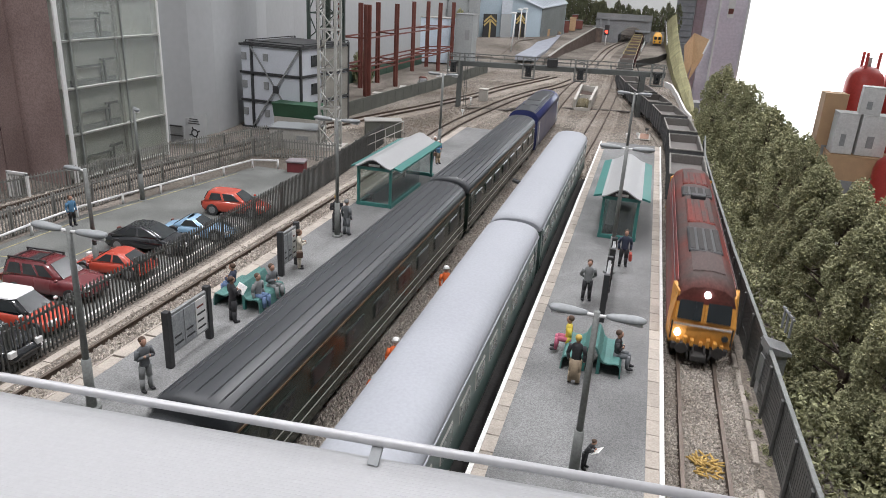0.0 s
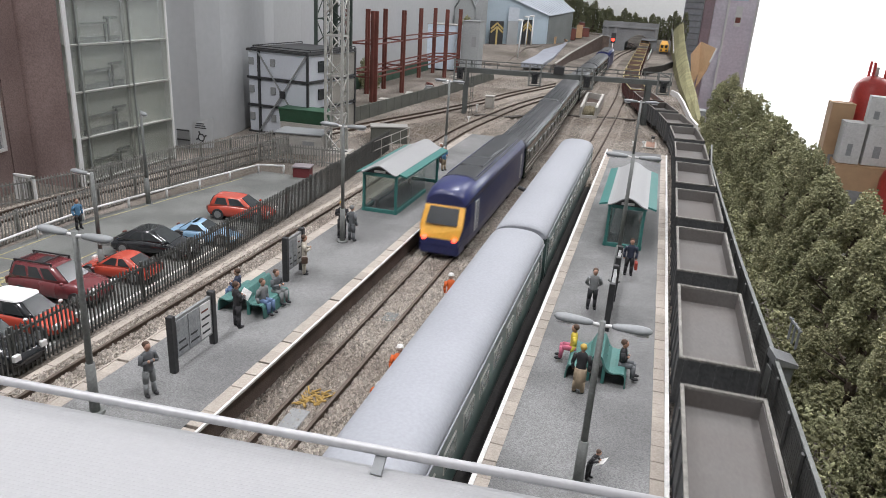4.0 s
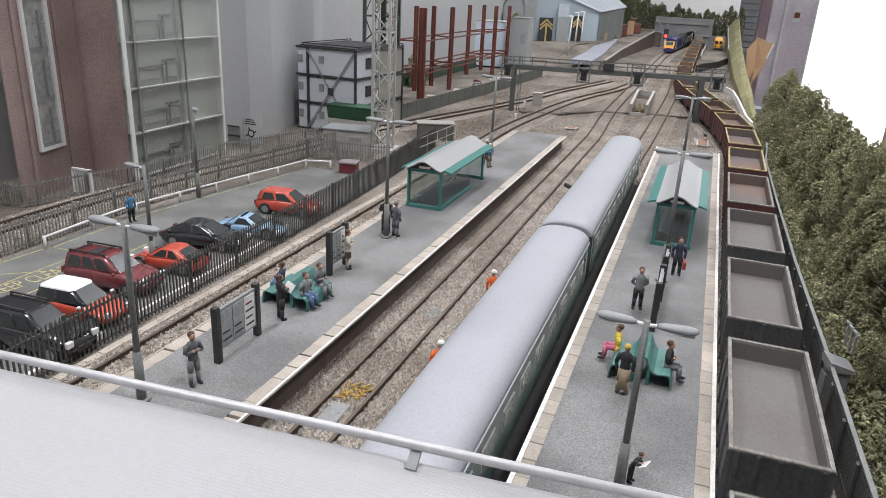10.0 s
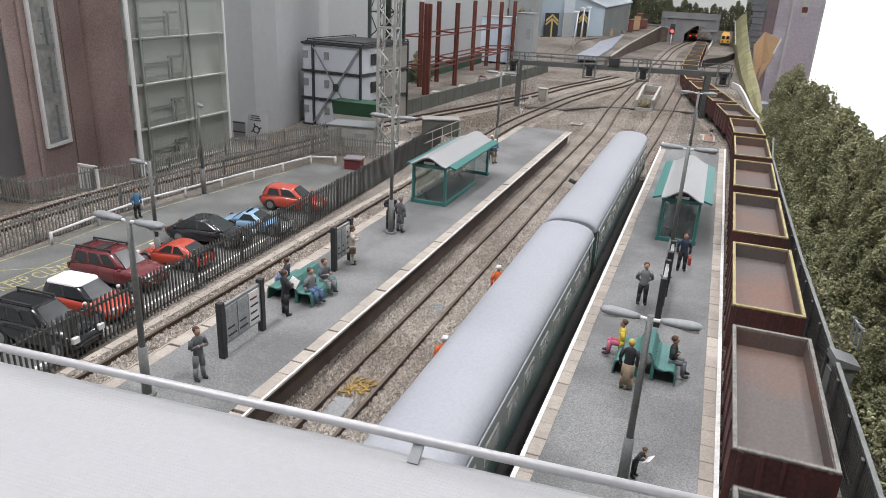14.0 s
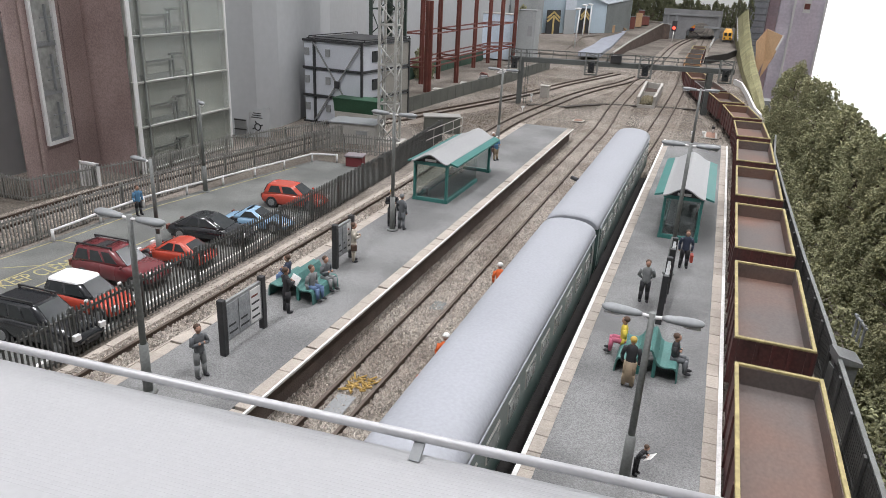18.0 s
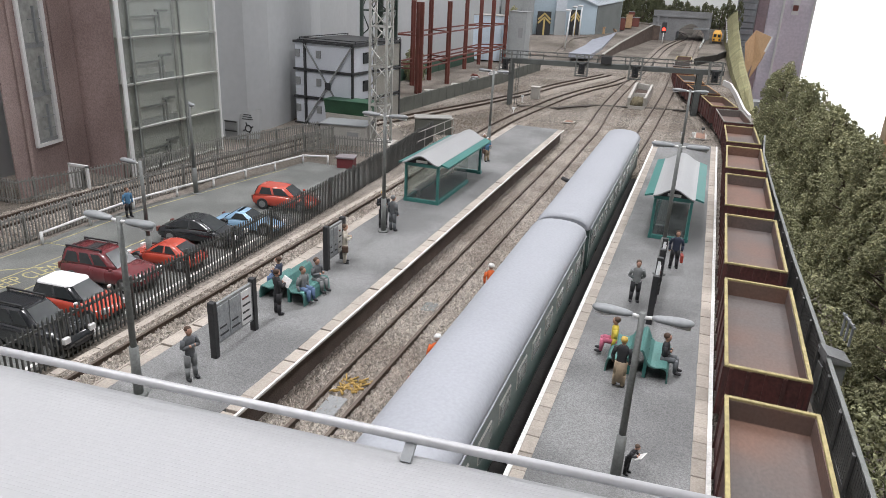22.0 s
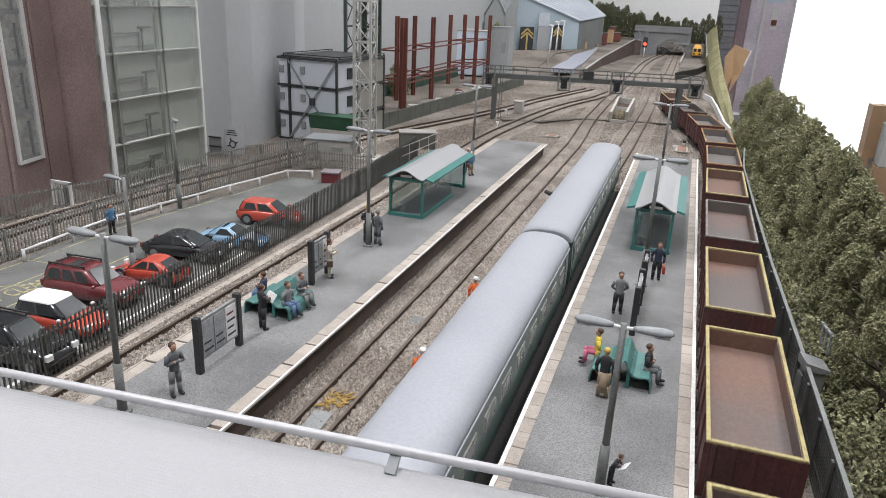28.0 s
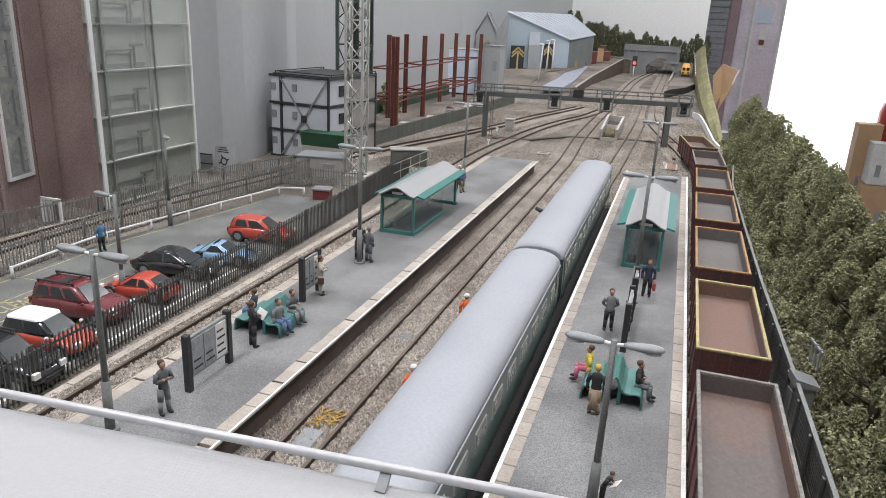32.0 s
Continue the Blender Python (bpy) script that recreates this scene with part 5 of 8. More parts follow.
    for sy in (-1, 1):
        bm = bmesh.new()
        ball(bm, (L * 0.38, sy * (W + 0.9), belt + 0.6), 0.9, 1.3, 0.9)
        part("door_mirror", bm, colour if roof is None else roof, th)
        for fx in (-0.62, 0.62):
            bm = bmesh.new()
            tube(bm, (L * fx, sy * (W - 2.6), 4.2), (L * fx, sy * (W + 0.15), 4.2), 4.2, seg=18)
            wh = part("wheel", bm, BLACK, th)
            bm = bmesh.new()
            tube(bm, (L * fx, sy * (W - 0.2), 4.2), (L * fx, sy * (W + 0.35), 4.2), 2.5, seg=14)
            part("hub", bm, GREY, wh)
        bm = bmesh.new()
        box(bm, L * 0.9, L * 0.985, *sorted((sy * W * 0.52, sy * W * 0.86)), belt * 0.62, belt * 0.84, 0, 0.2)
        part("head_lamp", bm, WHITE, th)
        bm = bmesh.new()
        box(bm, -L * 1.0, -L * 0.95, *sorted((sy * W * 0.58, sy * W * 0.86)), belt * 0.62, belt * 0.92, 0, 0.2)
        part("tail_lamp", bm, RUST_STEEL, th)
    bm = bmesh.new()
    box(bm, L * 0.94, L * 1.0, -W * 0.45, W * 0.45, belt * 0.34, belt * 0.52, 0, 0.2)
    part("grille", bm, BLACK, th)
    bm = bmesh.new()
    box(bm, -L * 0.9, L * 0.9, -W * 0.8, W * 0.8, 2.4, 4.4)
    part("chassis", bm, BLACK, th)
    return th


CAR_RED = material("car_red", (0.52, 0.075, 0.045), 0.25, vary=0.05, grain=400, patch=40, bump=0.0, coat=0.6)
CAR_MAROON = material("car_maroon", (0.17, 0.035, 0.04), 0.25, vary=0.08, grain=400, patch=40, bump=0.0, coat=0.6)
CAR_BLACK = material("car_black", (0.02, 0.022, 0.025), 0.2, vary=0.1, grain=400, patch=40, bump=0.0, coat=0.6)
CAR_BLUE = material("car_blue", (0.28, 0.45, 0.62), 0.25, vary=0.05, grain=400, patch=40, bump=0.0, coat=0.6)
car(-262, 205, 3, CAR_BLACK, None, 50, 21, 20, "suv", "black estate car with roof bars parked nose to the fence")
car(-268, 235, 4, CAR_RED, WHITE, 44, 20.5, 17.5, "hatch", "small red car with a white roof")
car(-283, 271, 4, CAR_MAROON, None, 52, 22, 19.5, "suv", "dark maroon off-road estate car with roof bars")
car(-275, 305, 186, CAR_RED, None, 44, 19, 14.5, "saloon", "bright red low coupe with a black rear spoiler")
car(-281, 345, 8, CAR_BLACK, None, 54, 21.5, 16, "saloon", "black saloon car with silver trim")
car(-268, 376, 8, CAR_BLUE, None, 46, 19, 13.5, "sport", "pale metallic blue sports coupe")
car(-272, 428, 8, CAR_RED, None, 47, 20.5, 17, "hatch", "bright red hatchback parked at the end of the row")


# ---- buildings on the back of the layout ----
def wall_between(bm, a, b, z0, z1, thick, mat=0):
    d = (Vector(b) - Vector(a)).normalized()
    n = Vector((-d.y, d.x)) * thick
    pts = [(a[0], a[1]), (b[0], b[1]), (b[0] + n.x, b[1] + n.y), (a[0] + n.x, a[1] + n.y)]
    loft(bm, [[(x, y, z) for x, y in pts] for z in (z0, z1)], mat)


def frame_on(a, b):
    """x along the wall from a to b, y out of it towards the tracks."""
    d = (Vector(b) - Vector(a)).normalized()
    return lambda s, o: (a[0] + d.x * s + d.y * o, a[1] + d.y * s - d.x * o)


def slab(bm, f, s0, s1, o0, o1, z0, z1):
    p = [f(s0, o0), f(s1, o0), f(s1, o1), f(s0, o1)]
    loft(bm, [[(x, y, z) for x, y in p] for z in (z0, z1)])


def brick_block():
    A, B, C = (-447, 354), (-464, 436), (-424, 436)
    th = thing("brick_building", 0, 0, 0, label="tall brown brick building with a long white window", category="building")
    bm = bmesh.new()
    base = [A, B, C, (-428, 440), (-503, 440), (-503, 398)]
    loft(bm, [[(x, y, z) for x, y in base] for z in (0, 400)])
    part("wall", bm, BRICK, th)
    f = frame_on(A, B)
    for s0, s1 in ((0, 3), (16, 19), (58, 61)):
        bm = bmesh.new()
        slab(bm, f, s0, s1, 0, 1.0, 0, 400)
        part("pier", bm, BRICK, th)
    bm = bmesh.new()
    for s0, s1, z0, z1 in ((24.5, 26.8, 35.5, 400), (48.4, 52, 35.5, 400), (24.5, 52, 33, 35.5)):
        slab(bm, f, s0, s1, -0.2, 2.4, z0, z1)
    w = part("window", bm, WHITE, th, "tall white window frame")
    bm = bmesh.new()
    slab(bm, f, 26.8, 48.4, -0.2, 0.4, 35.5, 400)
    part("pane", bm, material("office_glass", (0.40, 0.41, 0.39), 0.2, vary=0.18, grain=200, patch=60, bump=0.0), w)
    for k in range(10):
        z = 69 - 34.5 + 34.5 * k
        for zz, s0, s1, hgt, m in ((z, 26.8, 48.4, 2.4, LAMP_GREY), (z + 2.4, 26.8, 48.4, 1.2, GREY), (z + 19, 36, 48.4, 0.8, LAMP_GREY), (z + 10, 36, 48.4, 0.8, LAMP_GREY), (z + 2.4, 41, 42.2, 26, LAMP_GREY)):
            bm = bmesh.new()
            slab(bm, f, s0, s1, 0.4, 1.0 + hgt * 0.05, zz, zz + hgt)
            part("transom", bm, m, w)
    bm = bmesh.new()
    box(bm, -440.5, -424.5, 396, 397, 0, 18.5)
    d = part("gate", bm, UNDER, th, "white slatted gate")
    for x0, x1, z0, z1 in ((-442, -440, 0, 19.5), (-425, -423, 0, 19.5), (-442, -423, 17.6, 19.8)):
        bm = bmesh.new()
        box(bm, x0, x1, 394.2, 396, z0, z1, 0, 0.2)
        part("gate_frame", bm, WHITE, d)
    for k in range(6):
        bm = bmesh.new()
        box(bm, -439.2 + k * 2.4, -437.7 + k * 2.4, 394.6, 396, 0, 17.6)
        part("slat", bm, WHITE, d)


brick_block()


def glass_block():
    C, D = (-424, 440), (-424, 558)
    th = thing("glass_office_block", 0, 0, 0, label="tall office block with a grey glazed curtain wall", category="building")
    f = frame_on(C, D)
    L = (Vector(D) - Vector(C)).length
    INSIDE = material("office_inside", (0.56, 0.57, 0.54), 0.8, vary=0.08, grain=200, patch=20, bump=0.05)
    PALE = material("pale_mullion", (0.34, 0.34, 0.315), 0.5, vary=0.05)
    bm = bmesh.new()
    slab(bm, f, 1, L - 0.5, -70, -6.5, 0, 400)
    part("inner_wall", bm, INSIDE, th)
    bm = bmesh.new()
    slab(bm, f, L - 0.5, L + 0.4, -70, -0.4, 0, 400)
    part("end_wall", bm, WHITE, th)
    for k in range(11):
        z = 2.6 + 35.5 * k
        bm = bmesh.new()
        slab(bm, f, 4, L - 2, -6.4, -0.8, z - 0.5, z + 0.3)
        fl = part("storey_floor", bm, INSIDE, th)
        for s0, s1 in ((19, 62),):
            bm = bmesh.new()
            bar(bm, (*f(s0, -4), z + 15), (*f(s0 + 32, -4), z + 15), 1.2, 1.6)
            bar(bm, (*f(s0 + 28, -4), z + 19), (*f(s1, -4), z + 19), 1.2, 2.0)
            for s in (s0, s0 + 28, s0 + 32):
                bar(bm, (*f(s, -4), z), (*f(s, -4), z + (15 if s < s0 + 30 else 19)), 1.3, 1.3)
            part("inner_railing", bm, POLE, fl)
            bm = bmesh.new()
            slab(bm, f, s0 - 4, s1 + 2, -6.4, -4.5, z + 0.4, z + 5.0)
            part("inner_desk", bm, GREY, fl)
        bm = bmesh.new()
        bar(bm, (*f(0, 0.5), z), (*f(L, 0.5), z), 0.9, 0.9)
        part("transom", bm, PALE, th)
        for s0, s1 in ((3.5, 11.5), (12.5, 69), (70, L - 1.5)):
            bm = bmesh.new()
            slab(bm, f, s0, s1, -0.1, 0.15, z + 1.0, z + 34.5)
            part("pane", bm, glass("curtain_glass", (0.88, 0.89, 0.86), 0.16, 0.35), th).visible_shadow = False
    for s, wdt, m in ((1.2, 3.6, WHITE), (12, 1.0, POLE), (16, 3.0, PALE), (66, 3.0, PALE), (69.5, 1.0, POLE), (L - 0.6, 1.6, WHITE)):
        bm = bmesh.new()
        slab(bm, f, s - wdt / 2, s + wdt / 2, 0 if m is not PALE else -3, 1.4 if m is not PALE else -1.6, 0, 400)
        part("mullion", bm, m, th)


glass_block()


def wall_sign():
    th = thing("wall_plaque", -424, 601, 0, 0, "pale plaque with a dark star shape on the backscene", "sign")
    bm = bmesh.new()
    rings = [[(-12.5, yy, 1), (12.5, yy, 4), (15.5, yy, 34), (-9.5, yy, 27)] for yy in (-0.5, 0.5)]
    loft(bm, rings)
    part("plate", bm, BACKSCENE, th)
    bm = bmesh.new()
    for k in range(4):
        a = k * math.pi / 2 + 0.4
        bar(bm, (3.2 * math.cos(a), -0.8, 13 + 3.2 * math.sin(a)), (6.5 * math.cos(a), -0.8, 13 + 6.5 * math.sin(a)), 0.5, 1.3)
        for q in range(3):
            u, w = a + 0.5 * q, a + 0.5 * (q + 1)
            bar(bm, (3.4 * math.cos(u), -0.8, 13 + 3.4 * math.sin(u)), (3.4 * math.cos(w), -0.8, 13 + 3.4 * math.sin(w)), 0.5, 1.1)
    for q in range(3):
        box(bm, -7 + q, 6 - q, -0.9, -0.5, 22 + 2.2 * q, 22.8 + 2.2 * q)
    tagged(part("star_shape", bm, BLACK, th), kind="stuff")
    bm = bmesh.new()
    box(bm, -28, -13.5, -0.8, 0.8, 0, 19)
    part("dark_panel", bm, GREY, th)
    bm = bmesh.new()
    for zz in (17.5, 8):
        box(bm, -28, -13.5, -1.4, -0.8, zz, zz + 1.2)
    part("panel_rail", bm, BLACK, th)


wall_sign()


CREAM_GREY = material("grey_cladding", (0.33, 0.32, 0.285), 0.8, vary=0.12, grain=500, patch=30, bump=0.1)


def cabin_stack():
    th = thing("site_cabin_stack", -438, 713, 0, -5.5, "three storeys of white site cabins in a black steel frame", "building")
    W, D, S = 78.0, 105.0, 30.4
    for k in range(3):
        z = k * S
        bm = bmesh.new()
        box(bm, 0.8, W - 0.8, 0.8, D - 0.8, z + 1.5, z + S - 1.5, 0, 0.4)
        cab = part("cabin", bm, CABIN, th)
        for x0 in (1.8, 30):
            bm = bmesh.new()
            box(bm, x0, x0 + 6.2, -0.4, 0.9, z + 14, z + 22, 0, 0.2)
            part("window", bm, GREY, cab)
        for y0 in (22,):
            bm = bmesh.new()
            box(bm, W - 0.9, W + 0.3, y0, y0 + 14, z + 10, z + 22, 0, 0.2)
            part("window", bm, WINDOW, cab)
        # grey-beige panel over the rear part of the right side
        bm = bmesh.new()
        box(bm, W - 0.9, W + 0.1, 44, D - 1, z + 2.5, z + S - 2.5, 0, 0.2)
        part("end_cladding", bm, CREAM_GREY, cab, "grey-beige cladding")
    for z in (0, S, 2 * S, 3 * S - 0.5):
        for a, b in (((0, 0), (W, 0)), ((W, 0), (W, D)), ((0, D), (W, D)), ((0, 0), (0, D))):
            bm = bmesh.new()
            bar(bm, (*a, z + 0.5), (*b, z + 0.5), 2.4, 2.4)
            part("beam", bm, BLACK, th)
    for x, y in ((15.5, -0.6), (W, 0), (W, D), (0, D)):
        bm = bmesh.new()
        box(bm, x - 1.2, x + 1.2, y - 1.2, y + 1.2, 0, 3 * S + 2)
        part("column", bm, BLACK, th)
    for a, b in (((15.5, 3), (W - 1, 3 * S - 2)), ((15.5, 3 * S - 2), (W - 1, 3))):
        bm = bmesh.new()
        bar(bm, (a[0], -1.6, a[1]), (b[0], -1.6, b[1]), 1.0, 1.6)
        part("brace", bm, GREY, th)
    bm = bmesh.new()
    box(bm, 43, 50, -2.6, -1.2, 1.5 * S - 4, 1.5 * S + 4, 0, 0.3)
    part("gusset", bm, BLACK, th)
    for z in (3 * S + 4,):
        for a, b in (((4, 6), (W, 6)), ((4, 6), (4, D)), ((W, 6), (W, D))):
            bm = bmesh.new()
            bar(bm, (*a, z), (*b, z), 1.0, 1.0)
            part("roof_rail", bm, BLACK, th)
        for x, y in ((4, 6), (W, 6), (4, D), (W, D), (W, 70)):
            bm = bmesh.new()
            bar(bm, (x, y, 3 * S), (x, y, z), 1.0, 1.0)
            part("rail_post", bm, BLACK, th)
    bm = bmesh.new()
    box(bm, 2, W - 2, 4, D - 4, 3 * S + 0.8, 3 * S + 2.2)
    part("flat_roof", bm, BLACK, th)


cabin_stack()

bm = bmesh.new()
rings = [[(-27, -12 - k, z), (27, -12 - k, z), (27, 12 + k, z), (-27, 12 + k, z)] for z, k in ((0, -3), (14, 0))]
loft(bm, rings)
box(bm, -27.6, 27.6, -12.6, 12.6, 14, 15)
solid("skip", bm, material("skip_green", (0.035, 0.11, 0.06), 0.5, vary=0.2), (-359.5, 700, 20, 0), "dark green steel container behind the cabins' fence", "container")
th = thing("stacking_plinth", -359.5, 700, 0, 0, "low concrete plinth under the green container", "plinth")
bm = bmesh.new()
box(bm, -27, 27, -9, 9, 0, 20, 0, 0.5)
part("block", bm, CONCRETE, th)


def lattice_mast(name, x, y, w, h, m, label, step=20.0, leg=2.4, ladder=False):
    """Four legs, a zigzag of diagonals on every side and a strut at each second node."""
    th = thing(name, x, y, 0, 6, label, "crane mast")
    c = w / 2
    for sx in (-c, c):
        for sy in (-c, c):
            bm = bmesh.new()
            box(bm, sx - leg / 2, sx + leg / 2, sy - leg / 2, sy + leg / 2, 0, h, 0, 0.3)
            part("leg", bm, m, th)
    k, z = 0, 3.0
    while z < h - step:
        for a, b in (((-c, -c), (c, -c)), ((c, -c), (c, c)), ((c, c), (-c, c)), ((-c, c), (-c, -c))):
            if k % 2 == 0:
                bm = bmesh.new()
                bar(bm, (*a, z), (*b, z), 1.4, 1.5)
                part("strut", bm, m, th)
            p, q = (a, b) if k % 2 else (b, a)
            bm = bmesh.new()
            tube(bm, (*p, z), (*q, z + step), 0.75, seg=6)
            part("diagonal", bm, m, th)
        z += step
        k += 1
    if ladder:
        bm = bmesh.new()
        tube(bm, (0, 0, 0), (0, 0, h), w * 0.16, seg=10)
        part("inner_tube", bm, m, th, "dark inner climbing tube")
    bm = bmesh.new()
    box(bm, -c - 6, c + 6, -c - 6, c + 6, 0, 3)
    part("base_slab", bm, CONCRETE, th)


lattice_mast("crane_mast", -304, 657, 17, 330, GALV, "pale galvanised lattice crane mast by the bay track", 19.0)
lattice_mast("crane_mast", -397, 850, 34, 400, material("crane_green", (0.06, 0.085, 0.07), 0.5), "dark green lattice crane mast behind the cabins", 30, 4.0, True)


def steel_frame():
    th = thing("steel_frame", 0, 0, 0, label="red oxide steel frame of a half-built building", category="building frame")
    rows = [[(-403.5, y) for y in (1005, 1132, 1382, 1479)], [(-445, y) for y in (1003, 1080, 1156, 1345, 1437)]]
    for row in rows:
        for i, (x, y) in enumerate(row):
            bm = bmesh.new()
            w = 5.8 if (x, y) == (-403.5, 1005) else 3.8
            box(bm, x - w, x + w, y - 1.2, y + 1.2, 0, 131)
            box(bm, x - 0.9, x + 0.9, y - w, y + w, 0, 130)
            part("column", bm, RUST_STEEL, th)
    for z in (36, 43, 84):
        for row in rows:
            for a, b in zip(row, row[1:]):
                bm = bmesh.new()
                bar(bm, (*a, z), (*b, z), 1.6, 2.2)
                part("beam", bm, RUST_STEEL, th)
        for a, b in zip(rows[0], (rows[1][0], *rows[1][2:])):
            bm = bmesh.new()
            bar(bm, (*a, z), (*b, z), 1.6, 2.2)
            part("beam", bm, RUST_STEEL, th)


steel_frame()
for k, (x, y, w, d, h, m) in enumerate(((-388, 1010, 18, 26, 7, CONCRETE), (-382, 1110, 14, 40, 5, GALV), (-375, 1195, 16, 22, 9, GREY), (-392, 1250, 10, 30, 6, RUST_STEEL), (-372, 1300, 14, 18, 8, WHITE), (-383, 1392, 18, 26, 7, CONCRETE))):
    th = thing("material_stack", x, y, 0, 8 + 9 * k, label="small stack of building materials in the steel frame's yard", category="building material", group="building materials")
    for q in range(3):
        bm = bmesh.new()
        box(bm, -w / 2 + q, w / 2 - q, -d / 2 + q * 2, d / 2 - q * 3, h * q / 3, h * (q + 1) / 3 - 0.3, 0, 0.2)
        part("layer", bm, m, th)


def panel_wall(name, pts, h, m, label, step=26):
    th = thing(name, 0, 0, 0, label=label, category="wall")
    for a, b in zip(pts, pts[1:]):
        n = max(1, int((Vector(b) - Vector(a)).length / step))
        for k in range(n):
            p, q = Vector(a).lerp(Vector(b), k / n), Vector(a).lerp(Vector(b), (k + 1) / n)
            bm = bmesh.new()
            bar(bm, (p.x, p.y, rise(p.y) + h / 2), (q.x, q.y, rise(q.y) + h / 2 - 0.05), 2.2, h)
            part("panel", bm, m, th)
            bm = bmesh.new()
            box(bm, p.x - 1.4, p.x + 1.4, p.y - 0.7, p.y + 0.7, rise(p.y), rise(p.y) + h + 0.4, 0, 0.2)
            part("wall_post", bm, m, th)


WALL_OLIVE = material("olive_concrete", (0.125, 0.13, 0.112), 0.85, vary=0.2, grain=800, patch=40, bump=0.3)
panel_wall("panel_wall", [(-371, 760), (-361, 822), (-349, 978), (-327, 1200), (-312, 1420), (-330, 1440)], 18.5, WALL_OLIVE, "dark olive concrete panel wall behind the curving track")


def cabin(name, x, y, z, rz, w, d, h, m, label, roof=LAMP_GREY, door=True):
    th = thing(name, x, y, z, rz, label, "cabin", "trackside cabins")
    bm = bmesh.new()
    box(bm, -w / 2, w / 2, -d / 2, d / 2, 0, h, 0, 0.4)
    part("body", bm, m, th)
    bm = bmesh.new()
    box(bm, -w / 2 - 1, w / 2 + 1, -d / 2 - 1, d / 2 + 1, h, h + 1.6, 0, 0.3)
    part("roof", bm, roof, th)
    if door:
        bm = bmesh.new()
        box(bm, w * 0.05, w * 0.38, -d / 2 - 0.5, -d / 2 + 0.4, 0.5, h * 0.75, 0, 0.15)
        dr = part("door", bm, m, th)
        bm = bmesh.new()
        box(bm, w * 0.09, w * 0.34, -d / 2 - 0.75, -d / 2, h * 0.5, h * 0.7)
        part("louvre", bm, GREY, dr)
    return th


CREAM = material("cabin_cream", (0.40, 0.39, 0.36), 0.7, vary=0.1, grain=700, patch=40, bump=0.1)
cabin("equipment_cabin", -337, 648, 0, 10, 48, 30, 20, CREAM, "cream relay cabin with a flat roof")
# Solid dark block stands for the shaded opening under a grey slab beam.
cabin("equipment_cabin", -277, 738, 0, 25, 40, 18, 18, WALL_OLIVE, "grey slab beam on a dark block standing for the opening below", material("slab_grey", (0.34, 0.335, 0.31), 0.85, vary=0.15), False)
panel_wall("hoarding", [(-478, 880), (-480, 1150), (-470, 1480)], 20, material("hoarding_green", (0.05, 0.10, 0.07), 0.7, vary=0.2), "dark green site hoarding behind the steel frame", 60)
cabin("grit_bin", -290, 556, 0, 12, 15, 12, 9, material("bin_maroon", (0.18, 0.035, 0.04), 0.6), "small maroon grit bin", material("bin_lid", (0.27, 0.24, 0.25), 0.6), False)
cabin("relay_box", -237, 1066, 0, 0, 12, 12, 17, CONCRETE, "small grey concrete relay box", CONCRETE, False)


def hand_rail(pts, h, m, label):
    th = thing("hand_railing", 0, 0, 0, label=label, category="railing")
    for a, b in zip(pts, pts[1:]):
        for z in (h, h * 0.55):
            bm = bmesh.new()
            bar(bm, (a[0], a[1], a[2] + z), (b[0], b[1], b[2] + z), 0.6, 0.6)
            part("rail", bm, m, th)
        n = 5
        for k in range(n + 1):
            p = Vector(a).lerp(Vector(b), k / n)
            bm = bmesh.new()
            bar(bm, p, p + Vector((0, 0, h)), 0.6, 0.6)
            part("post", bm, m, th)


hand_rail([(-258, 610, 0), (-252, 735, 0)], 20, GALV, "galvanised hand railing along the bay track")


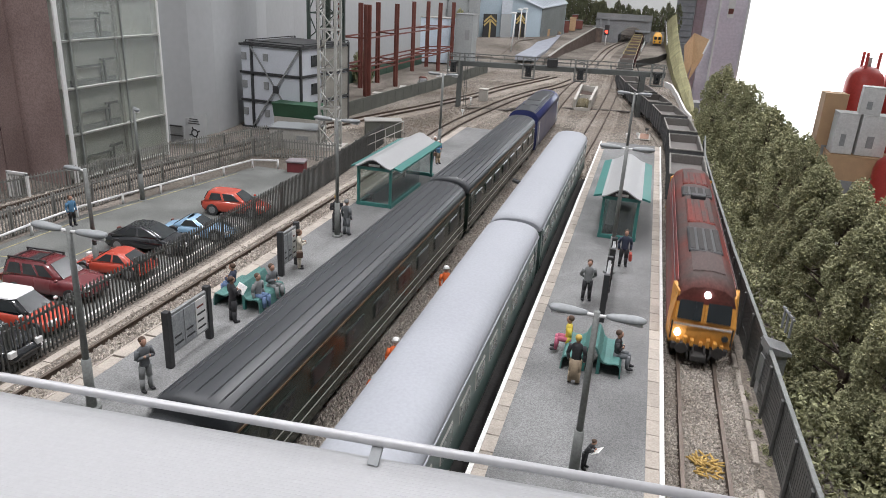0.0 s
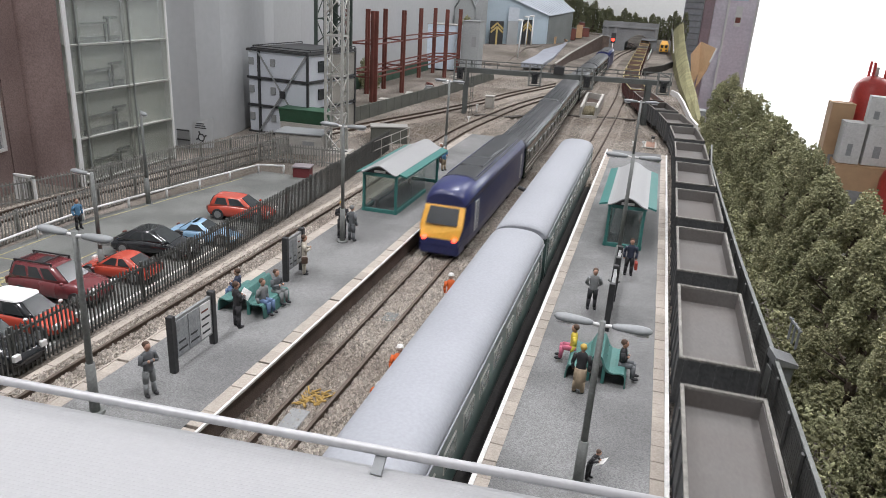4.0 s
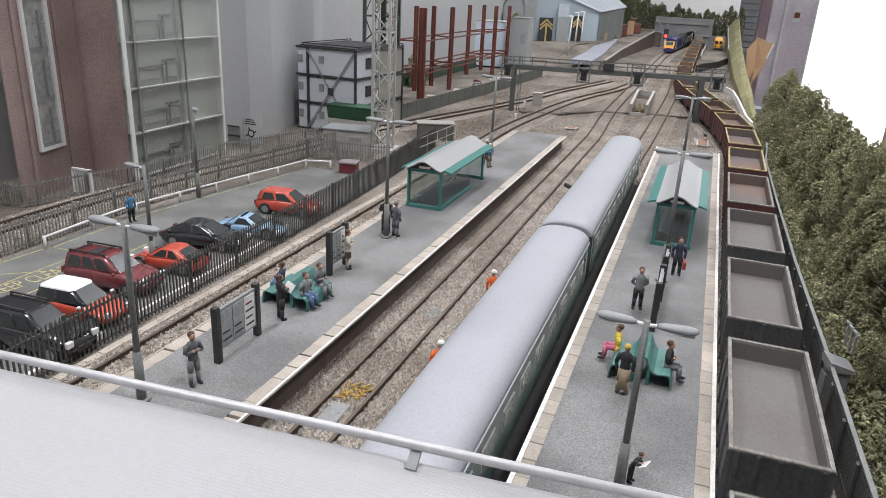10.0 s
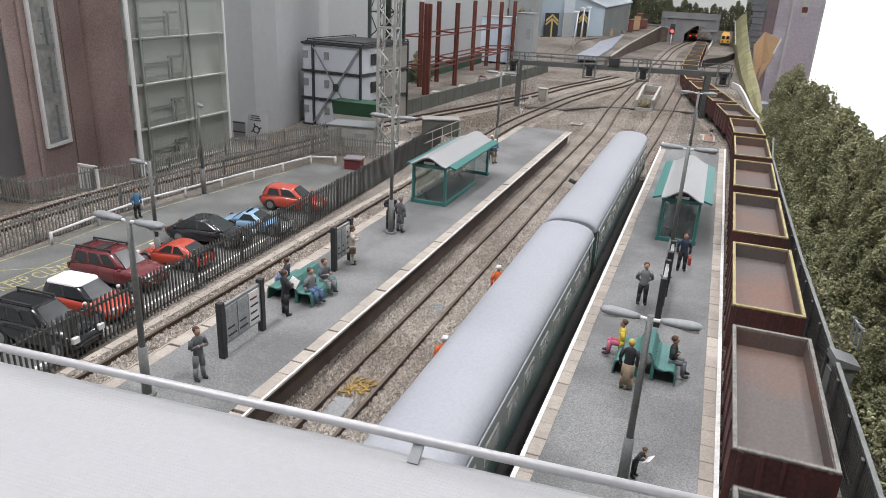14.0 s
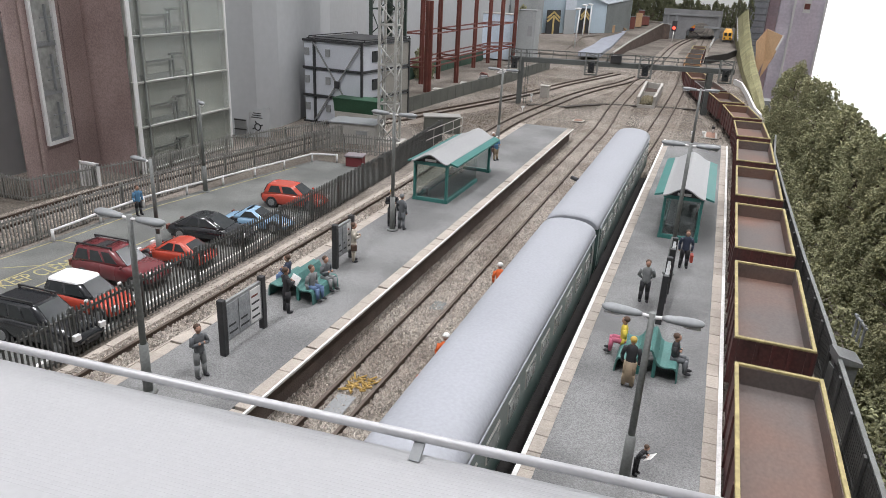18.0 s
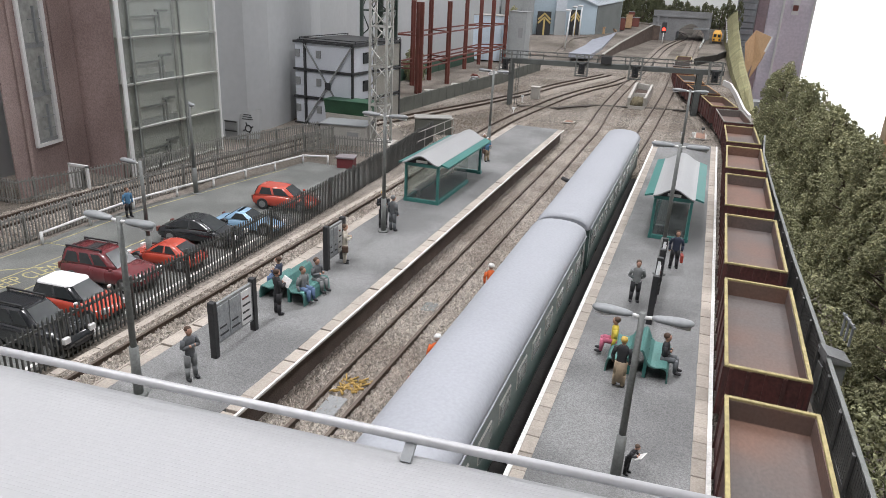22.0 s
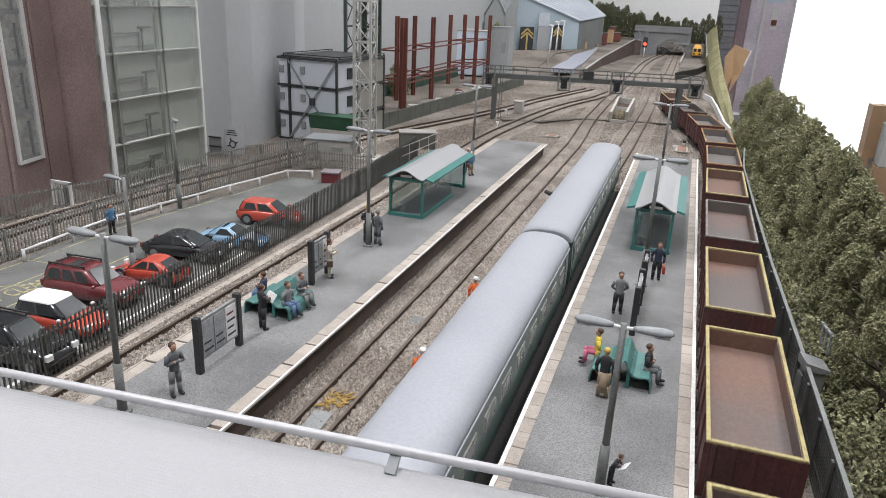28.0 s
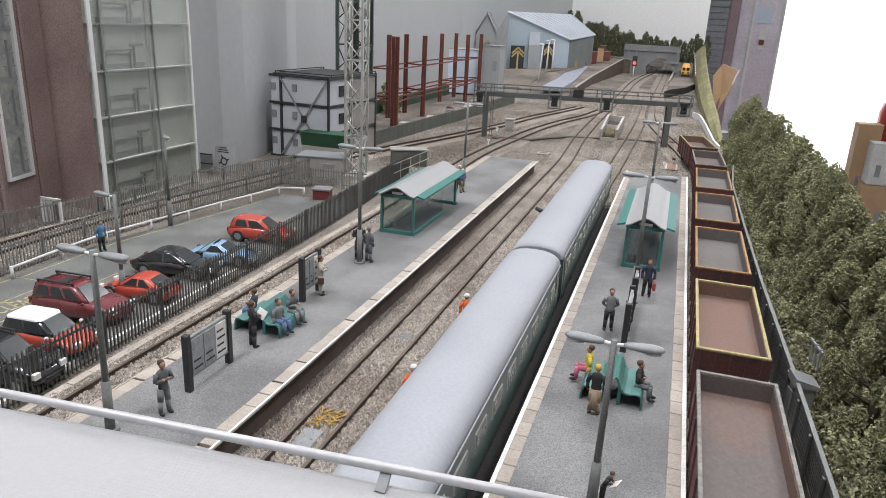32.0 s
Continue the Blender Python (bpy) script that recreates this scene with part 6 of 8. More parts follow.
def gantry():
    th = thing("signal_gantry", 0, 1042, 0, 11, label="grey steel signal gantry spanning the tracks", category="gantry")
    x0, x1, z0 = -275, 22, 58.0
    DK = material("gantry_grey", (0.115, 0.125, 0.12), 0.6, metal=0.1, vary=0.2)
    for y in (-5, 5):
        bm = bmesh.new()
        box(bm, x0, x1, y - 0.8, y + 0.8, z0, z0 + 6.5, 0, 0.15)
        part("girder", bm, DK, th)
        for z in (z0 + 11.5, z0 + 16.5):
            bm = bmesh.new()
            bar(bm, (x0, y, z), (x1, y, z), 0.6, 0.6)
            part("hand_rail", bm, DK, th)
        for k in range(17):
            bm = bmesh.new()
            x = x0 + (x1 - x0) * k / 16
            bar(bm, (x, y, z0 + 6), (x, y, z0 + 16.5), 0.6, 0.6)
            part("rail_post", bm, DK, th)
    bm = bmesh.new()
    box(bm, x0, x1, -4.2, 4.2, z0 + 5.2, z0 + 6.2)
    part("walkway", bm, DK, th)
    for x, foot in ((-262, 0), (-8, 0)):
        for y in (-5, 5):
            bm = bmesh.new()
            box(bm, x - 3.4, x + 3.4, y - 1.8, y + 1.8, foot, z0)
            part("leg", bm, DK, th)
        for k in range(4):
            bm = bmesh.new()
            bar(bm, (x, -5, foot + 10 * k + 2), (x, 5, foot + 10 * k + 12), 0.9, 0.9)
            part("brace", bm, DK, th)
    for x in (-271, -166, -94, 10.5):
        for sx in (-8, 8):
            bm = bmesh.new()
            box(bm, x + sx - 1.1, x + sx + 1.1, -9.5, -7.5, z0 - 12, z0 + 18)
            part("cage_post", bm, POLE, th)
        for sz in (-9, -2, 12):
            bm = bmesh.new()
            bar(bm, (x - 8, -8.5, z0 + sz), (x + 8, -8.5, z0 + sz + 5), 1.1, 1.1)
            bar(bm, (x + 8, -8.7, z0 + sz), (x - 8, -8.7, z0 + sz + 5), 1.1, 1.1)
            part("cage_brace", bm, POLE, th)
        for sz in (-12, 6):
            bm = bmesh.new()
            box(bm, x - 8, x + 8, -9.8, -5, z0 + sz, z0 + sz + 1.5)
            part("cage_tray", bm, DK, th)
        bm = bmesh.new()
        box(bm, x - 4.2, x + 4.2, -10.5, -7, z0 - 9, z0 + 6, 0, 0.6)
        sg = part("signal_head", bm, BLACK, th)
        for k in range(3):
            bm = bmesh.new()
            tube(bm, (x, -12.0, z0 - 6 + 4.4 * k), (x, -10.4, z0 - 6 + 4.4 * k), 1.6, seg=10)
            part("signal_lens", bm, WINDOW, sg)
    for sx in (-1.6, 1.6):
        bm = bmesh.new()
        bar(bm, (-253 + sx, -4, 0), (-253 + sx, -4, z0 + 16), 0.7, 0.7)
        part("ladder_side", bm, DK, th)
    for k in range(14):
        bm = bmesh.new()
        bar(bm, (-254.6, -4, 3 + 4.6 * k), (-251.4, -4, 3 + 4.6 * k), 0.5, 0.5)
        part("ladder_rung", bm, DK, th)
    bm = bmesh.new()
    box(bm, -141, -127, -8, -5.5, z0 + 6, z0 + 16, 0, 0.3)
    part("notice_plate", bm, BLACK, th)


gantry()


def concrete_pen():
    th = thing("concrete_pen", -93, 1140, 0, 0, "weathered concrete pen standing between the tracks", "bunker")
    fl, fr, br, bl = (Vector(p) for p in ((-5, -84), (17, -82), (13.5, 89), (-13.5, 108)))
    mid_l, mid_r = fl.lerp(bl, 0.42), fr.lerp(br, 0.48)
    for a, b, hgt in ((fl, bl, 16), (fr, br, 17), (bl, br, 15.6), (mid_l, mid_r, 13), (fl, fr, 5)):
        bm = bmesh.new()
        bar(bm, (a.x, a.y, hgt / 2), (b.x, b.y, hgt / 2), 3.6, hgt)
        part("side", bm, CONCRETE, th)
    bm = bmesh.new()
    a, b, c, d = (p.lerp((mid_l + br) / 2, 0.12) for p in (mid_l, mid_r, br, bl))
    loft(bm, [[(p.x, p.y, z) for p in (a, b, c, d)] for z in (0.5, 7.0)])
    part("soil", bm, material("dark_soil", (0.075, 0.05, 0.038), 0.95, vary=0.3, bump=0.6), th, "dark brown soil")
    bm = bmesh.new()
    for k in range(120):
        f, g = random.uniform(0.12, 0.88), random.uniform(0.06, 0.92)
        p = fl.lerp(fr, f).lerp(mid_l.lerp(mid_r, f), g)
        ball(bm, (p.x, p.y, 4.0), random.uniform(1.2, 2.6), random.uniform(1.2, 2.6), random.uniform(2, 6.5), seg=6, rings=4)
    tagged(part("weed_mat", bm, material("dry_weeds", (0.22, 0.19, 0.12), 0.95, vary=0.4, bump=0.6), th), kind="stuff")


concrete_pen()


# ---- model figures: each one is a single plain mesh ----
def dull(name, c):
    return material("figure_" + name, c, 0.7, vary=0.12, grain=900, patch=150, bump=0.1)


SKIN = dull("skin", (0.48, 0.28, 0.20))
CLOTH = {k: dull(k, c) for k, c in dict(black=(0.03, 0.03, 0.033), suit=(0.14, 0.15, 0.158), navy=(0.04, 0.05, 0.085), jeans=(0.13, 0.20, 0.34), grey=(0.24, 0.25, 0.25), cream=(0.60, 0.55, 0.46),
                                         yellow=(0.72, 0.56, 0.08), pink=(0.55, 0.14, 0.22), orange=(0.72, 0.14, 0.03), white=(0.75, 0.75, 0.73), blond=(0.62, 0.42, 0.10), brown=(0.10, 0.06, 0.04), blue=(0.10, 0.24, 0.40), tan=(0.36, 0.28, 0.19), red=(0.40, 0.06, 0.04)).items()}


def figure(x, y, z, rz, top, legs, hair, seated=False, h=22.0, stoop=0.0, extra="", label="", arms="down"):
    """A painted model figure facing -y; slots: skin, top, legs, hair, shoes, extra."""
    bm = bmesh.new()
    s = h / 22.0
    P = lambda a, b, c: (a * s, b * s, c * s)
    drop = 5.6 if seated else 0.0
    lean = stoop

    def body_pt(a, b, c):
        k = max(0.0, (c - 10) / 12)
        return P(a, b - lean * k * 9, (c - drop) - lean * k * 3)
    if seated:
        for sx in (-1, 1):
            tube(bm, P(sx * 1.25, 1.2, 5.6), P(sx * 1.6, -4.6, 6.0), 1.35 * s, 1.1 * s, 8, 2)
            tube(bm, P(sx * 1.6, -4.6, 6.2), P(sx * 1.7, -5.0, 0.9), 1.1 * s, 0.8 * s, 8, 2)
            ball(bm, P(sx * 1.75, -6.0, 0.7), 0.85 * s, 1.7 * s, 0.7 * s, 4, 8, 4)
    else:
        for sx in (-1, 1):
            tube(bm, P(sx * 1.2, 0, 11), P(sx * 1.5, 0.2, 5.6), 1.45 * s, 1.1 * s, 8, 2)
            tube(bm, P(sx * 1.5, 0.2, 5.6), P(sx * 1.7, 0.3, 0.8), 1.1 * s, 0.85 * s, 8, 2)
            ball(bm, P(sx * 1.8, -0.6, 0.65), 0.85 * s, 1.7 * s, 0.65 * s, 4, 8, 4)
    rings = []
    for c, w, d in ((10.3, 1.95, 1.45), (11.5, 2.05, 1.5), (13.5, 1.9, 1.35), (15.5, 2.35, 1.55), (17.2, 2.6, 1.5), (18.2, 1.8, 1.1), (18.7, 0.8, 0.75)):
        cx, cy, cz = body_pt(0, 0, c)
        rings.append([(cx + w * s * math.cos(k * math.tau / 10), cy + d * s * math.sin(k * math.tau / 10), cz) for k in range(10)])
    loft(bm, rings, 1, smooth=True)
    tube(bm, body_pt(0, 0, 18.4), body_pt(0, -0.2, 19.4), 0.75 * s, 0.7 * s, 8, 0)
    ball(bm, body_pt(0, -0.25, 20.5), 1.25 * s, 1.45 * s, 1.65 * s, 0, 10, 6)
    ball(bm, body_pt(0, 0.25, 21.15), 1.45 * s, 1.55 * s, 1.35 * s, 3, 10, 5)
    for sx in (-1, 1):
        sh = body_pt(sx * 2.6, 0, 17.4)
        if arms == "down":
            el, ha = body_pt(sx * 3.5, 0.5, 13.8), body_pt(sx * 3.3, -0.6, 10.6)
        elif arms == "back":
            el, ha = body_pt(sx * 3.7, 1.0, 13.6), body_pt(sx * 0.7, 2.0, 11.4)
        elif arms == "read":
            el, ha = body_pt(sx * 3.4, -0.4, 14.2), body_pt(sx * 1.2, -3.2, 15.0)
        else:
            el, ha = body_pt(sx * 3.4, -0.6, 14.2), body_pt(-sx * 0.9, -2.2, 15.2)
        tube(bm, sh, el, 0.95 * s, 0.8 * s, 8, 1)
        tube(bm, el, ha, 0.8 * s, 0.62 * s, 8, 1)
        ball(bm, ha, 0.65 * s, seg=6, rings=4)
    if extra == "case":
        box(bm, 3.0, 4.6, -2.4, 2.6, 4.2, 8.6, 5, 0.3)
    elif extra == "bag":
        box(bm, -4.6, -3.0, -1.6, 1.8, 7.4, 11.0, 5, 0.4)
    elif extra == "paper":
        rr = [body_pt(-3.6, -3.2, 13.4), body_pt(3.6, -3.2, 13.4), body_pt(3.6, -5.6, 16.8), body_pt(-3.6, -5.6, 16.8)]
        loft(bm, [rr, [(a, b - 0.25, c) for a, b, c in rr]], 5)
    elif extra == "skirt":
        rr = [[(w * s * math.cos(k * math.tau / 10), 0.8 * w * s * math.sin(k * math.tau / 10), c * s) for k in range(10)] for c, w in ((11.5, 2.0), (6.5, 2.3), (2.5, 2.5))]
        loft(bm, rr, 2, smooth=True)
    elif extra == "helmet":
        ball(bm, body_pt(0, 0.1, 21.5), 1.75 * s, 1.9 * s, 1.3 * s, 5, 10, 5)
        tube(bm, body_pt(0, 0, 20.9), body_pt(0, 0, 21.2), 2.1 * s, 2.0 * s, 10, 5)
    ob = solid("model_figure", bm, [SKIN, CLOTH[top], CLOTH[legs], CLOTH[hair], CLOTH["black"], CLOTH["red" if extra == "case" else "white" if extra in ("paper", "helmet") else "brown"]], (x, y, z, rz), label, "model figure", "model figures")
    return ob


PL = 15.0
figure(-163.7, 188.7, PL, 70, "suit", "grey", "brown", arms="fold", label="painted model figure in a dark suit standing on the platform")
figure(-165, 250, PL, 150, "black", "black", "brown", arms="read", extra="paper", label="painted model figure in black reading beside a bench")
figure(-179, 273, PL + 1.0, -80, "navy", "jeans", "brown", True, arms="read", label="painted model figure in navy seated on a teal bench")
figure(-162, 267, PL + 1.0, 80, "grey", "jeans", "brown", True, arms="down", label="painted model figure in jeans seated on a teal bench")
figure(-162, 280, PL + 1.0, 75, "suit", "grey", "brown", True, arms="read", extra="", label="painted model figure in grey seated on a teal bench")
figure(-167, 319, PL, 120, "cream", "cream", "brown", arms="read", extra="bag", label="painted model figure in a cream coat by a board")
figure(-165.5, 379, PL, 160, "suit", "suit", "grey", h=22.5, label="painted model figure in a grey suit by a lamp")
figure(-173.5, 382, PL, 30, "black", "black", "blond", h=23.5, arms="read", label="painted model figure in black with a yellow cap")
figure(-167, 583, PL, 60, "blue", "tan", "white", h=21, extra="bag", arms="read", label="painted model figure in blue shirt and tan shorts")
figure(-173, 592, PL, 20, "suit", "navy", "white", h=22, label="painted model figure in a grey coat and pale cap")
figure(-14.9, 336.9, PL, 10, "grey", "black", "brown", arms="back", h=22, label="painted model figure in grey shirt, arms behind its back")
figure(0.8, 394, PL, 5, "navy", "black", "brown", h=22, extra="case", label="painted model figure in a blue jacket with red case")
figure(-17.5, 277, PL + 1.0, -85, "yellow", "pink", "brown", True, arms="down", label="painted model figure in yellow top seated on a bench")
figure(-11.9, 252, PL, 175, "black", "tan", "blond", h=21.5, extra="skirt", label="painted model figure with blond hair and patterned skirt")
figure(3.6, 270.7, PL + 1.0, 85, "black", "suit", "brown", True, arms="fold", label="painted model figure in dark coat seated on bench")
figure(-2.5, 198.5, PL, 70, "black", "black", "brown", h=13, arms="read", extra="paper", stoop=0.5, label="painted model figure in black with a white newspaper")
figure(-353, 359, 0.4, 80, "blue", "black", "brown", h=21, label="painted model figure in a blue coat in the car park")
figure(-88.5, 334, 1.6, 200, "orange", "orange", "white", h=21, stoop=0.35, extra="helmet", label="painted model track worker in orange with white helmet")
figure(-86.5, 246, 1.6, 190, "orange", "orange", "white", h=21, stoop=0.6, extra="helmet", label="painted model track worker in orange with white helmet")
figure(-86.5, 226, 1.6, 20, "orange", "orange", "white", h=21, stoop=0.8, extra="helmet", label="painted model track worker in orange with white helmet")


# ---- small things between the rails ----
def heap(x, y, z, m, label, sx, sy, n, seed):
    rnd = random.Random(seed)
    bm = bmesh.new()
    for k in range(n):
        a, b = rnd.uniform(-sx, sx), rnd.uniform(-sy, sy)
        tube(bm, (a, b, 0.4 + rnd.random()), (a + rnd.uniform(-4, 4), b + rnd.uniform(-4, 4), 0.6 + rnd.random() * 1.6), 0.4, seg=5)
    solid("coiled_cable", bm, m, (x, y, z), label, "cable heap", kind="stuff")


OCHRE = material("ochre_rope", (0.50, 0.33, 0.10), 0.8, vary=0.3)
heap(-115, 226, 2.0, OCHRE, "tangled ochre cable heap between the rails", 4.5, 5, 60, 3)
heap(40, 231, 2.0, OCHRE, "tangled ochre cable heap between the rails", 4, 5, 60, 5)
bm = bmesh.new()
box(bm, -3.6, 3.6, -5.5, 5.5, 0, 1.4, 0, 0.5)
solid("drain_cover", bm, POLE, (-114, 311, 1.6, 4), "square grey drain cover between the rails", "drain cover")
bm = bmesh.new()
box(bm, -4, 4, -9, 9, 0, 1.7, 0, 0.3)
solid("cable_trough", bm, GREY, (-116, 208, 1.5, 2), "flat grey concrete trough between the rails", "trough")
for x, y, w, d in ((-152, 893, 14, 16), (6, 890, 14, 40)):
    bm = bmesh.new()
    box(bm, -w / 2, w / 2, -d / 2, d / 2, 0, 0.9, 0, 0.2)
    box(bm, -w / 2 + 2, w / 2 - 2, -d / 2 + 2, d / 2 - 2, 0.9, 1.1, 1)
    solid("track_panel", bm, [CONCRETE, material("panel_brown", (0.30, 0.18, 0.13), 0.9, vary=0.25)], (x, y, 1.4), "flat panel crossing set among the tracks", "track panel", kind="structure")
for k, (x, y) in enumerate(((-14, 868), (-2, 872), (8, 905), (-228, 905), (-243, 1010))):
    th = thing("ground_signal", x, y, 1.0, label="small pale ground signal beside the track", category="signal", group="ground signals")
    bm = bmesh.new()
    box(bm, -2.4, 2.4, -2, 2, 0, 1.2, 0, 0.2)
    part("base", bm, CONCRETE, th)
    bm = bmesh.new()
    tube(bm, (0, 0, 1.2), (0, 0, 5 + k), 0.8, seg=8)
    part("post", bm, WHITE, th)
    bm = bmesh.new()
    box(bm, -2, 2, -1, 1, 4 + k, 7 + k, 0, 0.4)
    part("signal_face", bm, WHITE if k != 2 else BLACK, th)


# ---- lineside on the tree side ----
def cabinet():
    th = thing("lineside_cabinet", 69, 297, 0, 8, "grey lineside cabinet with a sloping lid and rail", "cabinet")
    bm = bmesh.new()
    box(bm, -3.8, 3.8, -4.5, 4.5, 0, 23, 0, 0.4)
    part("body", bm, GREY, th)
    bm = bmesh.new()
    loft(bm, [[(-4.8, y, 23), (4.8, y, 23), (4.8, y, 24.5), (-4.8, y, 27)] for y in (-5.5, 5.5)])
    part("lid", bm, GREY, th, "pale sloping lid")
    for y in (-5, 0, 5):
        bm = bmesh.new()
        bar(bm, (5, y + 8, 28), (5, y + 8, 38), 0.8, 0.8)
        part("rail_post", bm, LAMP_GREY, th)
    bm = bmesh.new()
    bar(bm, (5, 1, 37), (5, 16, 37), 0.8, 0.9)
    part("hand_rail", bm, LAMP_GREY, th)
    bm = bmesh.new()
    box(bm, -4.9, -4.4, -3, 3, 8, 20)
    part("door", bm, POLE, th)


cabinet()
th = thing("concrete_edging", 0, 0, 0, label="broken pale concrete edging beside the goods track", category="edging")
for k, y in enumerate(range(150, 700, 15)):
    if k % 7 == 5:
        continue
    bm = bmesh.new()
    box(bm, -1.1, 1.1, 0, 14.4, 0, 2.6 + random.uniform(-0.5, 0.6), 0, 0.3)
    part("kerb_block", bm, COPING, th, at=(58.6 - max(0, y - 300) * 0.012 + random.uniform(-.4, .4), y, 0, random.uniform(-2, 2)))


def leaf_cloud(centres, radii, count, size, seed, tall=1.0):
    """Vertices and faces of many small leaf flakes gathered in clumps."""
    rng = np.random.default_rng(seed)
    pick = rng.integers(0, len(centres), count)
    c, r = np.array(centres)[pick], np.array(radii)[pick]
    d = rng.normal(size=(count, 3))
    d /= np.linalg.norm(d, axis=1)[:, None]
    p = c + d * np.array((0.85, 0.85, tall)) * (r * rng.uniform(0.25, 1.0, count) ** 0.6)[:, None]
    a = rng.normal(size=(count, 3))
    a /= np.linalg.norm(a, axis=1)[:, None]
    b = np.cross(a, rng.normal(size=(count, 3)))
    b /= np.linalg.norm(b, axis=1)[:, None]
    s = rng.uniform(0.5, 1.2, count)[:, None] * size
    up = np.cross(a, b) * s * 0.45
    v = np.stack([p + a * s, p + b * s * 0.75, p - a * s, p - b * s * 0.75, p + up], 1).reshape(-1, 3)
    base = np.arange(count)[:, None] * 5
    f = np.concatenate([base + np.array(t) for t in ((0, 1, 4), (1, 2, 4), (2, 3, 4), (3, 0, 4))], 0)
    return v, f


def tree(x, y, h, spread, seed, leaves=5200, size=1.15, z=0.0, low=0.12, label="bushy olive-green model tree beside the fence", group="lineside trees", leaf_m=None):
    rnd = random.Random(seed)
    th = thing("tree", x, y, z, label=label, category="tree", group=group)
    bm = bmesh.new()
    pts = [Vector((0, 0, 0)), Vector((rnd.uniform(-1, 1), rnd.uniform(-1, 1), h * 0.3)), Vector((rnd.uniform(-3, 3), rnd.uniform(-3, 3), h * 0.62)), Vector((rnd.uniform(-3, 3), rnd.uniform(-3, 3), h * 0.9))]
    for a, b, r0, r1 in zip(pts, pts[1:], (2.6, 1.9, 1.2), (1.9, 1.2, 0.4)):
        tube(bm, a, b, r0 * h / 80, r1 * h / 80, 8)
    part("trunk", bm, BARK, th)
    centres, radii = [], []
    bm = bmesh.new()
    for k in range(46):
        f = low + (0.96 - low) * (k + rnd.random()) / 46
        wide = spread * (math.sin(math.pi * min(1.0, (f * 0.86 + 0.16))) ** 0.7) * rnd.uniform(0.45, 1.0)
        ang = k * 2.4 + rnd.uniform(-0.5, 0.5)
        c = Vector((wide * math.cos(ang), wide * math.sin(ang), h * f))
        root = pts[1].lerp(pts[3], max(0, f - 0.3))
        root.z = max(2.0, c.z - wide * 0.5)
        tube(bm, root, c, 0.7 * h / 80, 0.2 * h / 80, 5)
        centres.append(tuple(c))
        radii.append(spread * rnd.uniform(0.2, 0.36))
    tagged(part("branch_mass", bm, BARK, th), kind="stuff")
    v, f = leaf_cloud(centres, radii, leaves, size, seed, 1.45)
    v = v[:]
    v[:, 2] = np.maximum(v[:, 2], 0.3)
    me = bpy.data.meshes.new("crown")
    me.from_pydata((v * U).tolist(), [], f.tolist())
    me.materials.append(leaf_m or TREE_LEAF)
    ob = new("crown", me)
    ob.parent = th
    ob["kind"] = "stuff"
    return th


def undergrowth():
    rng = np.random.default_rng(31)
    cs = [(rng.uniform(70, 108), y + rng.uniform(-10, 10), rng.uniform(1, 13)) for y in range(120, 1060, 5) for _ in range(3)]
    v, f = leaf_cloud(cs, [9.0] * len(cs), 30000, 1.4, 32)
    v[:, 2] = np.maximum(v[:, 2], 0.4)
    v = v.reshape(-1, 5, 3)
    v[..., 0] += np.maximum(0, 68.5 - v[..., 0].min(1))[:, None]
    me = bpy.data.meshes.new("undergrowth")
    me.from_pydata((v.reshape(-1, 3) * U).tolist(), [], f.tolist())
    me.materials.append(TREE_LEAF)
    tagged(new("undergrowth", me), "low olive undergrowth behind the lineside fence", "undergrowth", kind="stuff")


undergrowth()


def weed_strip():
    rng = np.random.default_rng(53)
    cs = [(rng.uniform(59.5, 64.5), y + rng.uniform(-6, 6), rng.uniform(-0.6, 1.0)) for y in range(140, 690, 5) if math.sin(y * 0.05) + math.sin(y * 0.013) > -0.5]
    v, f = leaf_cloud(cs, [2.2] * len(cs), 5000, 0.6, 54)
    v[:, 2] = np.maximum(v[:, 2], 0.25)
    v[:, 0] = np.minimum(v[:, 0], 66.5 - v[:, 1] * 0.006)
    me = bpy.data.meshes.new("weeds")
    me.from_pydata((v * U).tolist(), [], f.tolist())
    me.materials.append(TREE_LEAF)
    tagged(new("weeds", me), "thin olive weeds between kerb and lineside fence", "weeds", kind="stuff")


weed_strip()
tree(-448, 1700, 70, 22, 333, 2600, 2.0, 40, 0.1, "olive bush beside the grey office", "far bushes")
tree(-462, 1130, 52, 20, 334, 2600, 1.8, 0, 0.05, "olive bush behind the steel frame", "far bushes")
bm = bmesh.new()
seam = [(-239, 975), (-189, 985), (-148, 1046), (-54, 1071), (34, 1098)]
seam = [tuple(Vector(a).lerp(Vector(b), q / 5) + Vector((0, random.uniform(-4, 4)))) for a, b in zip(seam, seam[1:]) for q in range(5)] + [seam[-1]]
for a, b in zip(seam, seam[1:]):
    bar(bm, (*a, 2.2), (*b, 2.2), 8, 1.2)
solid("baseboard_seam", bm, material("seam_filler", (0.12, 0.105, 0.09), 0.9, vary=0.4, grain=700), label="dark uneven joint across the baseboard", category="ground", kind="structure")
th = thing("cable_trough", 0, 0, 0, label="pale concrete cable trough along the foot of the fence", category="trough")
for k in range(34):
    y = 160 + 12 * k
    bm = bmesh.new()
    x = -230.6 + (y - 170) * 0.006
    bar(bm, (x, y + 0.2, 1.7), (x, y + 11.8, 1.7 + random.uniform(-.2, .2)), 4.2, 2.8)
    part("trough_lid", bm, COPING, th)

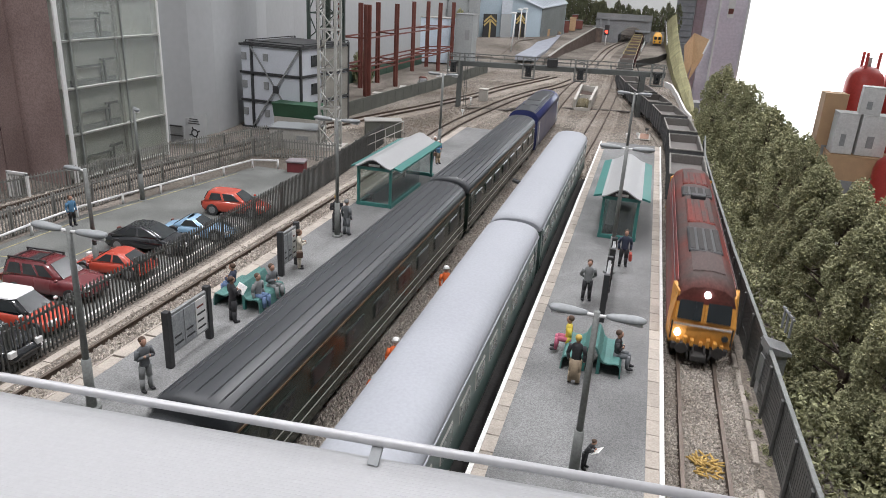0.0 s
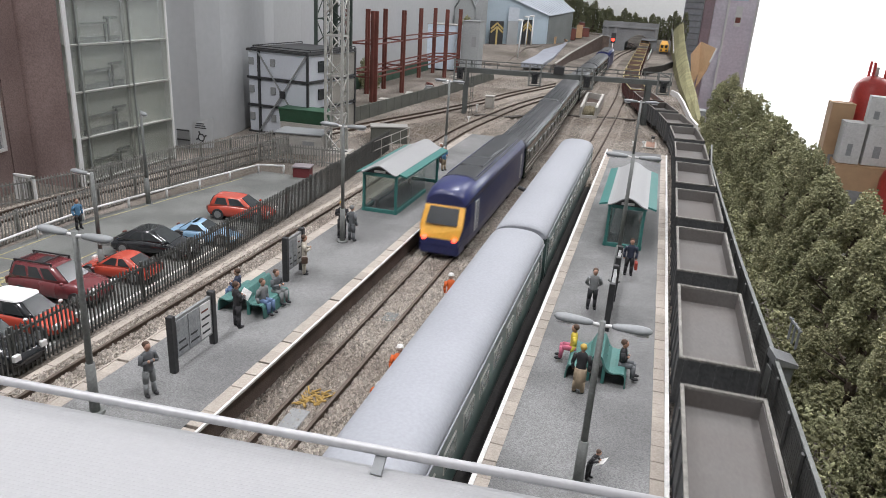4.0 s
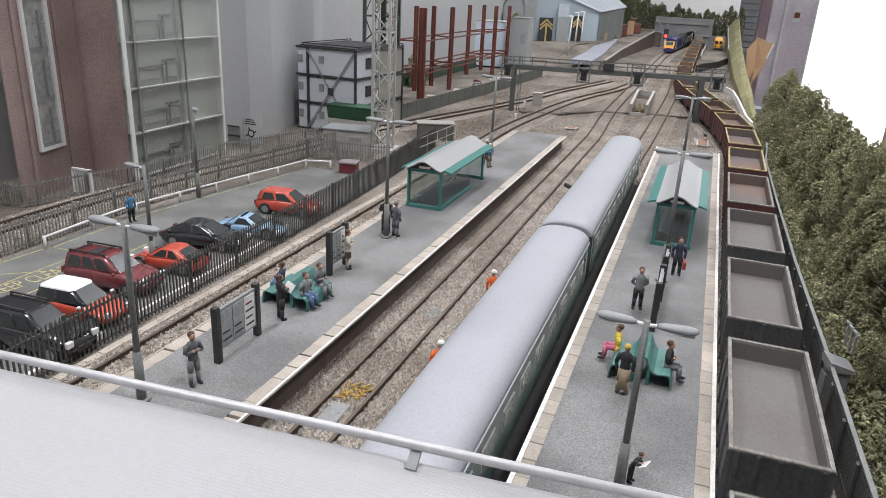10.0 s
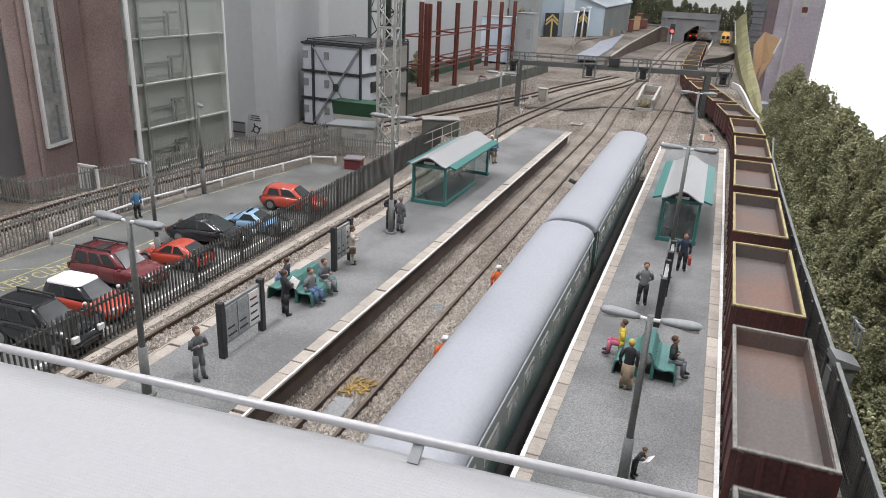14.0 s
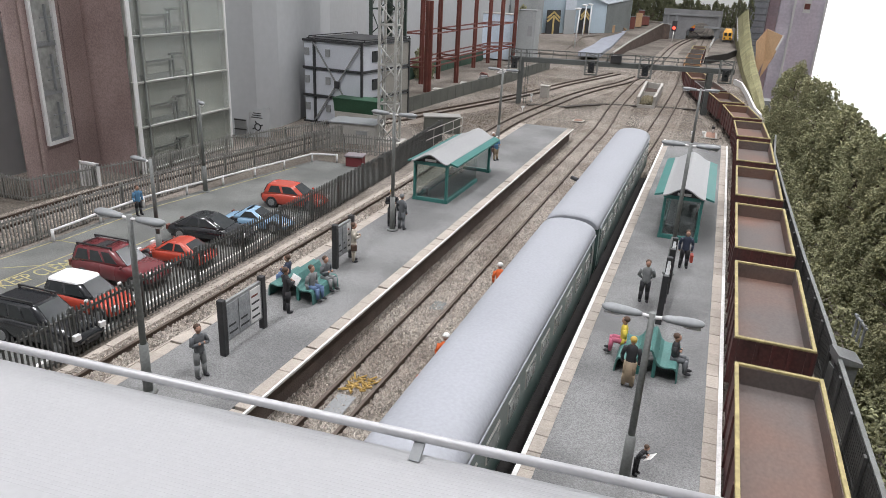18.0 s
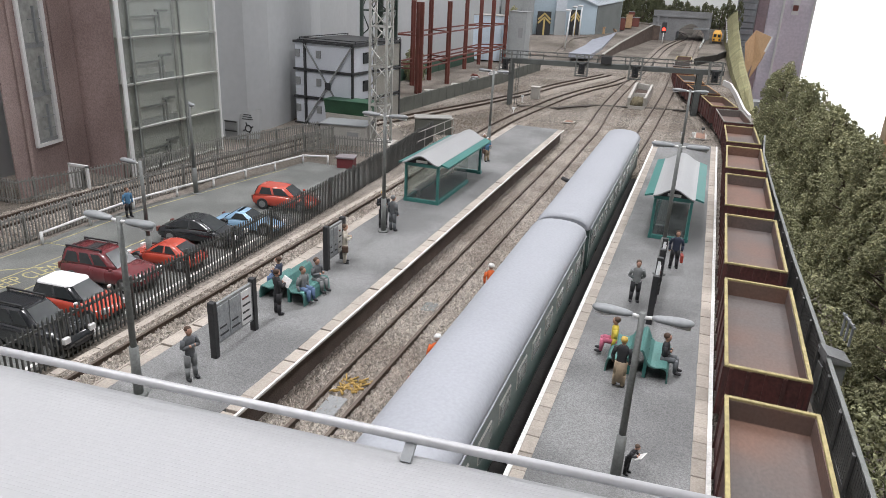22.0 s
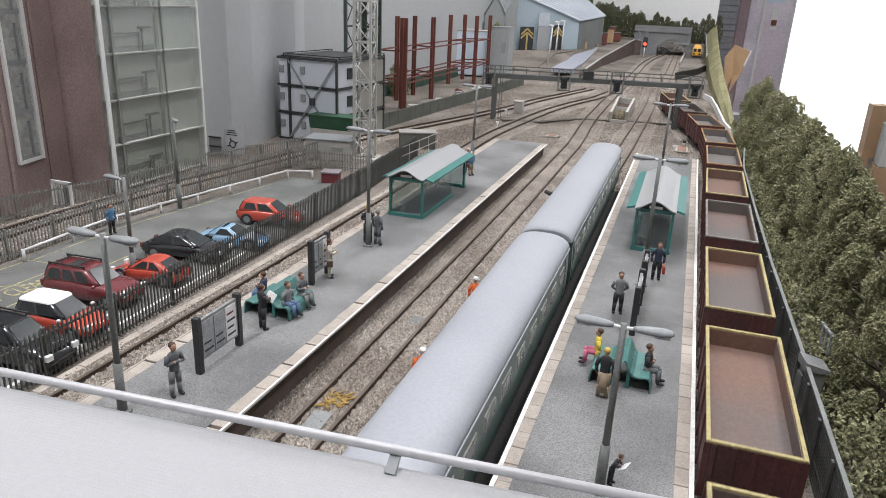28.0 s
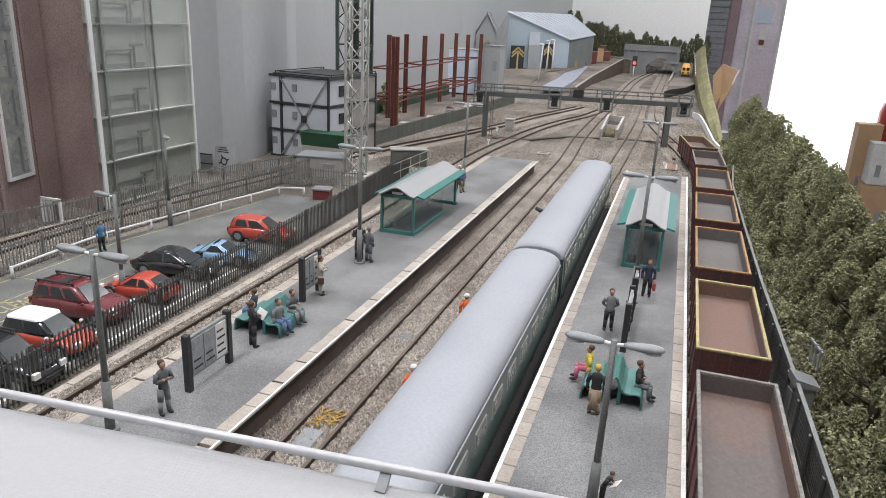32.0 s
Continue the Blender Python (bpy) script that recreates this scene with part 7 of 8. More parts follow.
for k, (x, y, h, sp, n) in enumerate(((80, 945, 78, 17, 7000), (84, 870, 92, 20, 8000), (92, 800, 84, 21, 9000), (94, 725, 88, 22, 10000), (99, 655, 80, 22, 11000), (97, 590, 86, 22, 12000), (99, 525, 80, 22, 14000), (96, 462, 88, 21, 17000),
                                      (95, 400, 82, 20, 24000), (98, 345, 86, 20, 28000), (95, 292, 92, 19, 34000), (100, 240, 86, 21, 34000), (99, 190, 78, 21, 30000), (101, 140, 70, 20, 22000))):
    tree(x, y, h, sp, 40 + k, n, 1.15 if y > 500 else 0.85 if y > 330 else 0.75, low=0.05)


def bank():
    bm = bmesh.new()
    rings = []
    for y, xl, zl, xr, zr in ((1085, 64, 3, 70, 8), (1150, 61, 6, 70, 13), (1300, 56, 12, 69, 23), (1500, 49, 18, 65, 34), (1800, 43, 30, 62, 52), (2100, 39, 46, 60, 74), (2400, 36, 66, 60, 96), (2640, 34, 84, 60, 114)):
        rings.append([(xl, y, -5), (xl, y, zl), ((xl + xr) / 2, y, (zl + zr) / 2 + 3 + 2 * math.sin(y * 0.013)), (xr, y, zr), (xr + 3, y, zr - 1), (xr + 4, y, -5)])
    loft(bm, rings)
    solid("grass_bank", bm, GRASS, label="dry yellow-green static grass embankment", category="grass", kind="structure")


bank()
th = thing("retaining_wall", 0, 0, 0, label="low white retaining wall at the foot of the bank", category="wall")
wall_run = [(33, 1430), (45, 1385), (52, 1270), (59, 1100), (65, 1040)]
for a, b in zip(wall_run, wall_run[1:]):
    bm = bmesh.new()
    bar(bm, (*a, rise(a[1]) + 5), (*b, rise(b[1]) + 5), 3.2, 10)
    part("wall_length", bm, WHITE, th)


# ---- far end: sheds, platform, bridge ----
def shed(name, x0, x1, y0, y1, eave, ridge, wall_m, roof_m, label, base, doors=()):
    th = thing(name, (x0 + x1) / 2, y0, base, label=label, category="shed", group="far sheds")
    w = (x1 - x0) / 2
    bm = bmesh.new()
    prof = [(-w, 0), (w, 0), (w, eave), (0, ridge), (-w, eave)]
    loft(bm, [[(x, y, z) for x, z in prof] for y in (0, y1 - y0)])
    part("wall", bm, wall_m, th)
    for sx in (-1, 1):
        bm = bmesh.new()
        a = [(0, ridge + 2.6), (sx * (w + 4), eave - 0.5), (sx * (w + 4), eave - 3), (0, ridge + 0.4)]
        loft(bm, [[(x, y, z) for x, z in a] for y in (-5, y1 - y0 + 5)])
        rf = part("roof", bm, roof_m, th)
        for k in range(8):
            bm = bmesh.new()
            y = (y1 - y0) * (k + 0.5) / 8
            bar(bm, (0, y, ridge + 3), (sx * (w + 4), y, eave), 1.2, 1.0)
            part("roof_rib", bm, roof_m, rf)
    for k in range(6):
        for sx in (-1, 1):
            bm = bmesh.new()
            y = (y1 - y0) * (k + 0.5) / 6
            box(bm, *sorted((sx * w, sx * (w + 0.8))), y - 14, y + 14, eave * 0.35, eave * 0.8)
            part("wall_panel", bm, LAMP_GREY, th)
    for dx, dw, dh in doors:
        bm = bmesh.new()
        box(bm, dx - dw / 2, dx + dw / 2, -1.5, 0.5, 0, dh)
        d = part("door_opening", bm, BLACK, th, "dark open doorway")
        for s0, s1, z0, z1 in ((dx - dw / 2 - 4, dx - dw / 2, 0, dh + 4), (dx + dw / 2, dx + dw / 2 + 4, 0, dh + 4), (dx - dw / 2, dx + dw / 2, dh, dh + 5), (dx - 3, dx + 3, 0, dh)):
            bm = bmesh.new()
            box(bm, s0, s1, -3, 0, z0, z1)
            part("door_frame", bm, YELLOW if z0 < 1 else BLACK, d)
    return th


SHED_BLUE = material("shed_blue", (0.42, 0.51, 0.57), 0.6, vary=0.08, grain=300, patch=12, bump=0.05)
SHED_GREY = material("shed_grey", (0.36, 0.38, 0.38), 0.7, vary=0.08, grain=300, patch=12, bump=0.05)
SHED_ROOF = material("shed_roof", (0.52, 0.57, 0.62), 0.45, vary=0.08, grain=200, patch=14, bump=0.05)
bm = bmesh.new()
loft(bm, [[(x0, y, 0), (x1, y, 0), (x1, y, z), (x0, y, z)] for y, x0, x1, z in ((1700, -540, -350, 9), (1890, -535, -335, 38), (2250, -500, -262, 40))])
solid("shed_yard", bm, EARTH, label="raised gritty yard in front of the sheds", category="ground", kind="structure")
shed("engine_shed", -535, -476, 1900, 1930, 84, 138, SHED_GREY, SHED_GREY, "flat grey gabled workshop at the far end", 38)


def blue_shed():
    th = thing("engine_shed", 0, 0, 0, label="pale blue engine shed with a long metal roof", category="shed", group="far sheds")
    peak, corner, back, ridge = Vector((-450, 1900, 180)), Vector((-310, 2060, 117.5)), Vector((-262, 2230, 131)), Vector((-339, 2260, 183))
    bm = bmesh.new()
    front = [(-476, 1897, 20), (corner.x, corner.y, 20), corner, peak, (-476, 1897, 134)]
    rear = [(-430, 2240, 20), (back.x, back.y, 20), back, ridge, (-430, 2240, 134)]
    loft(bm, [front, rear])
    part("wall", bm, SHED_BLUE, th)
    bm = bmesh.new()
    loft(bm, [[(-477, y, 20), (-446, y + 1.5, 20), (-446, y + 1.5, 177), (-450, y, 179), (-477, y, 133)] for y in (1893.5, 1896)])
    part("grey_end", bm, SHED_GREY, th, "plain grey end wall")
    up = Vector((0, 0, 2.5))
    over = (corner - peak).normalized() * 7
    bm = bmesh.new()
    loft(bm, [[peak + Vector((-2, -7, 1)), corner + over + Vector((0, -6, 0)), corner + over + Vector((0, -6, 2.5)), peak + Vector((-2, -7, 3.5))], [ridge + up * 0.4, back + over + up * 0.2, back + over + up * 1.2, ridge + up * 1.4]])
    rf = part("roof", bm, SHED_ROOF, th, "long pale metal roof")
    for k in range(12):
        f = (k + 0.5) / 12
        bm = bmesh.new()
        bar(bm, peak.lerp(ridge, f) + up * 1.6, corner.lerp(back, f) + over * 0.95 + up * 1.4, 1.4, 1.0)
        part("roof_rib", bm, SHED_ROOF, rf)
    # the front wall runs back from the grey end to the corner
    d = Vector((corner.x + 446, corner.y - 1900)).normalized()
    n = Vector((d.y, -d.x))

    def on_front(name, m, s0, s1, z0, z1, o, parent, label=""):
        b = bmesh.new()
        pts = [Vector((-446, 1900)) + d * q + n * w for q, w in ((s0, 0), (s1, 0), (s1, o), (s0, o))]
        loft(b, [[(p.x, p.y, z) for p in pts] for z in (z0, z1)])
        return part(name, b, m, parent, label)

    DOOR_YELLOW = material("door_yellow", (0.52, 0.40, 0.16), 0.7, vary=0.2)
    for s0, s1, z0, z1 in ((12, 56, 28, 98), (122, 154, 40, 104)):
        dr = on_front("door_opening", BLACK, s0, s1, z0, z1, 1.5, th, "dark open doorway")
        mid = (s0 + s1) / 2
        on_front("door_post", DOOR_YELLOW, mid - 2.5, mid + 2.5, z0, z1 - 18, 2.5, dr)
        for q in (-1, 1):
            for lift in (0, -9):
                b = bmesh.new()
                p0, p1 = (Vector((-446, 1900)) + d * v + n * 2.2 for v in (mid + q * (s1 - s0) * 0.46, mid))
                bar(b, (p0.x, p0.y, z1 - 20 + lift), (p1.x, p1.y, z1 - 5 + lift), 1.0, 4.5)
                part("chevron", b, DOOR_YELLOW, dr)
    on_front("wall_panel", SHED_ROOF, 70, 106, 100, 134, 1.5, th, "pale translucent wall panel")
    on_front("wall_panel", SHED_GREY, 70, 106, 36, 99, 1.2, th, "grey sliding door panel")
    on_front("base_course", WALL_BRICK, 0, 205, 24, 40, 1.0, th, "dark brick base course")
    b = bmesh.new()
    side = [corner.lerp(back, 0.03), corner.lerp(back, 0.97)]
    loft(b, [[(p.x + 0.5, p.y - 0.6, 20), (p.x + 1.5, p.y - 0.6, 20), (p.x + 1.5, p.y - 0.6, p.z - 3), (p.x + 0.5, p.y - 0.6, p.z - 3)] for p in side])
    part("side_cladding", b, material("shed_side", (0.20, 0.22, 0.215), 0.7, vary=0.15, grain=300, patch=20), th, "dark grey side wall")


blue_shed()

PALE_BLUE = material("office_pale_blue", (0.66, 0.76, 0.86), 0.6, vary=0.06, grain=300, patch=12, bump=0.05)
cabin("site_office", -450, 1530, 6, 2, 62, 60, 91, PALE_BLUE, "pale blue two-storey site office", CREAM, False)
cabin("site_office", -389, 1536, 6, 2, 38, 50, 101, SHED_GREY, "grey flat-roofed lineside office", GREY)


def yard_level(y):
    """Height of the raised yard behind the far retaining wall."""
    return 24 + max(0.0, y - 1900) * 0.0586


def far_platform():
    bm = bmesh.new()
    rings = []
    for y, xa, xb, zl in ((1560, -356, -226, 3), (1700, -356, -232, 9.5), (1890, -345, -228, 38.5), (1960, -335, -226, 39.5), (2200, -290, -207, 43), (2480, -300, -187, 58)):
        top = yard_level(y) - (14 if y < 1600 else 3 if y < 1750 else 0.6)
        mid = 0.6 * xa + 0.4 * xb
        rings.append([(xa, y, -1), (xa, y, zl), (mid, y, top if y > 1750 else zl), (xb, y, top), (xb + 1, y, -1)])
    loft(bm, rings)
    solid("far_yard", bm, EARTH, label="raised brown gritty yard behind a retaining wall", category="ground", kind="structure")
    bm = bmesh.new()
    rings = []
    for y, xa, xb in ((1600, -290, -243), (1850, -298, -252), (2150, -306, -263), (2470, -316, -280)):
        z = yard_level(y)
        rings.append([(xa, y, z - 8), (xa, y, z + 1.5), (xb, y, z + 1.5), (xb, y, z - 8)])
    loft(bm, rings)
    solid("far_platform", bm, material("far_platform_tarmac", (0.36, 0.38, 0.43), 0.9, vary=0.12), label="pale blue-grey far station platform", category="platform", kind="structure")
    for k, (x, y, tilt) in enumerate(((-331, 1765, 5), (-350, 1962, 3), (-340, 1998, 1), (-328, 2058, -8))):
        th = thing("far_lamp", x, y, yard_level(y) - 4, label="tall white lamp column on the far platform", category="lamp post", group="far platform lamps")
        bm = bmesh.new()
        tube(bm, (0, 0, 0), (tilt, 0, 88), 2.0, 1.4, 8)
        part("column", bm, WHITE, th)
        bm = bmesh.new()
        ball(bm, (tilt - 4, 0, 89), 8, 3.5, 2.6, seg=10)
        part("lamp_head", bm, glow("far_lamp_glow", (1.0, 0.98, 0.94), 1.6) if k == 3 else WHITE, th)
    # retaining wall with its pale coping, rising to the bridge
    th = thing("far_wall", 0, 0, 0, label="dark retaining wall with pale coping at the far end", category="wall")
    run = [(-229, 1700, 20), (-227, 1840, 25), (-225.4, 1960, 29.6), (-216, 2080, 36.6), (-206.9, 2200, 43.6), (-197, 2340, 51.2), (-186.6, 2480, 58.8), (-163.6, 2480, 57.4)]
    for (xa, ya, za), (xb, yb, zb) in zip(run, run[1:]):
        for name, m, lo, hi, w in (("wall_face", WALL_BRICK, 0, -1.4, 3.0), ("coping", CONCRETE, -1.4, 1.0, 4.6)):
            bm = bmesh.new()
            d = Vector((xb - xa, yb - ya)).normalized()
            nx, ny = d.y * w / 2, -d.x * w / 2
            loft(bm, [[(x - nx, y - ny, (z + lo) if lo else 0), (x + nx, y + ny, (z + lo) if lo else 0), (x + nx, y + ny, z + hi), (x - nx, y - ny, z + hi)] for x, y, z in ((xa, ya, za), (xb, yb, zb))])
            part(name, bm, m, th)
    for k, (x, y, w, h) in enumerate(((-300, 2120, 22, 20), (-282, 2190, 16, 13), (-262, 2270, 20, 34), (-248, 2330, 18, 38), (-236, 2390, 26, 26), (-252, 2420, 18, 40))):
        cabin("stores_crate", x, y, yard_level(y) + 1, 4, w, 18, h, (CARDBOARD, RUST_STEEL, RUST_STEEL)[k % 3], "small brown store crate on the far platform", CARDBOARD if k % 3 == 0 else LAMP_GREY, False)
    th = thing("timber_stack", -262, 2215, yard_level(2215), 10, "pile of brown timber and scrap by the shed", "timber pile")
    for k in range(14):
        bm = bmesh.new()
        bar(bm, (-22 + 3 * (k % 5), -30 + 4 * (k % 3), 2 + 3.0 * (k // 5)), (-14 + 3 * (k % 5), 34 - 3 * (k % 4), 2 + 3.0 * (k // 5)), 2.6, 2.6)
        part("baulk", bm, CARDBOARD if k % 2 else SLEEPER, th)


far_platform()


def bridge():
    th = thing("road_bridge", 0, 2516, 0, label="grey stone road bridge over the far tracks", category="bridge")
    STONE = material("bridge_stone", (0.235, 0.24, 0.245), 0.9, vary=0.15, grain=300, patch=20, bump=0.3)
    x0, x1, a0, a1, top = -192, -12, -114, -28, 84
    bm = bmesh.new()
    box(bm, x0, a0, 0, 60, 0, top)
    box(bm, a1, x1, 0, 60, 0, top)
    n = 16
    ring = [(a0 + (a1 - a0) * k / n, 38 + 28 * math.sin(math.pi * k / n)) for k in range(n + 1)]
    crown = ring + [(a1, top), (a0, top)]
    loft(bm, [[(x, y, z) for x, z in crown] for y in (0, 60)])
    part("arch_wall", bm, STONE, th)
    bm = bmesh.new()
    box(bm, x0, x1, -4, 4, top, top + 6, 0, 0.5)
    box(bm, x0, x1, -2, 4, top + 6, top + 20)
    part("parapet", bm, STONE, th)
    bm = bmesh.new()
    box(bm, a1 - 34, a1 + 14, -8, -4, 50, 56)
    part("pale_sign", bm, LAMP_GREY, th)
    # Walls and roof added behind the arch so its inside stays dim.
    bm = bmesh.new()
    box(bm, a0 - 4, a0 - 1, 60, 230, 0, 70)
    box(bm, a1 + 1, a1 + 4, 60, 230, 0, 70)
    box(bm, a0 - 4, a1 + 4, 60, 230, 70, 76)
    part("tunnel_lining", bm, STONE, th)
    for q, (xa, za) in enumerate(((-176, 20), (-150, 20), (-20, 20))):
        bm = bmesh.new()
        box(bm, xa - 4, xa + 4, -5, 0, za, top, 0, 0.6)
        part("buttress", bm, STONE, th)


bridge()
FAR_LEAF = random_tint(material("far_leaf", (0.17, 0.18, 0.10), 0.95, vary=0.3), 0.6, 1.3)
for k in range(26):
    x = -395 + 18.5 * k + random.uniform(-7, 7)
    top = (205 - (x + 390) * 0.36 if x < -170 else 132) + random.uniform(-16, 16)
    foot = 50 if x < -190 or x > -20 else 84
    tree(x, 2612 + random.uniform(-14, 20), top - foot, 24 if x < -170 else 15, 90 + k, 1500 if x < -170 else 700, 3.0, foot, 0.03, "dark olive model tree on the far skyline", "skyline trees", FAR_LEAF)
bm = bmesh.new()
rings = [[(x, 2575, 0), (x, 2575, z), (x, 2660, z + 6), (x, 2660, 0)] for x, z in ((-400, 62), (-300, 60), (-195, 56))]
loft(bm, rings)
solid("far_bank", bm, EARTH, label="dark earth bank below the skyline trees", category="grass", kind="structure")


def red_signal():
    y = 2300
    th = thing("colour_light_signal", -140, y, 16.8, label="colour light signal showing a bright red lamp", category="signal")
    bm = bmesh.new()
    tube(bm, (0, 0, 0), (0, 0, 30), 1.6, seg=8)
    part("post", bm, WHITE, th)
    bm = bmesh.new()
    box(bm, -7, 7, -2, 3, 28, 58, 0, 0.8)
    hd = part("signal_head", bm, BLACK, th)
    bm = bmesh.new()
    tube(bm, (0, -3.5, 38), (0, -2, 38), 4.6, seg=14)
    part("red_lamp", bm, glow("signal_red_glow", (1.0, 0.05, 0.03), 4.0), hd, "lit red signal lamp")
    bm = bmesh.new()
    bar(bm, (-45, 0, 52), (-6, 0, 46), 1.5, 2.0)
    part("bracket_arm", bm, GREY, th)


red_signal()


def yellow_machine():
    y = 2350
    th = thing("track_machine", 12, y, 21, label="yellow track machine standing on the far siding", category="locomotive")
    bm = bmesh.new()
    box(bm, -13, 13, 0, 90, 6, 29, 0, 2)
    part("body", bm, YELLOW, th)
    bm = bmesh.new()
    loft(bm, [[(-12, 1, 29), (12, 1, 29), (12, 88, 29), (-12, 88, 29)], [(-8, 5, 36), (8, 5, 36), (8, 84, 36), (-8, 84, 36)]])
    part("roof", bm, YELLOW, th)
    for sx in (-1, 1):
        bm = bmesh.new()
        box(bm, *sorted((sx * 2, sx * 10)), -1, 1, 18, 27, 0, 0.4)
        part("cab_window", bm, WINDOW, th)
        bm = bmesh.new()
        box(bm, *sorted((sx * 5, sx * 10)), -1.5, 1, 9, 14, 0, 0.4)
        part("black_marking", bm, BLACK, th)
    bm = bmesh.new()
    box(bm, -12, 12, 2, 88, 0, 6)
    part("underframe", bm, UNDER, th)


yellow_machine()
th = thing("striped_kerb", 0, 0, 0, label="black and white striped marker kerb climbing the bank", category="kerb")
for k in range(22):
    bm = bmesh.new()
    pts = []
    for q in (k, k + 0.94):
        f = q / 22
        y = 2100 + 500 * f
        pts.append((39 - 5 * f - 1.5, y, 44 + 40 * f))
    bar(bm, pts[0], pts[1], 2.6, 7.0)
    part("kerb_block", bm, BLACK if k % 2 else WHITE, th)
bm = bmesh.new()
loft(bm, [[(x, y, z) for x, y in ((-28, 1745), (20, 1930), (46, 2085), (40, 2510), (-18, 2510), (-24, 2080))] for z in (0, 20)])
solid("siding_base", bm, EARTH, label="raised brown base under the far siding", category="ground", kind="structure")
th = thing("siding_edge", 0, 0, 0, label="dark ragged edge of the raised siding", category="edging")
edge = [(-29, 1742), (-12, 1812), (6, 1868), (20, 1926), (36, 2020), (47, 2083)]
for a, b in zip(edge, edge[1:]):
    bm = bmesh.new()
    bar(bm, (*a, 11.5), (*b, 11.5 + random.uniform(-1.5, 1.5)), 3.0, 21)
    part("edge_board", bm, UNDER, th)
th = thing("siding_wall", 0, 0, 0, label="low white wall between the far tracks", category="wall")
for k in range(9):
    bm = bmesh.new()
    box(bm, -29 + 0.4 * k, -26.5 + 0.4 * k, 2080 + 38 * k, 2114 + 38 * k, 19.5, 27 + (k % 3), 0, 0.4)
    part("wall_block", bm, WHITE, th)


# ---- the hall beyond the layout ----
th = thing("cardboard_sheet", 0, 0, 0, label="bent sheet of brown cardboard leaning by the bank", category="cardboard")
for name, pts in (("folded_side", ((75, 1893, 54), (94, 1905, 84), (100, 1900, 10), (88, 1893, -30))), ("sheet", ((94, 1905, 84), (131, 1880, 71), (117, 1885, 19), (97, 1890, -29), (100, 1900, 10)))):
    bm = bmesh.new()
    loft(bm, [pts, [(x + 1.2, y + 2.5, z) for x, y, z in pts]])
    part(name, bm, CARDBOARD, th, "shaded folded side" if name == "folded_side" else "")
bm = bmesh.new()
bar(bm, (131.5, 1880, 73), (121, 1884, 38), 2.0, 3.5)
part("pale_edge", bm, WHITE, th)

th = thing("slatted_shutter", 122, 4560, -780, label="grey roller shutter with broad slats", category="shutter")
for k in range(30):
    bm = bmesh.new()
    box(bm, -48, 84, -8 - 6 * (k % 2), 0, 34 * k + 560, 34 * k + 591, 0, 2)
    part("slat", bm, material("shutter_grey", (0.30, 0.31, 0.33), 0.6, vary=0.12, grain=60, patch=6, bump=0.05), th)
bm = bmesh.new()
box(bm, -52, 86, 0, 12, 0, 1700)
part("frame", bm, GREY, th)

MAUVE = material("mauve_panel", (0.38, 0.28, 0.30), 0.7, vary=0.1, grain=80, patch=5, bump=0.05, second=(0.32, 0.25, 0.27))
th = thing("partition_panel", 330, 4600, -780, label="mauve-brown hall partition with pale strips and notices", category="partition")
LAVENDER = material("lavender_panel", (0.80, 0.75, 0.82), 0.4, vary=0.1, grain=60, patch=4, bump=0.03, second=(0.66, 0.60, 0.67))
for x0, x1, m in ((-118, -62, MAUVE), (-60, 168, LAVENDER)):
    bm = bmesh.new()
    box(bm, x0, x1, 0, 24, 0, 1900, 0, 2)
    part("panel", bm, m, th)
# The strip at 164 paints in the bright fringe along the door opening.
for x in (8, 164):
    bm = bmesh.new()
    box(bm, x, x + 12, -12, 0, 0, 1900, 0, 1)
    part("pale_strip", bm, WHITE, th)
for x0, x1, z0, z1, m in ((60, 96, 850, 960, WHITE), (64, 92, 870, 900, RUST_STEEL), (20, 115, 990, 1080, PALE_BLUE)):
    bm = bmesh.new()
    box(bm, x0, x1, -10 if m is not WHITE else -6, 0, z0, z1)
    part("notice", bm, m, th)


def carton(x, y, z, w, d, h, m, label, flap=True):
    th = thing("storage_carton", x, y, z, random.uniform(-8, 8), label, "box", "storage cartons")
    bm = bmesh.new()
    box(bm, -w / 2, w / 2, -d / 2, d / 2, 0, h, 0, 2)
    part("carton_body", bm, m, th)
    bm = bmesh.new()
    box(bm, -w / 2 - 1, w / 2 + 1, -d / 2 - 1, d / 2 + 1, h, h + 5, 0, 1)
    part("lid", bm, m, th)
    bm = bmesh.new()
    box(bm, -w * 0.2, w * 0.05, -d / 2 - 1, -d / 2 + 2, h * 0.2, h * 0.5)
    part("printed_mark", bm, GREY, th)


CARTON_WHITE = material("white_carton", (0.62, 0.62, 0.60), 0.7, vary=0.08, grain=100, patch=8, bump=0.05)
carton(1075, 3990, -780, 290, 200, 243, CARDBOARD, "large brown cardboard carton on the hall floor")
carton(985, 3970, -530, 95, 110, 198, CARTON_WHITE, "white printed carton stacked on a cardboard box")
carton(1110, 3975, -530, 130, 110, 196, CARTON_WHITE, "white printed carton stacked on a cardboard box")
carton(1075, 3970, -329, 95, 80, 128, CARTON_WHITE, "small cream carton on top of the stack")
carton(945, 4130, -780, 110, 100, 520, CARDBOARD, "tall brown cardboard carton on the hall floor")


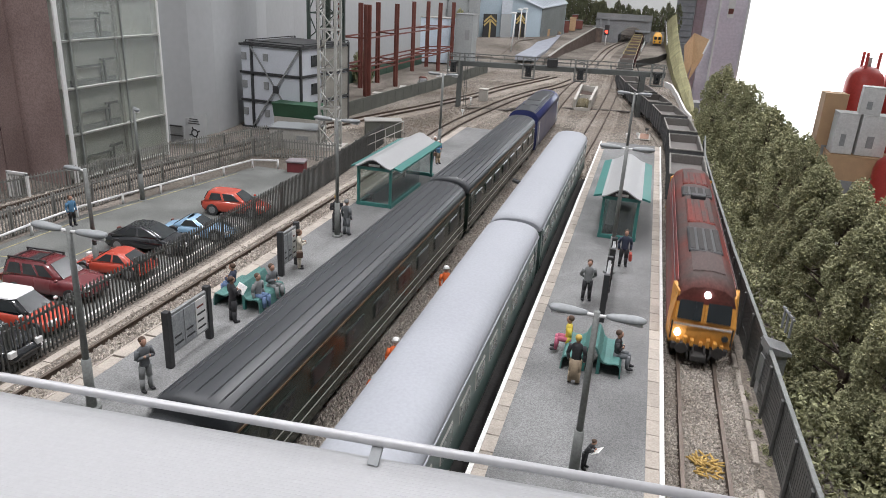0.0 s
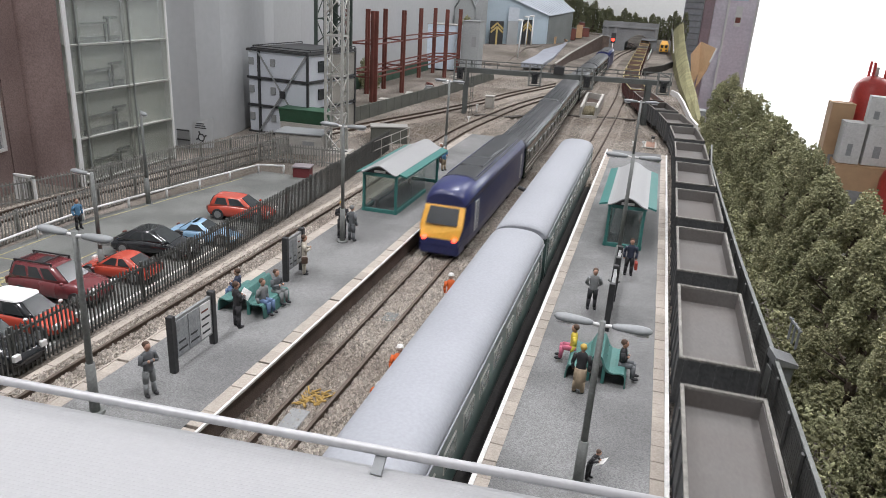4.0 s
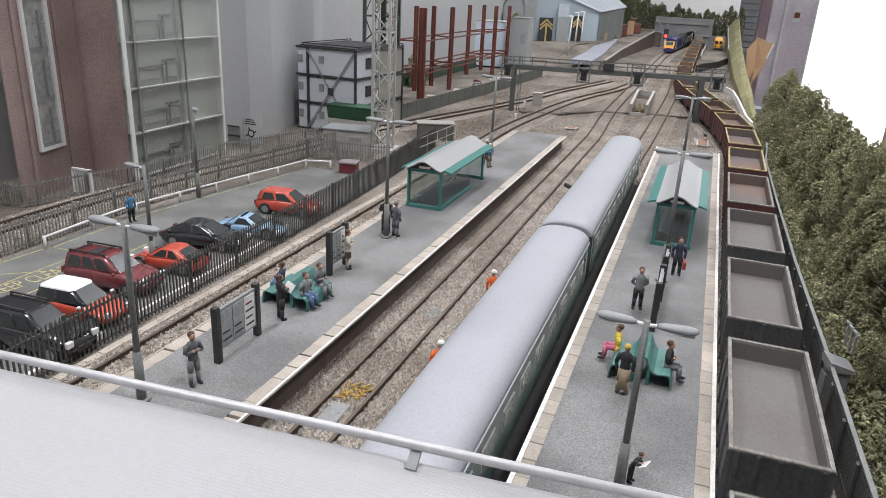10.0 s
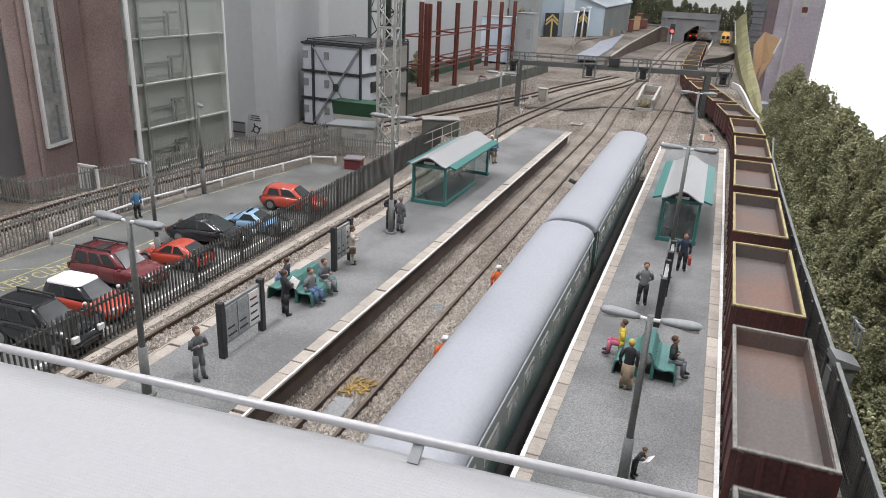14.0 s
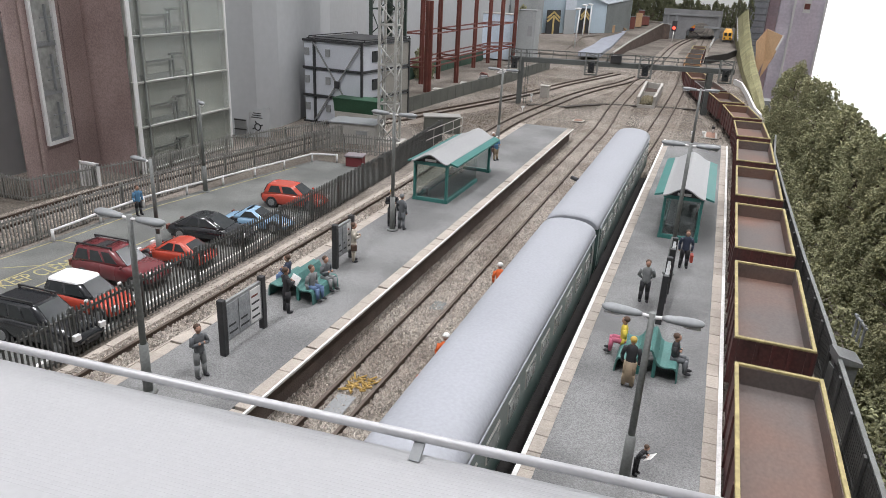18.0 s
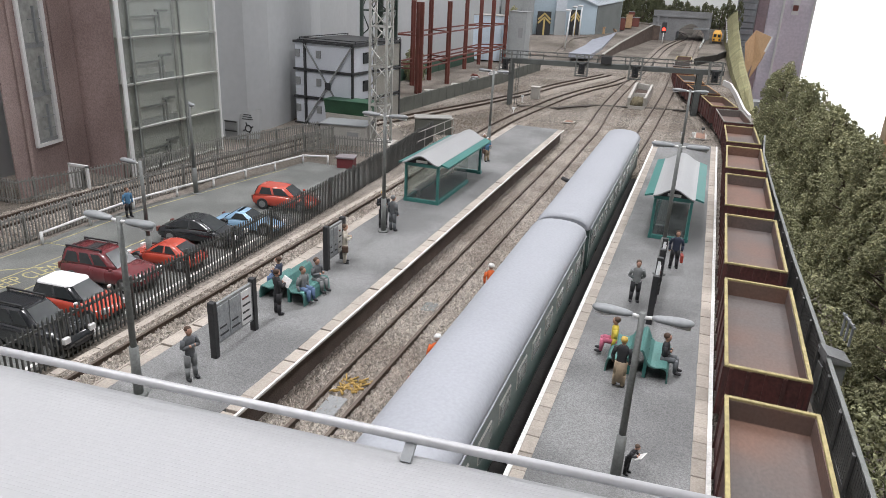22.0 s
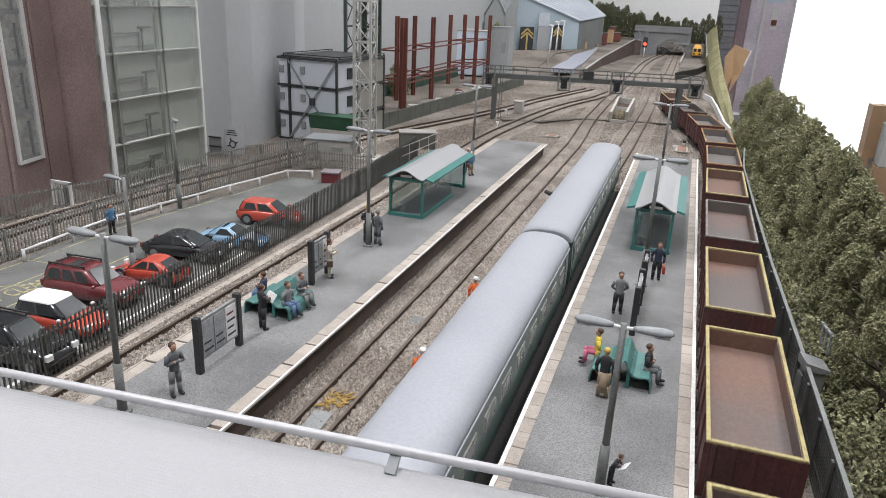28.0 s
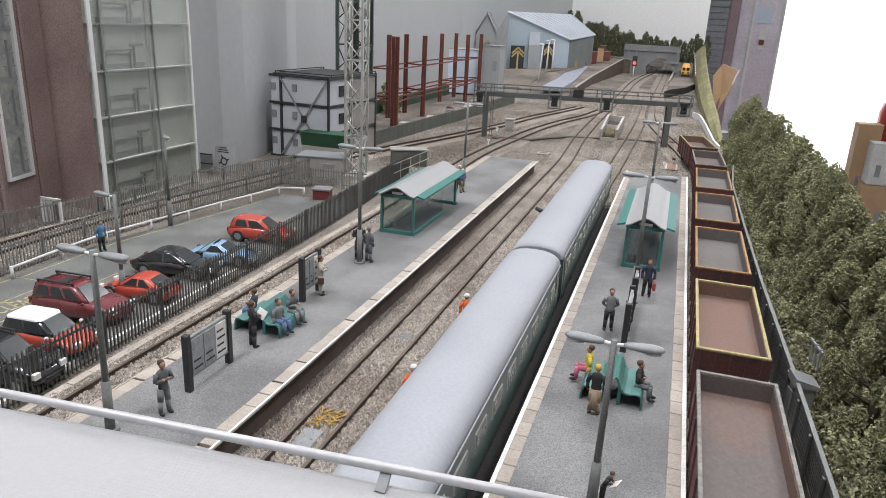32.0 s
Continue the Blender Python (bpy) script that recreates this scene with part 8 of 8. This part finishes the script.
def gas_bottle(x, y, h):
    th = thing("gas_bottle", x, y, -780, label="red steel gas bottle standing on the hall floor", category="gas bottle", group="gas bottles")
    RED = material("bottle_red", (0.45, 0.05, 0.04), 0.4, vary=0.1, grain=100, patch=8, bump=0.03)
    bm = bmesh.new()
    rings = [[(r * math.cos(k * math.tau / 20), r * math.sin(k * math.tau / 20), z) for k in range(20)] for z, r in ((0, 84), (12, 90), (h - 80, 90), (h - 40, 80), (h - 12, 52), (h, 22))]
    loft(bm, rings, smooth=True)
    part("bottle_body", bm, RED, th)
    bm = bmesh.new()
    tube(bm, (0, 0, h), (0, 0, h + 45), 14, 12, 12)
    part("valve", bm, GALV, th)
    for k in range(3):
        a = k * math.tau / 3
        bm = bmesh.new()
        bar(bm, (45 * math.cos(a), 45 * math.sin(a), h - 20), (45 * math.cos(a), 45 * math.sin(a), h + 70), 14, 6)
        part("collar", bm, RED, th)


gas_bottle(1090, 4230, 660)
gas_bottle(1275, 4270, 670)
gas_bottle(1215, 3840, 285)


# ---- what moves ----
def on_track(line, y, half):
    """Pose of a vehicle whose middle is at y, with its bogies on the centre line."""
    xa, xb = along(line, y - half), along(line, y + half)
    za, zb = rise(y - half), rise(y + half)
    turn = -math.degrees(math.atan2(xb - xa, 2 * half))
    return place((xa + xb) / 2, y, (za + zb) / 2, turn, math.degrees(math.atan2(zb - za, 2 * half)))


NOSE = [(0.0, 310), (1.0, 178), (2.0, 46), (3.0, -80), (3.5, -140), (4.5, -255), (5.5, -357), (6.0, -407), (7.0, -505), (8.0, -597), (9.0, -689), (10.0, -769), (11.0, -849),
        (12.0, -929), (13.0, -1005), (14.0, -1075), (15.0, -1142), (16.0, -1208), (17.0, -1273), (18.0, -1337), (19.0, -1400), (20.0, -1462), (21.0, -1525), (22.0, -1588), (23.0, -1652),
        (24.0, -1716), (25.0, -1779), (26.0, -1843), (27.0, -1908), (28.0, -1972), (29.0, -2036), (30.0, -2100), (31.0, -2163), (32.0, -2226)]
EXPRESS = [(0.0, -617), (1.0, -365), (2.0, -113), (3.0, 142), (3.5, 271), (4.5, 533), (5.5, 818), (6.0, 968), (6.5, 1150), (7.0, 1342), (7.5, 1535), (8.0, 1687),
           (8.5, 1808), (9.0, 1943), (9.5, 2064), (10.0, 2205), (10.5, 2301), (11.0, 2372), (11.5, 2422), (12.0, 2465), (13.0, 2514), (14.0, 2608), (15.0, 2690), (16.0, 2775),
           (17.0, 2850), (18.0, 2920), (20.0, 3030), (22.0, 3080), (32.0, 3080)]


def motions():
    walk(LOCO, [(t, on_track(GOODS, n + 121, 85)) for t, n in NOSE])
    for ob, back in WAGONS:
        walk(ob, [(t, on_track(GOODS, n + back, 25)) for t, n in NOSE])
    walk(TAIL, [(t, on_track(FAST, n + 103, 66)) for t, n in EXPRESS])
    for k, ob in enumerate(CARS):
        walk(ob, [(t, on_track(FAST, n + 203 + 5 + 134 + 279 * k, 96)) for t, n in EXPRESS])
    half_turn = pose(0, 0, 0, 0, 0, 180)
    walk(LEAD, [(t, on_track(FAST, n + 203 + 279 * 4 + 105, 66) @ half_turn) for t, n in EXPRESS])


motions()
